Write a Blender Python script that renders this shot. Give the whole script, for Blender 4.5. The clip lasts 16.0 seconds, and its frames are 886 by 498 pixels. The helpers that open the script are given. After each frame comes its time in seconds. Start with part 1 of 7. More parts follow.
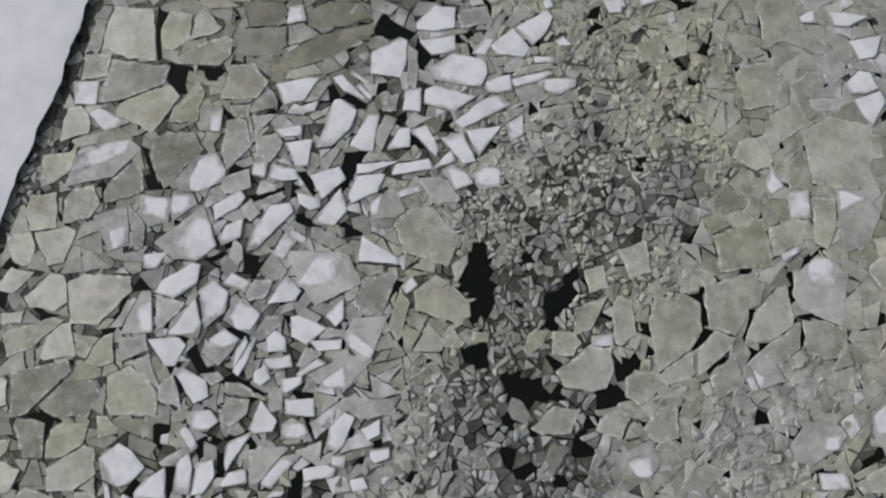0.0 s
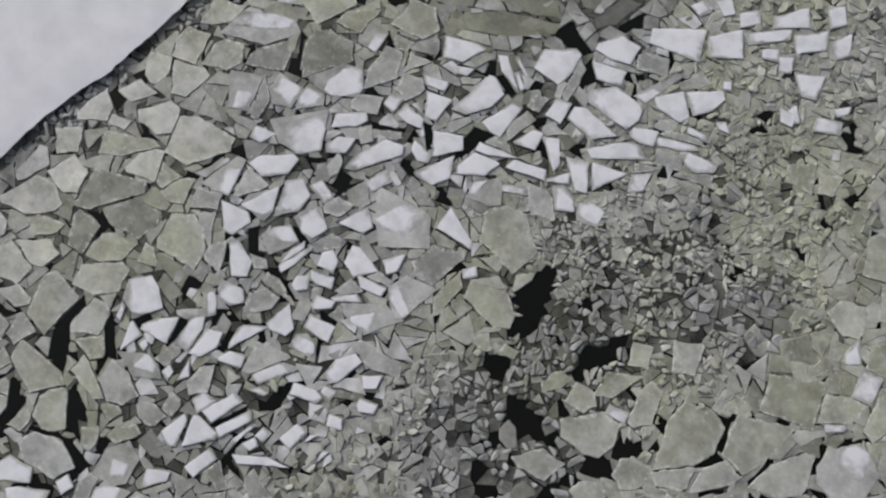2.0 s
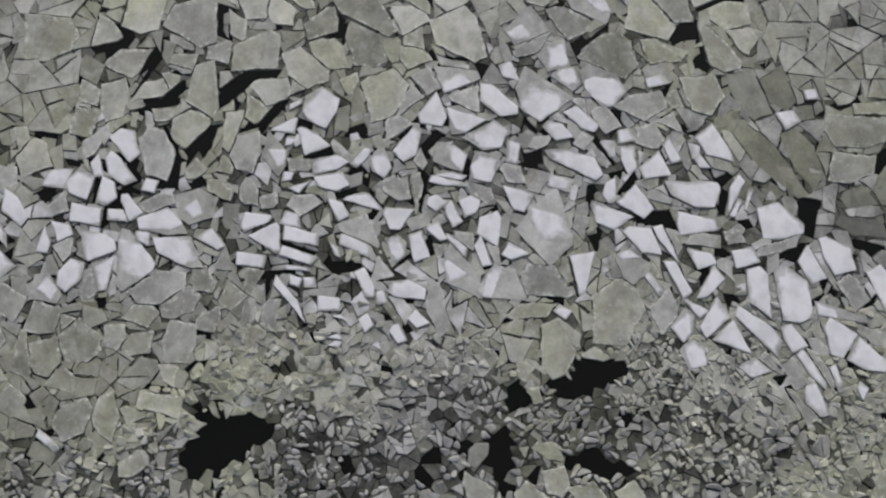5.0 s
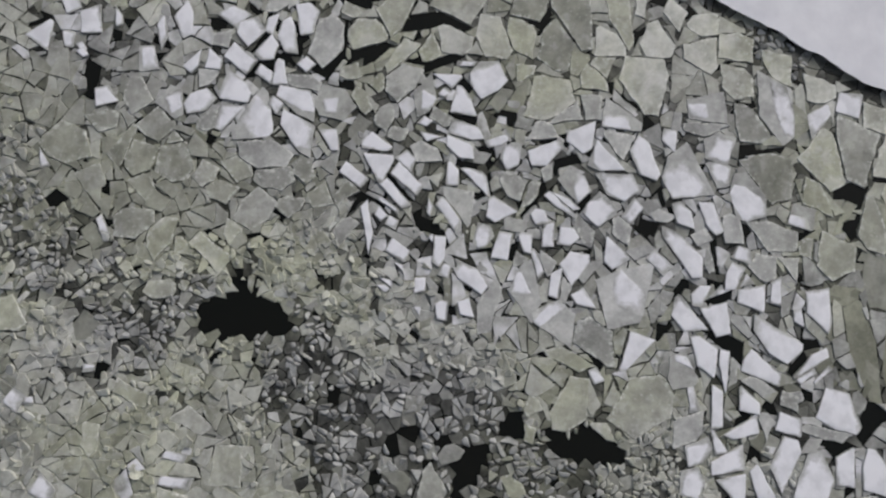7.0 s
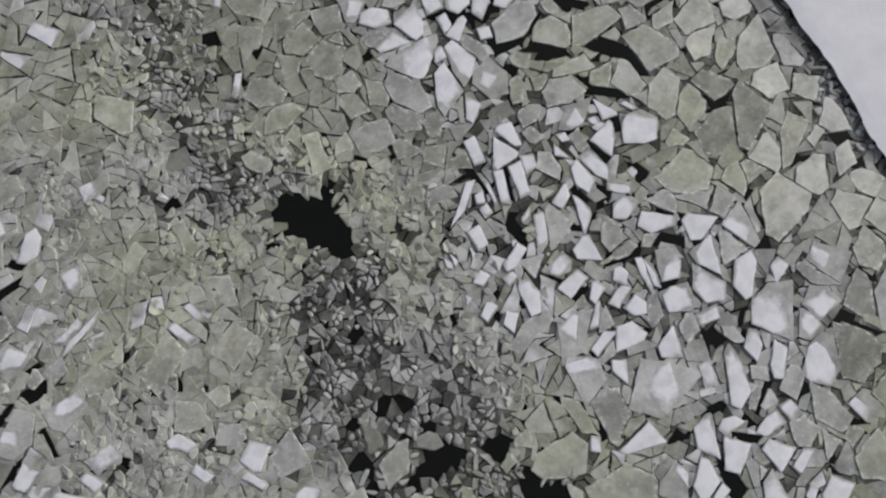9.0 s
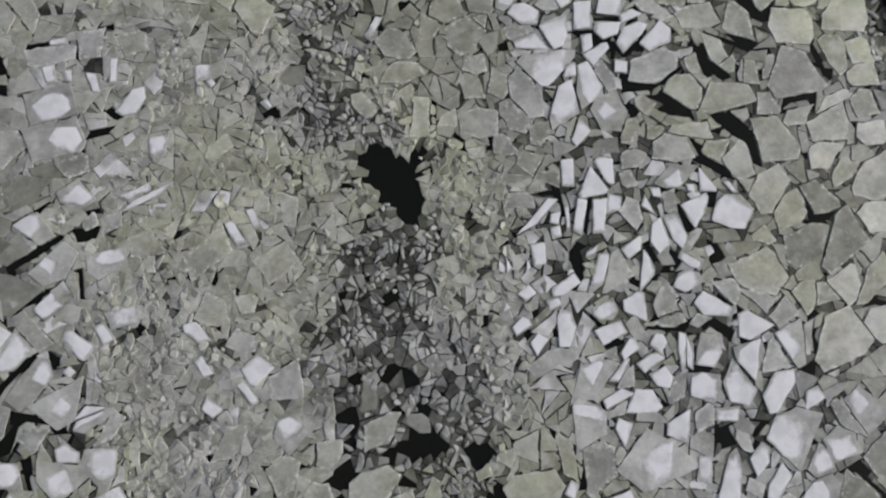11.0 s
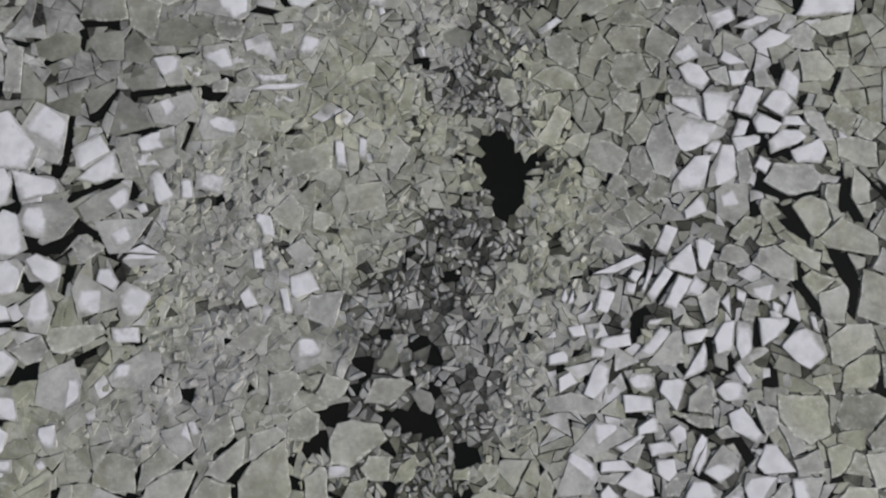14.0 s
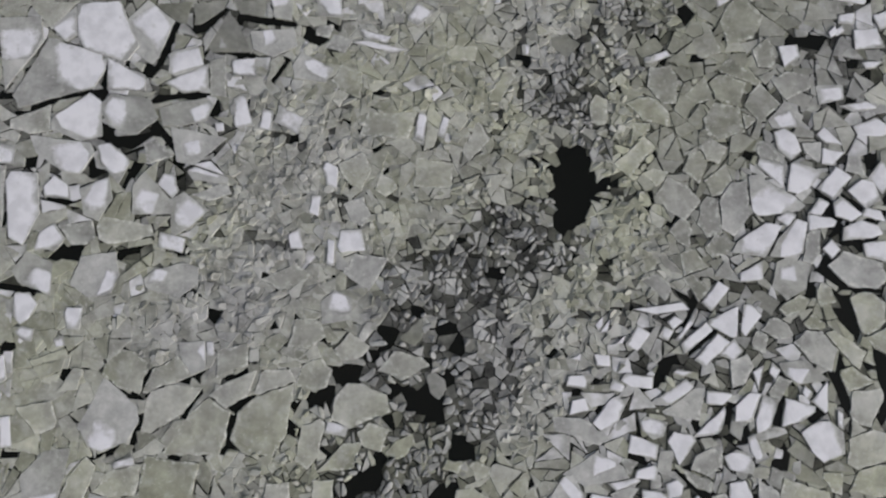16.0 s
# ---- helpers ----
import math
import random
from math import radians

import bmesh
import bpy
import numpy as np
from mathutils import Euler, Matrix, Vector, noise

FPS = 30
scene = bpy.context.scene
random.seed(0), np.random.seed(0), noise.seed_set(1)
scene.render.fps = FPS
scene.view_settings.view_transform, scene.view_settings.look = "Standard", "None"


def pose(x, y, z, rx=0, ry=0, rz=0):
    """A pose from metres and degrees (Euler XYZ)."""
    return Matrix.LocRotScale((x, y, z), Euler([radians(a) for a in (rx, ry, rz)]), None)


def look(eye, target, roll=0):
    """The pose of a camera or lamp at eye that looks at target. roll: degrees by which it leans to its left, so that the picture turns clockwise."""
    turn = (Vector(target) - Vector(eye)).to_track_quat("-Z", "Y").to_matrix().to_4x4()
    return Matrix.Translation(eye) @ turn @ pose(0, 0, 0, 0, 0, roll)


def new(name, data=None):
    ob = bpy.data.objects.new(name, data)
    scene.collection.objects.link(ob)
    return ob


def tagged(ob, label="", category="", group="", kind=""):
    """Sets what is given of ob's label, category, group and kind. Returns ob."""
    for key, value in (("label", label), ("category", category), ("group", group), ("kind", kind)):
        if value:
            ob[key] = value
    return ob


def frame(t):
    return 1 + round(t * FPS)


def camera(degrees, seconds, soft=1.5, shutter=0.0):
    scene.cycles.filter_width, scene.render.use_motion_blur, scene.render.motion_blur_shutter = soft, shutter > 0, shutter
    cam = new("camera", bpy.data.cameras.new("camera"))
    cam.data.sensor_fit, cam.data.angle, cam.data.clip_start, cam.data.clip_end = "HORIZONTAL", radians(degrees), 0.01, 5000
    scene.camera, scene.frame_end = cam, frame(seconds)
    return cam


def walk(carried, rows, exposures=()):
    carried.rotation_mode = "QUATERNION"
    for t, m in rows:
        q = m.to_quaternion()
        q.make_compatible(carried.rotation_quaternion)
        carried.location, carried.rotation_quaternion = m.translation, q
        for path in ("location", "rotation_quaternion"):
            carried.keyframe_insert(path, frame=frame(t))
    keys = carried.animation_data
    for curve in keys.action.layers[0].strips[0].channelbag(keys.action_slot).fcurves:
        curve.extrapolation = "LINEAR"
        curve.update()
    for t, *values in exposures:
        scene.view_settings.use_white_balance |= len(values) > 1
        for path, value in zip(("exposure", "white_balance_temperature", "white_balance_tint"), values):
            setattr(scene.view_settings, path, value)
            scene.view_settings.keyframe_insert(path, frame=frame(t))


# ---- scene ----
# Drift ice on a dark river seen from a drone that turns slowly above it.
cam = camera(61.46, 16.0, soft=2.35)
# seconds, x, y, z, tilt forward, lean, heading
PATH = [
    (0.0, 0.000, 0.000, 40.000, 9.177, 0.021, 0.000),
    (0.5, -0.202, -0.238, 40.036, 9.270, -0.038, 6.710),
    (1.0, -0.351, -0.348, 40.032, 9.234, 0.019, 13.743),
    (1.5, -0.456, -0.513, 40.076, 9.180, 0.096, 20.919),
    (2.0, -0.616, -0.743, 40.067, 9.169, 0.086, 28.170),
    (2.5, -0.744, -1.016, 40.092, 9.151, 0.081, 35.551),
    (3.0, -0.821, -1.300, 40.113, 9.134, 0.081, 43.013),
    (3.5, -0.906, -1.648, 40.110, 9.101, -0.009, 50.214),
    (4.0, -0.957, -2.012, 40.176, 9.035, -0.054, 57.838),
    (6.5, -0.365, -3.359, 40.437, 9.277, -0.032, 95.703),
    (7.0, -0.183, -3.607, 40.450, 9.238, -0.077, 103.582),
    (7.5, 0.009, -3.760, 40.452, 9.226, -0.011, 111.396),
    (8.0, 0.190, -3.956, 40.504, 9.140, -0.010, 118.585),
    (8.5, 0.405, -4.119, 40.548, 9.101, -0.039, 125.320),
    (9.0, 0.708, -4.180, 40.544, 9.165, -0.065, 132.069),
    (11.5, 1.791, -4.200, 40.832, 9.123, -0.014, 159.011),
    (12.0, 1.971, -4.137, 40.831, 9.142, 0.072, 163.821),
    (12.5, 2.193, -4.059, 40.822, 9.178, 0.097, 168.532),
    (13.0, 2.471, -3.968, 40.863, 9.228, 0.054, 172.866),
    (13.5, 2.709, -3.884, 40.899, 9.226, 0.040, 176.739),
    (14.0, 2.899, -3.805, 40.925, 9.196, 0.072, 179.824),
    (14.5, 3.110, -3.693, 40.975, 9.170, 0.069, 182.734),
    (15.0, 3.388, -3.529, 40.964, 9.147, 0.005, 186.718),
    (15.5, 3.648, -3.331, 40.890, 9.173, -0.025, 191.005),
    (16.0, 3.801, -3.033, 40.896, 9.240, 0.037, 195.571),
]


def drone(x, y, z, tilt, lean, heading):
    return pose(x, y, z, 0, 0, heading) @ pose(0, 0, 0, tilt, 0, 0) @ pose(0, 0, 0, 0, lean, 0)


walk(cam, [(row[0], drone(*row[1:])) for row in PATH])

# ---- light: an overcast winter sky ----
world = bpy.data.worlds.new("overcast_sky")
world.use_nodes = True
scene.world = world
wt = world.node_tree
sky = wt.nodes.new("ShaderNodeTexSky")
sky.sky_type, sky.sun_disc = "NISHITA", False
sky.sun_elevation, sky.sun_rotation = radians(29), radians(-68)
sky.air_density, sky.dust_density, sky.ozone_density = 1.0, 4.0, 1.0
cloud = wt.nodes.new("ShaderNodeHueSaturation")
cloud.inputs["Saturation"].default_value = 0.55
wt.links.new(sky.outputs[0], cloud.inputs["Color"])
wt.links.new(cloud.outputs[0], wt.nodes["Background"].inputs[0])
wt.nodes["Background"].inputs[1].default_value = 0.10
sun = new("sun", bpy.data.lights.new("sun", "SUN"))
sun.data.energy, sun.data.angle, sun.data.color = 1.9, radians(25), (0.985, 0.98, 0.965)
sun.matrix_world = look((-40, 16, 24), (0, 0, 0))
scene.view_settings.exposure = 0.03


# ---- materials ----
def material(name):
    m = bpy.data.materials.new(name)
    m.use_nodes = True
    nt = m.node_tree
    return m, nt, nt.nodes["Principled BSDF"]


def node(nt, kind, **values):
    n = nt.nodes.new(kind)
    for key, value in values.items():
        n.inputs[key.replace("_", " ")].default_value = value
    return n


def noise_tex(nt, scale, detail=4.0, rough=0.55, own=None):
    """Noise in the world's metres; own gives each piece a pattern of its own."""
    geo = nt.nodes.new("ShaderNodeNewGeometry")
    n = node(nt, "ShaderNodeTexNoise", Scale=scale, Detail=detail, Roughness=rough)
    nt.links.new(geo.outputs["Position"], n.inputs["Vector"])
    if own is not None:
        n.noise_dimensions = "4D"
        nt.links.new(maths(nt, "MULTIPLY", own, 40.0), n.inputs["W"])
    return n.outputs["Fac"]


def ramp(nt, source, low, high, a=0.0, b=1.0):
    n = node(nt, "ShaderNodeMapRange")
    n.inputs[1].default_value, n.inputs[2].default_value = low, high
    n.inputs[3].default_value, n.inputs[4].default_value = a, b
    nt.links.new(source, n.inputs[0])
    return n.outputs[0]


def mix(nt, fac, a, b, blend="MIX"):
    n = nt.nodes.new("ShaderNodeMix")
    n.data_type, n.blend_type = "RGBA", blend
    for socket, value in ((n.inputs[0], fac), (n.inputs[6], a), (n.inputs[7], b)):
        if isinstance(value, (int, float)):
            socket.default_value = value
        elif isinstance(value, tuple):
            socket.default_value = (*value, 1)
        else:
            nt.links.new(value, socket)
    return n.outputs[2]


def maths(nt, op, a, b):
    n = nt.nodes.new("ShaderNodeMath")
    n.operation = op
    for socket, value in ((n.inputs[0], a), (n.inputs[1], b)):
        if isinstance(value, (int, float)):
            socket.default_value = value
        else:
            nt.links.new(value, socket)
    return n.outputs[0]


def bump(nt, bsdf, height, strength, distance):
    n = node(nt, "ShaderNodeBump", Strength=strength, Distance=distance)
    nt.links.new(height, n.inputs["Height"])
    nt.links.new(n.outputs[0], bsdf.inputs["Normal"])


def water_material():
    m, nt, b = material("river_water")
    c = mix(nt, ramp(nt, noise_tex(nt, 0.15), 0.35, 0.7), (0.0045, 0.005, 0.0035), (0.0075, 0.0075, 0.0055))
    nt.links.new(c, b.inputs["Base Color"])
    b.inputs["Roughness"].default_value = 0.12
    b.inputs["IOR"].default_value = 1.33
    bump(nt, b, noise_tex(nt, 1.2, 2.0), 0.15, 0.02)
    return m


OLIVE, GREY, VIOLET = (0.346, 0.352, 0.276), (0.337, 0.338, 0.306), (0.332, 0.33, 0.325)


def ice_colour(nt, rnd, tone, frost, cool=0.0, blotch=0.12):
    """Wet grey ice: drifts of hue, a shade and cloudiness for each piece, frost scratches and crushed white specks."""
    hue = maths(nt, "ADD", noise_tex(nt, 0.09, 3.0), ramp(nt, rnd, 0.0, 1.0, -0.09, 0.09))
    c = mix(nt, ramp(nt, hue, 0.38, 0.54), OLIVE, GREY)
    c = mix(nt, ramp(nt, hue, 0.57, 0.74), c, VIOLET)
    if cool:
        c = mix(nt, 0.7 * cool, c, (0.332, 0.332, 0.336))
    shade = ramp(nt, noise_tex(nt, 0.28, 1.0, 0.5, rnd), 0.35, 0.65, 0.82, 1.14)
    cloud = ramp(nt, noise_tex(nt, 0.5, 4.0, 0.6), 0.36, 0.64, 1.0 - blotch, 1.0 + blotch)
    mottle = ramp(nt, noise_tex(nt, 0.9, 5.0, 0.6, rnd), 0.35, 0.65, 0.8, 1.16)
    grain = ramp(nt, noise_tex(nt, 3.2, 6.0, 0.7), 0.3, 0.7, 0.84, 1.16)
    wash = maths(nt, "MULTIPLY", maths(nt, "MULTIPLY", shade, cloud), maths(nt, "MULTIPLY", mottle, grain))
    c = mix(nt, 1.0, c, maths(nt, "MULTIPLY", tone, wash), "MULTIPLY")
    haze = ramp(nt, noise_tex(nt, 0.6, 4.0, 0.6, rnd), 0.52, 0.66, 0.0, 0.8 * frost)
    c = mix(nt, haze, c, (0.55, 0.55, 0.54))
    # rime and slush that run on from piece to piece
    rime = ramp(nt, noise_tex(nt, 1.1, 5.0, 0.62), 0.55, 0.68, 0.0, 0.7 * frost)
    c = mix(nt, rime, c, (0.52, 0.52, 0.505))
    speck = ramp(nt, noise_tex(nt, 5.5, 6.0, 0.74), 0.585, 0.68)
    return mix(nt, maths(nt, "MULTIPLY", speck, frost), c, (0.7, 0.7, 0.68))


def ice_material(name, vary, spread, frost=0.5, depth=1.0, drift=0.0, cool=0.0, rim=False, blotch=0.12):
    """vary: what takes a tone of its own, each "island" of the mesh or each "object"."""
    m, nt, b = material(name)
    if vary == "island":
        rnd = nt.nodes.new("ShaderNodeNewGeometry").outputs["Random Per Island"]
    else:
        rnd = nt.nodes.new("ShaderNodeObjectInfo").outputs["Random"]
    tone = ramp(nt, rnd, 0.0, 1.0, depth * (1.0 - spread), depth * (1.0 + spread))
    c = ice_colour(nt, rnd, tone, frost, cool, blotch)
    if rim:
        # frost and crushed ice along the broken edges
        edge = nt.nodes.new("ShaderNodeAttribute")
        edge.attribute_name = "frost"
        flecks = ramp(nt, noise_tex(nt, 3.4, 6.0, 0.78), 0.49, 0.6, 0.0, 0.95)
        c = mix(nt, maths(nt, "MULTIPLY", flecks, edge.outputs["Fac"]), c, (0.68, 0.68, 0.65))
    if drift:
        # snow blown over it in soft drifts
        c = mix(nt, ramp(nt, noise_tex(nt, 0.75, 3.0, 0.5, rnd), 0.44, 0.62, 0.0, drift), c, (0.66, 0.655, 0.69))
    nt.links.new(c, b.inputs["Base Color"])
    nt.links.new(ramp(nt, noise_tex(nt, 0.8), 0.3, 0.7, 0.35, 0.75), b.inputs["Roughness"])
    b.inputs["IOR"].default_value = 1.31
    bump(nt, b, noise_tex(nt, 3.0, 6.0, 0.65), 0.6, 0.05)
    return m


def snow_material(name, edge):
    """Snow; where edge is set it thins out to wet grey ice by the mesh's own depth of snow."""
    m, nt, b = material(name)
    c = mix(nt, ramp(nt, noise_tex(nt, 0.6, 5.0), 0.3, 0.7), (0.6, 0.595, 0.645), (0.7, 0.695, 0.74))
    if edge:
        # wind-packed and damp patches
        c = mix(nt, ramp(nt, noise_tex(nt, 1.0, 5.0, 0.6), 0.44, 0.62, 0.0, 0.55), (0.71, 0.705, 0.75), (0.5, 0.5, 0.535))
        depth = nt.nodes.new("ShaderNodeAttribute")
        depth.attribute_name = "snow_depth"
        d = maths(nt, "ADD", depth.outputs["Fac"], ramp(nt, noise_tex(nt, 1.5, 6.0, 0.68), 0.3, 0.7, -0.4, 0.4))
        d = maths(nt, "ADD", d, ramp(nt, noise_tex(nt, 4.5, 4.0, 0.7), 0.3, 0.7, -0.22, 0.22))
        rnd = nt.nodes.new("ShaderNodeObjectInfo").outputs["Random"]
        c = mix(nt, ramp(nt, d, 0.12, 0.92), ice_colour(nt, rnd, ramp(nt, rnd, 0.0, 1.0, 0.8, 1.12), 0.3, 1.0), c)
    nt.links.new(c, b.inputs["Base Color"])
    b.inputs["Roughness"].default_value = 0.8
    bump(nt, b, noise_tex(nt, 1.5, 6.0), 0.4, 0.05)
    return m


WATER = water_material()
PLATE_ICE = ice_material("wet_plate_ice", "object", 0.2, 0.5, 1.0, rim=True)
FLOODED_ICE = ice_material("waterlogged_ice", "object", 0.15, 0.15, 0.64)
AWASH_ICE = ice_material("ice_under_water", "object", 0.2, 0.1, 0.33)
DAMP_ICE = ice_material("damp_plate_ice", "object", 0.18, 0.4, 0.78, cool=0.35, rim=True)
DAMP_RUBBLE = ice_material("damp_ice_rubble", "island", 0.22, 0.3, 0.78, cool=0.35)
SOAKED_ICE = ice_material("waterlogged_brash", "island", 0.35, 0.35, 0.83, cool=1.0, blotch=0.35)
SOAKED_LUMP = ice_material("waterlogged_lump", "object", 0.35, 0.35, 0.83, cool=1.0, blotch=0.35)
LUMP_ICE = ice_material("brash_lump_ice", "object", 0.18, 0.6, 0.98, blotch=0.2)
PIECE_ICE = ice_material("grey_ice_pieces", "object", 0.25, 0.5, 0.93)
# paler tone and more frost flecks, for plates beside the fast ice
PALE_ICE = ice_material("pale_frosted_ice", "object", 0.18, 0.75, 1.25, rim=True)
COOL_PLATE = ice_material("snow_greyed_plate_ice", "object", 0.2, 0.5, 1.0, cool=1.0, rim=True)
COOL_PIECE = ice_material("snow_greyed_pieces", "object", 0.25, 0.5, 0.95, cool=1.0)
BROKEN_ICE = ice_material("broken_grey_ice", "island", 0.25, 0.5, 0.93)
BRASH_ICE = ice_material("crushed_brash_ice", "island", 0.18, 0.6, 0.98, blotch=0.2)
SNOW_SLUSH = ice_material("snow_soaked_slush", "island", 0.15, 0.5, 0.8, 0.25, cool=1.0, blotch=0.3)
SLUSH_ICE = ice_material("packed_slush", "island", 0.1, 0.5, 0.9, blotch=0.25)
CHIP_ICE = ice_material("ice_chips", "island", 0.22, 0.5, 1.05)
DUSTED_ICE = ice_material("snow_dusted_ice", "object", 0.15, 0.4, 1.05, 0.9, cool=1.0)
FLOE_ICE = ice_material("floe_ice", "object", 0.15, 0.5, 1.05, cool=1.0)
SUNK_ICE = ice_material("half_sunken_ice", "island", 0.35, 0.1, 0.72)
DROWNED_ICE = ice_material("drowned_ice", "island", 0.35, 0.0, 0.25, blotch=0.7)
SNOW = snow_material("floe_snow", True)
SHELF_SNOW = snow_material("shelf_snow", False)


# ---- building helpers ----
def mesh_object(name, verts, faces, mat, depth=None, layer_name="snow_depth"):
    me = bpy.data.meshes.new(name)
    me.from_pydata(verts, [], faces)
    me.materials.append(mat)
    if depth is not None:
        layer = me.attributes.new(layer_name, "FLOAT", "POINT")
        layer.data.foreach_set("value", depth)
    me.update()
    return new(name, me)


def part(name, verts, faces, mat, parent, label="", depth=None):
    ob = mesh_object(name, verts, faces, mat, depth)
    ob.parent = parent
    return tagged(ob, label)


def area_of(poly):
    return 0.5 * sum(a[0] * b[1] - b[0] * a[1] for a, b in zip(poly, poly[1:] + poly[:1]))


def middle(poly):
    return sum(p[0] for p in poly) / len(poly), sum(p[1] for p in poly) / len(poly)


def half_plane(poly, nx, ny, d):
    """The part of a convex polygon where nx * x + ny * y <= d."""
    out = []
    for (ax, ay), (bx, by) in zip(poly, poly[1:] + poly[:1]):
        sa, sb = nx * ax + ny * ay - d, nx * bx + ny * by - d
        if sa <= 0:
            out.append((ax, ay))
        if sa * sb < 0:
            k = sa / (sa - sb)
            out.append((ax + k * (bx - ax), ay + k * (by - ay)))
    return out


def hull(points):
    """The convex outline round some points, counter-clockwise."""
    pts = sorted(set(points))
    out = []
    for row in (pts, pts[::-1]):
        side = []
        for p in row:
            while len(side) > 1 and (side[-1][0] - side[-2][0]) * (p[1] - side[-2][1]) - (side[-1][1] - side[-2][1]) * (p[0] - side[-2][0]) <= 0:
                side.pop()
            side.append(p)
        out += side[:-1]
    return out


def clipped(poly, by, d):
    """The part of a convex polygon inside another, less a margin."""
    for (ax, ay), (bx, by_) in zip(by, by[1:] + by[:1]):
        n = math.hypot(bx - ax, by_ - ay)
        if n > 1e-6 and len(poly) > 2:
            nx, ny = (by_ - ay) / n, (ax - bx) / n
            poly = half_plane(poly, nx, ny, nx * ax + ny * ay - d)
    return poly


def worn(poly, rng, cut, rough):
    """A broken outline: corners knocked off, long edges nibbled."""
    out = []
    n = len(poly)
    for at in range(n):
        p, q, r = poly[at - 1], poly[at], poly[(at + 1) % n]
        lp, lr = math.dist(p, q), math.dist(q, r)
        a, b = min(cut * rng.uniform(0.3, 1.2), 0.3 * lp), min(cut * rng.uniform(0.3, 1.2), 0.3 * lr)
        if lp > 1e-6 and lr > 1e-6:
            out.append((q[0] + (p[0] - q[0]) * a / lp, q[1] + (p[1] - q[1]) * a / lp))
            out.append((q[0] + (r[0] - q[0]) * b / lr, q[1] + (r[1] - q[1]) * b / lr))
            steps = int(lr / 0.38) if rough else 0
            for i in range(1, steps):
                k, s = (i + rng.uniform(-0.3, 0.3)) / steps, rng.uniform(-1.0, 0.5) * rough
                out.append((q[0] + (r[0] - q[0]) * k + (r[1] - q[1]) / lr * s, q[1] + (r[1] - q[1]) * k - (r[0] - q[0]) / lr * s))
    return out


def knocked(poly, rnd, chance):
    """An outline with some of its corners broken off."""
    out = []
    for p, q, r in zip(poly[-1:] + poly[:-1], poly, poly[1:] + poly[:1]):
        if rnd.random() < chance:
            a, b = rnd.uniform(0.12, 0.36), rnd.uniform(0.12, 0.36)
            out += [(q[0] + (p[0] - q[0]) * a, q[1] + (p[1] - q[1]) * a), (q[0] + (r[0] - q[0]) * b, q[1] + (r[1] - q[1]) * b)]
        else:
            out.append(q)
    return out


def slab(poly, top, thick, edge, tilt=(0.0, 0.0)):
    """A slab of ice with a chipped upper edge: vertices and faces."""
    n = len(poly)
    cx, cy = middle(poly)

    def z(x, y, h):
        return h + tilt[0] * (x - cx) + tilt[1] * (y - cy)
    k = [max(0.0, 1 - edge / (math.hypot(x - cx, y - cy) + 1e-6)) for x, y in poly]
    verts = [(x, y, z(x, y, top - thick)) for x, y in poly]
    verts += [(x, y, z(x, y, top - 0.6 * edge)) for x, y in poly]
    verts += [(cx + (x - cx) * f, cy + (y - cy) * f, z(x, y, top)) for (x, y), f in zip(poly, k)]
    faces = []
    for i in range(n):
        j = (i + 1) % n
        faces += [(i, j, n + j, n + i), (n + i, n + j, 2 * n + j, 2 * n + i)]
    faces += [tuple(range(2 * n, 3 * n)), tuple(reversed(range(n)))]
    return verts, faces


def rimmed_slab(poly, top, thick, edge, tilt, rim):
    """A slab whose top carries a frosted rim: vertices, faces and the frost of each vertex."""
    n = len(poly)
    verts, faces = slab(poly, top, thick, edge, tilt)
    faces.remove(tuple(range(2 * n, 3 * n)))
    cx, cy = middle(poly)
    for x, y in poly:
        k = max(0.25, 1 - rim / (math.hypot(x - cx, y - cy) + 1e-6))
        verts.append((cx + (x - cx) * k, cy + (y - cy) * k, top + tilt[0] * (x - cx) * k + tilt[1] * (y - cy) * k))
    faces += [(2 * n + i, 2 * n + (i + 1) % n, 3 * n + (i + 1) % n, 3 * n + i) for i in range(n)]
    faces.append(tuple(range(3 * n, 4 * n)))
    return verts, faces, [1.0] * 3 * n + [0.0] * n


def joined(name, pieces, mat, label, category):
    verts, faces = [], []
    for v, f in pieces:
        k = len(verts)
        verts += v
        faces += [tuple(i + k for i in face) for face in f]
    return tagged(mesh_object(name, verts, faces, mat), label, category, kind="stuff")


def tapered(x, y, length, width, heading, taper, skew, cuts=()):
    """A four-cornered outline, counter-clockwise; taper 1 makes it a triangle.
    cuts: corners broken off, each with the share of the side before and after it that is gone."""
    c, s = math.cos(radians(heading)), math.sin(radians(heading))
    out = []
    for u, v in ((-0.5, -0.5 * (1 + taper)), (0.5, -0.5 * (1 - taper)), (0.5, 0.5 * (1 - taper)), (-0.5, 0.5 * (1 + taper))):
        u, v = u * length + skew * v * width, v * width
        out.append((x + c * u - s * v, y + s * u + c * v))
    gone = {corner: (before, after) for corner, before, after in cuts}
    broken = []
    for i, q in enumerate(out):
        p, r = out[i - 1], out[(i + 1) % 4]
        if i in gone:
            a, b = gone[i]
            broken += [(q[0] + (p[0] - q[0]) * a, q[1] + (p[1] - q[1]) * a), (q[0] + (r[0] - q[0]) * b, q[1] + (r[1] - q[1]) * b)]
        else:
            broken.append(q)
    return hull(broken)


def holds(poly, x, y, margin=0.0):
    return all((b[0] - a[0]) * (y - a[1]) - (b[1] - a[1]) * (x - a[0]) > -margin * math.dist(a, b) for a, b in zip(poly, poly[1:] + poly[:1]))


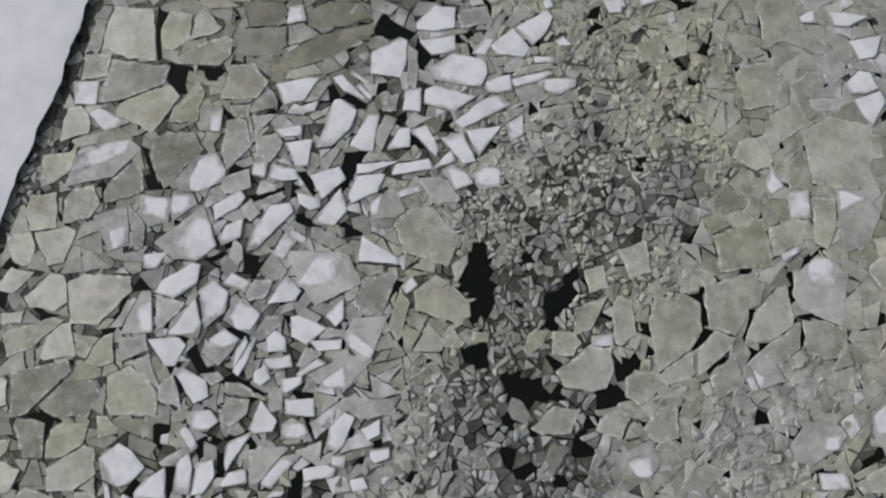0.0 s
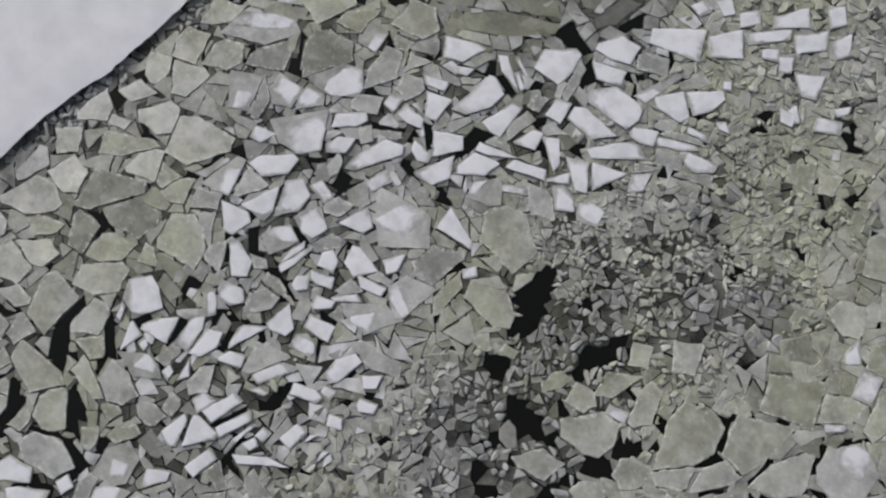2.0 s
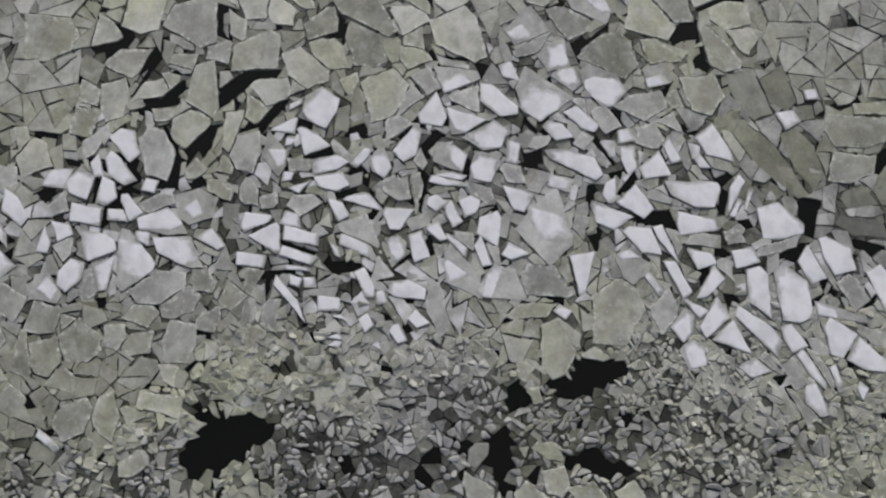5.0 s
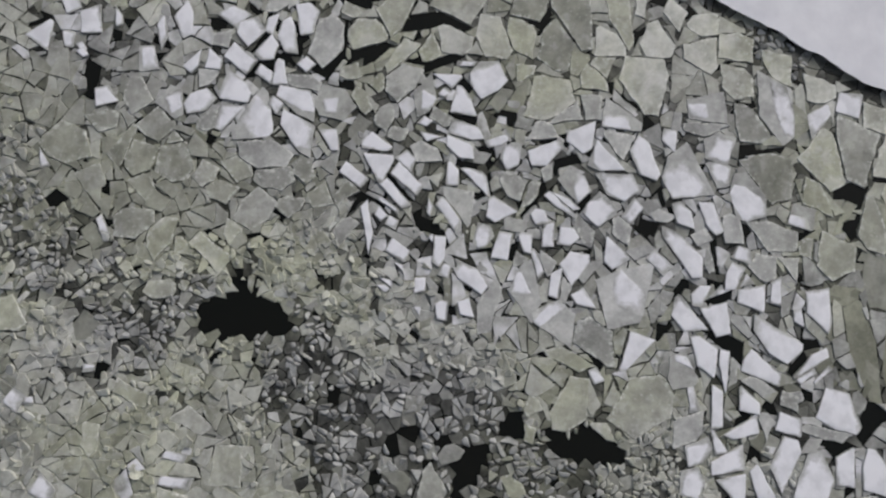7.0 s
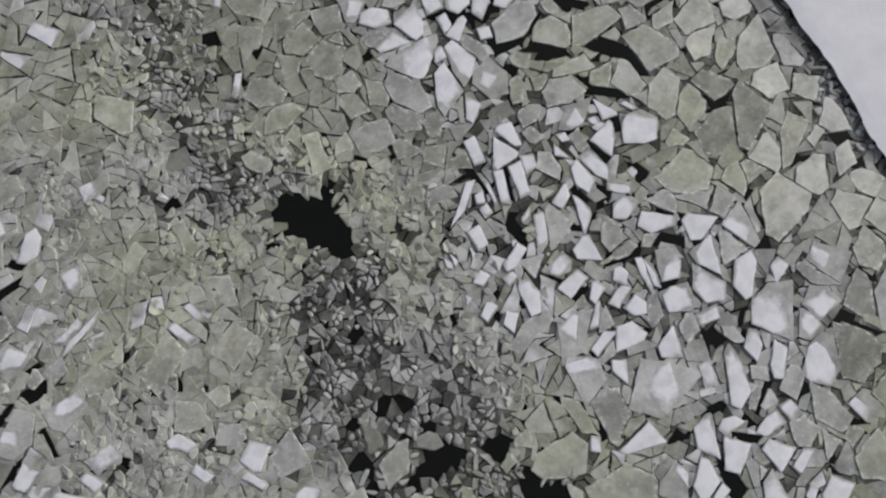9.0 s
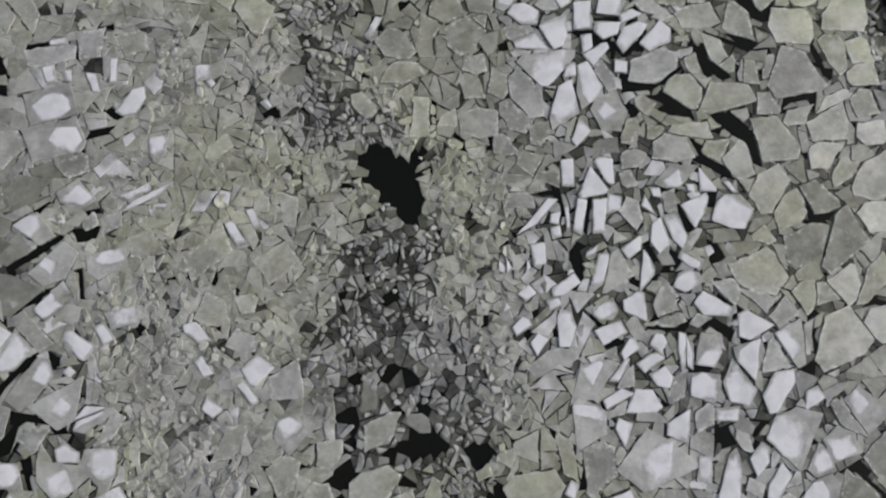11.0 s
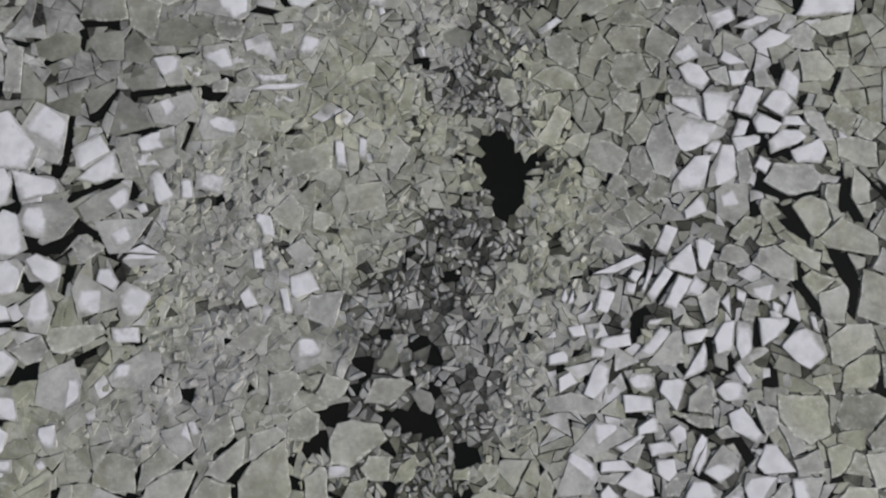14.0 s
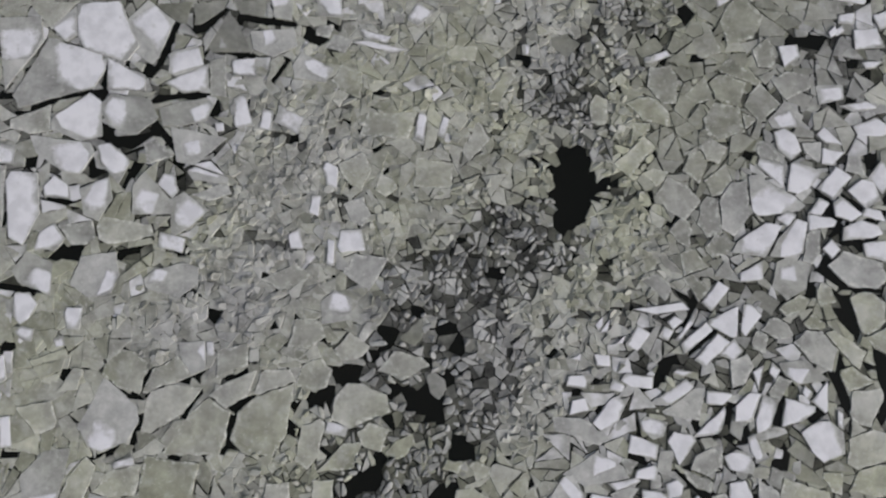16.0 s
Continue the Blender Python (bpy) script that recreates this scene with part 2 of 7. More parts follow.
# ---- large structure: water and the snow-covered fast ice ----
def water_sheet():
    r = 4000
    ob = mesh_object("water", [(-r, -r, 0), (r, -r, 0), (r, r, 0), (-r, r, 0)], [(0, 1, 2, 3)], WATER)
    tagged(ob, "dark open river water between the ice floes", "water", kind="structure")


water_sheet()

# edge of the fast ice, from north to south
SHELF_EDGE = [(-10.76, 56.0), (-19.94, 22.0), (-21.56, 16.0), (-22.88, 12.0), (-24.06, 8.5), (-25.1, 5.0), (-26.9, 1.0), (-28.55, -4.0), (-30.1, -9.0), (-32.35, -17.0), (-45.19, -59.0)]


def shelf_x(y):
    for (ax, ay), (bx, by) in zip(SHELF_EDGE, SHELF_EDGE[1:]):
        if by <= y <= ay:
            return bx + (ax - bx) * (y - by) / (ay - by)
    return SHELF_EDGE[0][0] if y > 0 else SHELF_EDGE[-1][0]


def fast_ice():
    rng = random.Random(5)
    ys = [60 - 0.35 * i for i in range(355)]
    rim, verts, faces = [], [], []
    walk_off = 0.0
    for y in ys:
        walk_off = 0.85 * walk_off + rng.uniform(-0.09, 0.09)
        rim.append((shelf_x(y) + walk_off, y))
    rows = [(-0.4, -0.15), (-0.03, 0.2), (0.0, 0.3), (-0.7, 0.32), (-3, 0.34), (-9, 0.36), (-30, 0.4), (-300, 0.6)]
    for x, y in rim:
        for dx, z in rows:
            verts.append((x + dx, y, z + (0.03 * noise.noise((x * 0.3 + dx, y * 0.3, 0)) if z > 0.2 else 0)))
    m = len(rows)
    for i in range(len(rim) - 1):
        for j in range(m - 1):
            a, b = i * m + j, (i + 1) * m + j
            faces.append((a, a + 1, b + 1, b))
    tagged(mesh_object("fast_ice", verts, faces, SHELF_SNOW), "smooth snow-covered fast ice with a ragged dark edge", "ice", kind="structure")


fast_ice()

# ---- where the ice lies ----
FIELD, LEADS, PLATES, FLOES = [], [], [], []


def ground_field(x, y, size, open_share):
    FIELD.append((x, y, size, open_share))


def open_lead(x, y, length, width, heading, taper, skew, cuts=()):
    LEADS.append(tapered(x, y, length, width, heading, taper, skew, cuts))


def ice_plate(x, y, length, width, heading, taper, skew, cuts=()):
    PLATES.append(tapered(x, y, length, width, heading, taper, skew, cuts))


def snow_floe(x, y, length, width, heading, taper, skew, snow, cuts=(), slab_outline=None):
    """snow 1: covered to its edges; less: a thinner patch on a larger grey slab."""
    rnd = random.Random(len(FLOES))
    cover = tapered(x, y, length, width, heading, taper, skew, cuts)
    if slab_outline:
        FLOES.append((cover, snow, hull(slab_outline + cover)))
        return
    rim = 1.02 if snow > 0.96 else 1.06 if snow > 0.85 else rnd.uniform(1.12, 1.25)
    off, twist, uneven = (0.0, 0.0, 0.02) if snow > 0.96 else (0.03, 0.04, 0.05) if snow > 0.85 else (0.08, 0.1, 0.1)
    sx, sy, turn = rnd.gauss(0, off), rnd.gauss(0, off), rnd.uniform(-twist, twist)
    c, s = math.cos(turn), math.sin(turn)
    body = []
    for a, b in cover:
        u, v = (a - x) * rim * rnd.uniform(1 - uneven, 1 + uneven), (b - y) * rim * rnd.uniform(1 - uneven, 1 + uneven)
        body.append((x + sx + c * u - s * v, y + sy + s * u + c * v))
    FLOES.append((cover, snow, hull(body)))


# field of piece size and open water: x, y, size, share of open water
ground_field(5.68, 6.74, 0.67, 0.2)
ground_field(12.62, 19, 1.03, 0.1)
ground_field(16.57, 3.42, 1.82, 0.03)
ground_field(14.83, 7.82, 1.46, 0.03)
ground_field(18.36, 11.4, 1.46, 0.02)
ground_field(16.04, 14.38, 1.27, 0.02)
ground_field(20.74, 14.93, 1.82, 0.02)
ground_field(19.05, 18.06, 1.67, 0.02)
ground_field(18.25, -0.83, 1.09, 0.03)
ground_field(13.93, -2.78, 1.03, 0.04)
ground_field(21.19, -0.48, 1.15, 0.02)
ground_field(9.61, -4.15, 1.27, 0.03)
ground_field(-0.85, 4.42, 1.52, 0)
ground_field(-1.03, -1.63, 0.97, 0.02)
ground_field(-2.14, -4.67, 0.91, 0.03)
ground_field(-6.3, 3.78, 1.21, 0.1)
ground_field(-4.48, 13.62, 1.06, 0.2)
ground_field(-11.33, 6.32, 1.21, 0.12)
ground_field(-11.62, -1.39, 1.21, 0.12)
ground_field(-5.47, -2.15, 1.21, 0.05)
ground_field(-13.83, -6.04, 1.27, 0.15)
ground_field(-6.32, -6.59, 1.06, 0.1)
ground_field(-20.83, 15.06, 1.82, 0.04)
ground_field(-21.44, 2, 1.82, 0.04)
ground_field(-20.24, -3.89, 1.67, 0.05)
ground_field(-11.38, 16.86, 1.67, 0.04)
ground_field(16.87, -29.09, 1.67, 0.04)
ground_field(20.1, -17.93, 1.46, 0.05)
ground_field(22.09, -8.89, 1.82, 0.05)
ground_field(12.7, -23.84, 1.15, 0.06)
ground_field(13.69, -20.65, 0.91, 0.05)
ground_field(14.15, -13.97, 0.85, 0.06)
ground_field(17.87, -7.26, 0.76, 0.06)
ground_field(14.56, -2.88, 0.91, 0.04)
ground_field(11.76, -6.51, 1.03, 0.03)
ground_field(7.74, -18.37, 1.03, 0.02)
ground_field(11.72, -16.42, 0.91, 0.05)
ground_field(4.62, -22.55, 1.03, 0.02)
ground_field(5.14, -26.07, 1.15, 0.02)
ground_field(9.74, -27.84, 1.15, 0.03)
ground_field(1.01, -23, 0.76, 0.04)
ground_field(3.83, -15.12, 1.15, 0.02)
ground_field(6.9, -11.18, 1.09, 0.03)
ground_field(9.13, -3.91, 1.4, 0.03)
ground_field(2.72, -4.65, 0.67, 0.2)
ground_field(0.88, -6.88, 0.61, 0.1)
ground_field(-4.15, -12.06, 0.85, 0.01)
ground_field(-2.04, -8.42, 0.97, 0.02)
ground_field(-2.12, -4.41, 0.97, 0.02)
ground_field(-0.75, 1.45, 1.82, 0.01)
ground_field(-5.42, -14.38, 0.97, 0.02)
ground_field(-5.99, -18.48, 1.36, 0.04)
ground_field(-8.39, -15.75, 1.36, 0.04)
ground_field(-4.48, -20.89, 1.15, 0.03)
ground_field(-12.91, -14.01, 1.15, 0.2)
ground_field(-10.53, -4.5, 1.09, 0.12)
ground_field(-9.5, 1.65, 1.15, 0.1)
ground_field(-13.13, 4.63, 1.4, 0.06)
ground_field(-5.25, 0.02, 1.27, 0.03)
ground_field(-24.93, -13.05, 1.82, 0.06)
ground_field(-20.61, -4.02, 1.67, 0.05)
ground_field(-19.33, 2.19, 1.82, 0.05)
ground_field(-18.93, -11.7, 1.46, 0.12)
ground_field(30.24, -14.32, 2.12, 0.06)
ground_field(24.26, -7.27, 1.67, 0.06)
ground_field(26.05, 1.42, 1.52, 0.05)
ground_field(18.63, -0.65, 0.91, 0.05)
ground_field(17.13, -5.92, 0.76, 0.06)
ground_field(17.11, -10.96, 0.91, 0.06)
ground_field(14.46, -18.71, 1.03, 0.06)
ground_field(10.82, -17.94, 1.15, 0.03)
ground_field(9.42, -13.1, 1.27, 0.02)
ground_field(6.57, -20.91, 1.03, 0.03)
ground_field(3.27, -14.82, 1.09, 0.04)
ground_field(2.26, -23.92, 0.91, 0.05)
ground_field(-3.13, -22.53, 1.03, 0.04)
ground_field(-5.9, -25.1, 1.27, 0.05)
ground_field(-7.85, -16.21, 1.36, 0.05)
ground_field(-11.12, -24.05, 1.36, 0.06)
ground_field(-14.13, -25.6, 1.27, 0.1)
ground_field(17.17, 3.62, 1.82, 0.03)
ground_field(21.54, 4.84, 1.52, 0.03)
ground_field(0.41, -25.27, 0.73, 0.06)
ground_field(4.7, -30.02, 1.15, 0.01)
ground_field(5.91, -26.44, 1.09, 0.01)
ground_field(4.41, -32.21, 1.27, 0.01)
ground_field(8.08, -26.43, 0.76, 0.05)
ground_field(2.78, -21.52, 0.79, 0.06)
ground_field(-4.01, -22.88, 1.21, 0.03)
ground_field(10.89, 14.1, 0.67, 0.1)
ground_field(5.67, 14.21, 1.03, 0.02)
ground_field(-3.79, 25.05, 1.36, 0.03)
ground_field(-2.02, 20.97, 1.21, 0.1)
ground_field(-9.47, 17.28, 1.36, 0.04)

# finely crushed ice along the lead
ground_field(3.40, -11.70, 0.45, 0.18)
ground_field(1.07, -10.58, 0.45, 0.18)
ground_field(2.54, -9.59, 0.45, 0.18)
ground_field(4.42, -8.06, 0.45, 0.18)
ground_field(2.42, -7.03, 0.45, 0.18)
ground_field(3.98, -5.47, 0.45, 0.18)
ground_field(1.45, -5.58, 0.45, 0.18)
ground_field(5.57, -3.64, 0.45, 0.18)
ground_field(3.19, -3.16, 0.45, 0.18)
ground_field(6.92, -3.01, 0.45, 0.18)
ground_field(1.46, -2.51, 0.45, 0.18)
ground_field(5.16, 0.63, 0.45, 0.18)
ground_field(2.59, -0.03, 0.45, 0.18)
ground_field(3.58, 1.83, 0.45, 0.18)
ground_field(0.94, -0.59, 0.45, 0.18)
ground_field(2.05, -12.08, 0.45, 0.18)
ground_field(-0.29, -10.95, 0.45, 0.18)
ground_field(1.60, -21.11, 0.50, 0.15)
ground_field(-0.59, -22.07, 0.50, 0.15)
ground_field(0.36, -24.04, 0.50, 0.15)
ground_field(2.55, -19.56, 0.50, 0.15)
ground_field(1.67, -8.18, 0.45, 0.18)
ground_field(2.39, -6.14, 0.45, 0.18)
ground_field(1.83, -3.81, 0.45, 0.18)
ground_field(3.67, -1.52, 0.45, 0.18)
ground_field(5.34, -4.77, 0.45, 0.18)
ground_field(6.17, -7.00, 0.45, 0.18)
ground_field(0.79, -12.17, 0.45, 0.18)
ground_field(0.26, -17.71, 0.45, 0.18)
ground_field(-2.54, -27.31, 0.50, 0.14)
ground_field(-1.33, -25.60, 0.50, 0.14)
ground_field(2.94, 7.73, 0.50, 0.12)
ground_field(4.52, 9.62, 0.50, 0.12)
ground_field(6.72, 10.90, 0.50, 0.12)
ground_field(5.50, 12.19, 0.50, 0.12)
ground_field(8.23, 9.30, 0.50, 0.12)
ground_field(9.84, 10.90, 0.50, 0.12)
ground_field(11.47, 12.52, 0.50, 0.12)
ground_field(7.24, 7.10, 0.50, 0.12)
ground_field(4.47, 6.79, 0.50, 0.12)
ground_field(11.61, 15.81, 0.50, 0.12)
ground_field(10.08, 17.15, 0.50, 0.12)
ground_field(12.52, 14.81, 0.50, 0.12)
ground_field(14.21, 16.82, 0.50, 0.12)
ground_field(4.11, 3.71, 0.42, 0.18)
ground_field(5.36, 5.55, 0.42, 0.18)
ground_field(1.95, -0.76, 0.42, 0.18)
ground_field(4.05, 0.42, 0.42, 0.18)
ground_field(6.29, -5.64, 0.42, 0.18)
ground_field(8.68, 13.50, 0.60, 0.16)
ground_field(10.36, 8.35, 0.60, 0.16)
ground_field(12.92, 10.26, 0.60, 0.16)

# leads of open water between the floes
open_lead(-0.66, -14.53, 5.05, 2.33, 96, 0.03, 0.27, cuts=((2, 0.4, 0.42), (3, 0.19, 0.3)))
open_lead(2.11, 4.71, 1.45, 4.52, 184, 0.02, 0.02, cuts=((0, 0.33, 0.37), (3, 0.5, 0.21)))
open_lead(4.56, -1.01, 1.95, 2.06, 128, 0.33, 1.01, cuts=((0, 0.25, 0.31), (3, 0.32, 0.36)))
open_lead(-19.26, -9.39, 1.03, 2.13, 18, -0.26, -0.06, cuts=((2, 0.35, 0.16),))
open_lead(6.12, 3.21, 0.85, 2.54, 146, -0.12, -0.09, cuts=((2, 0.34, 0.3),))
open_lead(24.21, -10.89, 2.62, 0.58, 30, -0.89, -1.59)
open_lead(9.92, 0.31, 1.62, 1.35, 189, 0.50, 0.46, cuts=((0, 0.26, 0.45), (3, 0.5, 0.38)))
open_lead(-14.65, -16.97, 1.05, 1.58, 92, 0.33, 0.91)
open_lead(-15.00, 16.30, 1.13, 1.39, 328, -0.31, -0.36, cuts=((1, 0.18, 0.28),))
open_lead(-2.59, 18.85, 1.32, 1.26, 29, 0.28, -0.63, cuts=((0, 0.61, 0.33),))
open_lead(-1.98, -14.86, 0.95, 1.52, 50, -0.51, 0.84)
open_lead(24.24, -16.49, 0.65, 2.22, 226, 0.16, 1.20, cuts=((0, 0.11, 0.13),))
open_lead(-4.66, 24.40, 1.90, 0.66, 117, 0.74, 1.69, cuts=((0, 0.4, 0.35),))
open_lead(9.14, -1.07, 0.77, 1.57, 358, 0.13, 0.26)
open_lead(3.80, -5.01, 1.10, 1.11, 281, 0.06, 0.15)
open_lead(-4.26, -26.43, 1.10, 1.15, 113, 0.22, -0.25, cuts=((3, 0.4, 0.24),))
open_lead(1.85, 0.80, 1.08, 1.07, 357, -0.23, -0.02)
open_lead(-16.78, -11.95, 2.13, 0.55, 304, -0.25, 1.56)
open_lead(-17.18, -7.65, 0.64, 1.83, 62, -0.30, 0.51, cuts=((2, 0.27, 0.18),))
open_lead(-19.97, -12.72, 0.80, 1.41, 68, 0.52, 0.90, cuts=((0, 0.42, 0.19),))
open_lead(22.80, -27.01, 0.58, 1.88, 132, -0.06, 0.35, cuts=((2, 0.65, 0.02),))
open_lead(25.82, -10.67, 1.11, 0.97, 288, 0.29, 0.59)
open_lead(-0.95, 17.64, 0.96, 1.09, 4, 1.00, 0.00)
open_lead(-15.15, -17.53, 1.63, 0.64, 346, -0.46, -2.01)
open_lead(22.38, -18.66, 2.21, 0.52, 57, -0.53, -1.95, cuts=((1, 0.31, 0.55),))
open_lead(19.17, -19.60, 1.65, 0.67, 178, 0.49, 4.71, cuts=((0, 0.3, 0.51),))
open_lead(-16.68, -11.47, 1.31, 0.83, 339, 0.49, -1.69, cuts=((3, 0.42, 0.36),))
open_lead(-4.98, 11.46, 1.02, 0.98, 67, -0.14, -0.52)
open_lead(25.83, -3.56, 1.15, 0.98, 190, -0.14, 0.75, cuts=((1, 0.43, 0.6),))
open_lead(-19.59, -7.55, 0.59, 1.57, 22, 0.34, 0.70)
open_lead(-16.05, -6.29, 1.27, 0.72, 71, 0.53, 0.45)
open_lead(-7.75, -6.30, 1.64, 0.55, 81, 0.02, -0.79)
open_lead(-18.02, -25.52, 1.15, 0.77, 83, 0.27, 0.04)
open_lead(-13.04, 0.45, 0.58, 1.51, 24, -0.12, -0.12)
open_lead(22.87, -23.85, 2.28, 0.38, 1, -0.16, -0.70)
open_lead(-3.28, 19.41, 0.89, 0.96, 56, -0.10, -0.03)
open_lead(-15.59, -13.63, 1.64, 0.52, 333, -0.36, 0.34)
open_lead(22.47, -13.98, 0.34, 2.99, 112, -0.41, 0.02, cuts=((1, 0.33, 0.41), (2, 0.25, 0.5)))
open_lead(-16.20, 18.68, 1.02, 0.91, 77, -0.38, 2.88, cuts=((2, 0.52, 0.39),))
open_lead(-1.02, 12.06, 0.52, 1.53, 61, 0.05, 0.37)
open_lead(20.28, -28.19, 0.91, 0.98, 174, -0.33, 1.94, cuts=((2, 0.47, 0.33),))
open_lead(22.66, -11.51, 0.51, 1.59, 89, -0.24, 0.65, cuts=((1, 0.2, 0.27),))
open_lead(-5.32, 10.32, 1.38, 0.53, 258, 0.70, -0.30)
open_lead(-16.31, -16.64, 0.44, 1.76, 297, -0.17, -0.45)
open_lead(-10.44, 5.61, 1.08, 0.71, 267, 0.29, 0.06)
open_lead(28.11, -12.52, 0.32, 2.39, 147, 0.16, 0.61)
open_lead(-15.10, -14.71, 0.74, 1.05, 28, -0.12, 1.00)
open_lead(2.54, -8.82, 0.82, 0.93, 38, 0.21, -0.07)
open_lead(-13.01, 16.46, 0.76, 0.99, 258, 0.45, -0.04)
open_lead(-25.64, -10.50, 0.42, 1.77, 136, -0.24, -0.84, cuts=((2, 0.28, 0.08),))
open_lead(8.41, 20.33, 0.61, 1.20, 16, 0.12, -0.00)
open_lead(7.19, -3.29, 1.37, 0.52, 38, -0.23, 0.29)
open_lead(-0.24, 21.66, 0.59, 1.22, 308, 0.13, -0.35)
open_lead(27.45, -1.04, 0.90, 0.93, 164, -0.31, 2.30, cuts=((2, 0.58, 0.35),))
open_lead(5.78, 0.27, 0.80, 0.90, 45, 0.19, -0.01)
open_lead(-21.51, -13.86, 1.51, 0.51, 320, -0.51, -5.53, cuts=((1, 0.41, 0.39),))
open_lead(-10.85, -26.68, 0.61, 1.18, 278, 0.13, -0.21)
open_lead(10.88, 1.63, 1.64, 0.42, 293, 0.08, -3.76)
open_lead(13.32, -24.59, 0.63, 1.11, 39, 0.18, -0.78)
open_lead(1.16, 4.81, 1.52, 0.44, 82, 1.00, 0.63)
open_lead(-23.81, -14.84, 1.09, 0.62, 294, -0.29, -2.38)
open_lead(25.25, -3.48, 0.86, 0.75, 157, 1.00, 0.77)
open_lead(23.88, -10.84, 0.56, 1.13, 4, 0.07, 0.96)
open_lead(-22.27, -13.49, 0.64, 0.99, 98, 0.26, 1.27)
open_lead(0.00, 13.38, 0.58, 1.03, 286, 0.23, -0.27)
open_lead(30.27, -11.07, 2.44, 0.24, 43, 1.00, -1.03)
open_lead(13.90, 3.32, 2.34, 0.22, 274, -0.61, -3.68)
open_lead(-7.45, -5.94, 0.59, 1.07, 304, -0.45, -1.20, cuts=((2, 0.35, 0.22),))
open_lead(26.97, -13.30, 1.03, 0.56, 90, 0.23, 2.84)
open_lead(-23.48, -9.07, 0.43, 1.31, 48, 0.33, -0.50)
open_lead(24.76, -14.95, 0.76, 0.73, 77, 0.15, 0.07)
open_lead(1.00, -15.87, 0.75, 0.72, 51, 1.00, 1.04)
open_lead(7.09, 4.93, 1.41, 0.38, 58, 0.51, 0.64)
open_lead(23.61, -9.11, 0.97, 0.54, 80, 0.13, -0.44)
open_lead(22.37, -4.62, 0.59, 0.91, 70, 0.17, -1.06)
open_lead(7.03, -4.09, 0.60, 0.88, 77, 0.28, -0.35)
open_lead(-16.43, -15.87, 0.84, 0.62, 118, 1.00, 0.65)
open_lead(12.18, -25.26, 0.55, 0.94, 7, 0.03, -0.30)
open_lead(4.80, -10.14, 0.64, 0.81, 24, 0.10, 0.55)
open_lead(8.52, -1.34, 2.54, 0.20, 67, 1.00, -3.62)
open_lead(-11.56, -4.89, 1.31, 0.38, 271, 0.08, 0.03)
open_lead(-4.93, 7.43, 0.93, 0.52, 344, 0.57, -0.43)
open_lead(-9.38, -8.28, 0.25, 2.01, 330, 0.03, 0.07)
open_lead(-14.52, -12.65, 0.62, 0.80, 32, 0.21, 0.32)
open_lead(27.03, -6.28, 0.37, 1.33, 73, 0.10, -0.35)
open_lead(8.70, 3.16, 0.47, 1.03, 33, -0.27, 1.96)
open_lead(19.86, -17.32, 0.79, 0.60, 353, -0.11, 2.39)
open_lead(6.34, -5.91, 0.59, 0.80, 15, -0.17, 0.12)
open_lead(-14.96, -3.40, 0.44, 1.05, 336, -0.21, -0.47)
open_lead(-23.91, -15.70, 1.60, 0.28, 94, 1.00, -0.37)
open_lead(26.99, 2.11, 0.52, 0.86, 284, -0.07, -0.06)
open_lead(-8.38, -10.04, 0.47, 0.95, 328, -0.09, -0.32)
open_lead(-16.18, 11.03, 0.90, 0.48, 308, -0.22, -3.11)
open_lead(-7.60, 8.01, 0.54, 0.81, 275, 0.33, 0.51)
open_lead(29.43, -7.95, 0.66, 0.65, 282, -0.05, -0.26)
open_lead(-16.35, 4.42, 0.74, 0.57, 30, -0.54, -0.21)
open_lead(-16.10, 10.27, 1.11, 0.38, 107, 1.00, 0.22)
open_lead(7.90, -2.24, 1.45, 0.29, 57, -0.14, 9.99)
open_lead(-19.93, -13.83, 1.08, 0.38, 99, 1.00, -0.57)
open_lead(23.85, -22.83, 0.31, 1.32, 350, 0.05, -0.18)
open_lead(-15.92, 19.95, 0.78, 0.53, 41, 1.00, 0.55)
open_lead(-21.02, -2.39, 0.95, 0.44, 334, 0.15, 0.69)
open_lead(14.15, 15.92, 1.50, 0.27, 3, -0.26, -0.26)
open_lead(-7.45, 10.06, 0.29, 1.40, 42, 0.11, 0.12)
open_lead(28.65, -19.49, 0.99, 0.40, 59, 1.00, 0.59)
open_lead(27.39, -22.59, 0.47, 0.82, 298, -0.17, 0.86)
open_lead(19.17, -19.83, 1.23, 0.32, 1, -0.03, 8.10)
open_lead(32.11, -11.32, 0.41, 0.94, 286, -0.04, 0.01)
open_lead(29.19, -20.16, 1.07, 0.35, 355, 0.22, -0.00)
open_lead(20.43, -13.62, 1.15, 0.32, 70, 1.00, 0.87)
open_lead(1.13, 18.29, 0.69, 0.52, 348, 1.00, -0.39)
open_lead(-14.15, 0.27, 1.07, 0.33, 16, 1.00, -0.24)
open_lead(-10.37, -0.79, 0.18, 1.93, 254, 0.12, 0.24)
open_lead(-24.07, -8.52, 0.78, 0.40, 73, 0.72, -0.52)
open_lead(16.41, 2.62, 1.37, 0.26, 71, -0.22, -0.85)
open_lead(26.01, -8.76, 0.87, 0.39, 297, 0.27, 0.83)
open_lead(16.61, 0.95, 0.43, 0.76, 164, 1.00, 0.67)
open_lead(18.05, -19.77, 1.02, 0.32, 172, 1.00, 3.78)
open_lead(-6.21, -14.09, 0.86, 0.38, 82, 1.00, -0.72)
open_lead(-15.73, -16.49, 0.46, 0.71, 303, 0.16, -0.83)
open_lead(13.89, 1.63, 0.31, 1.05, 299, -0.07, -0.28)
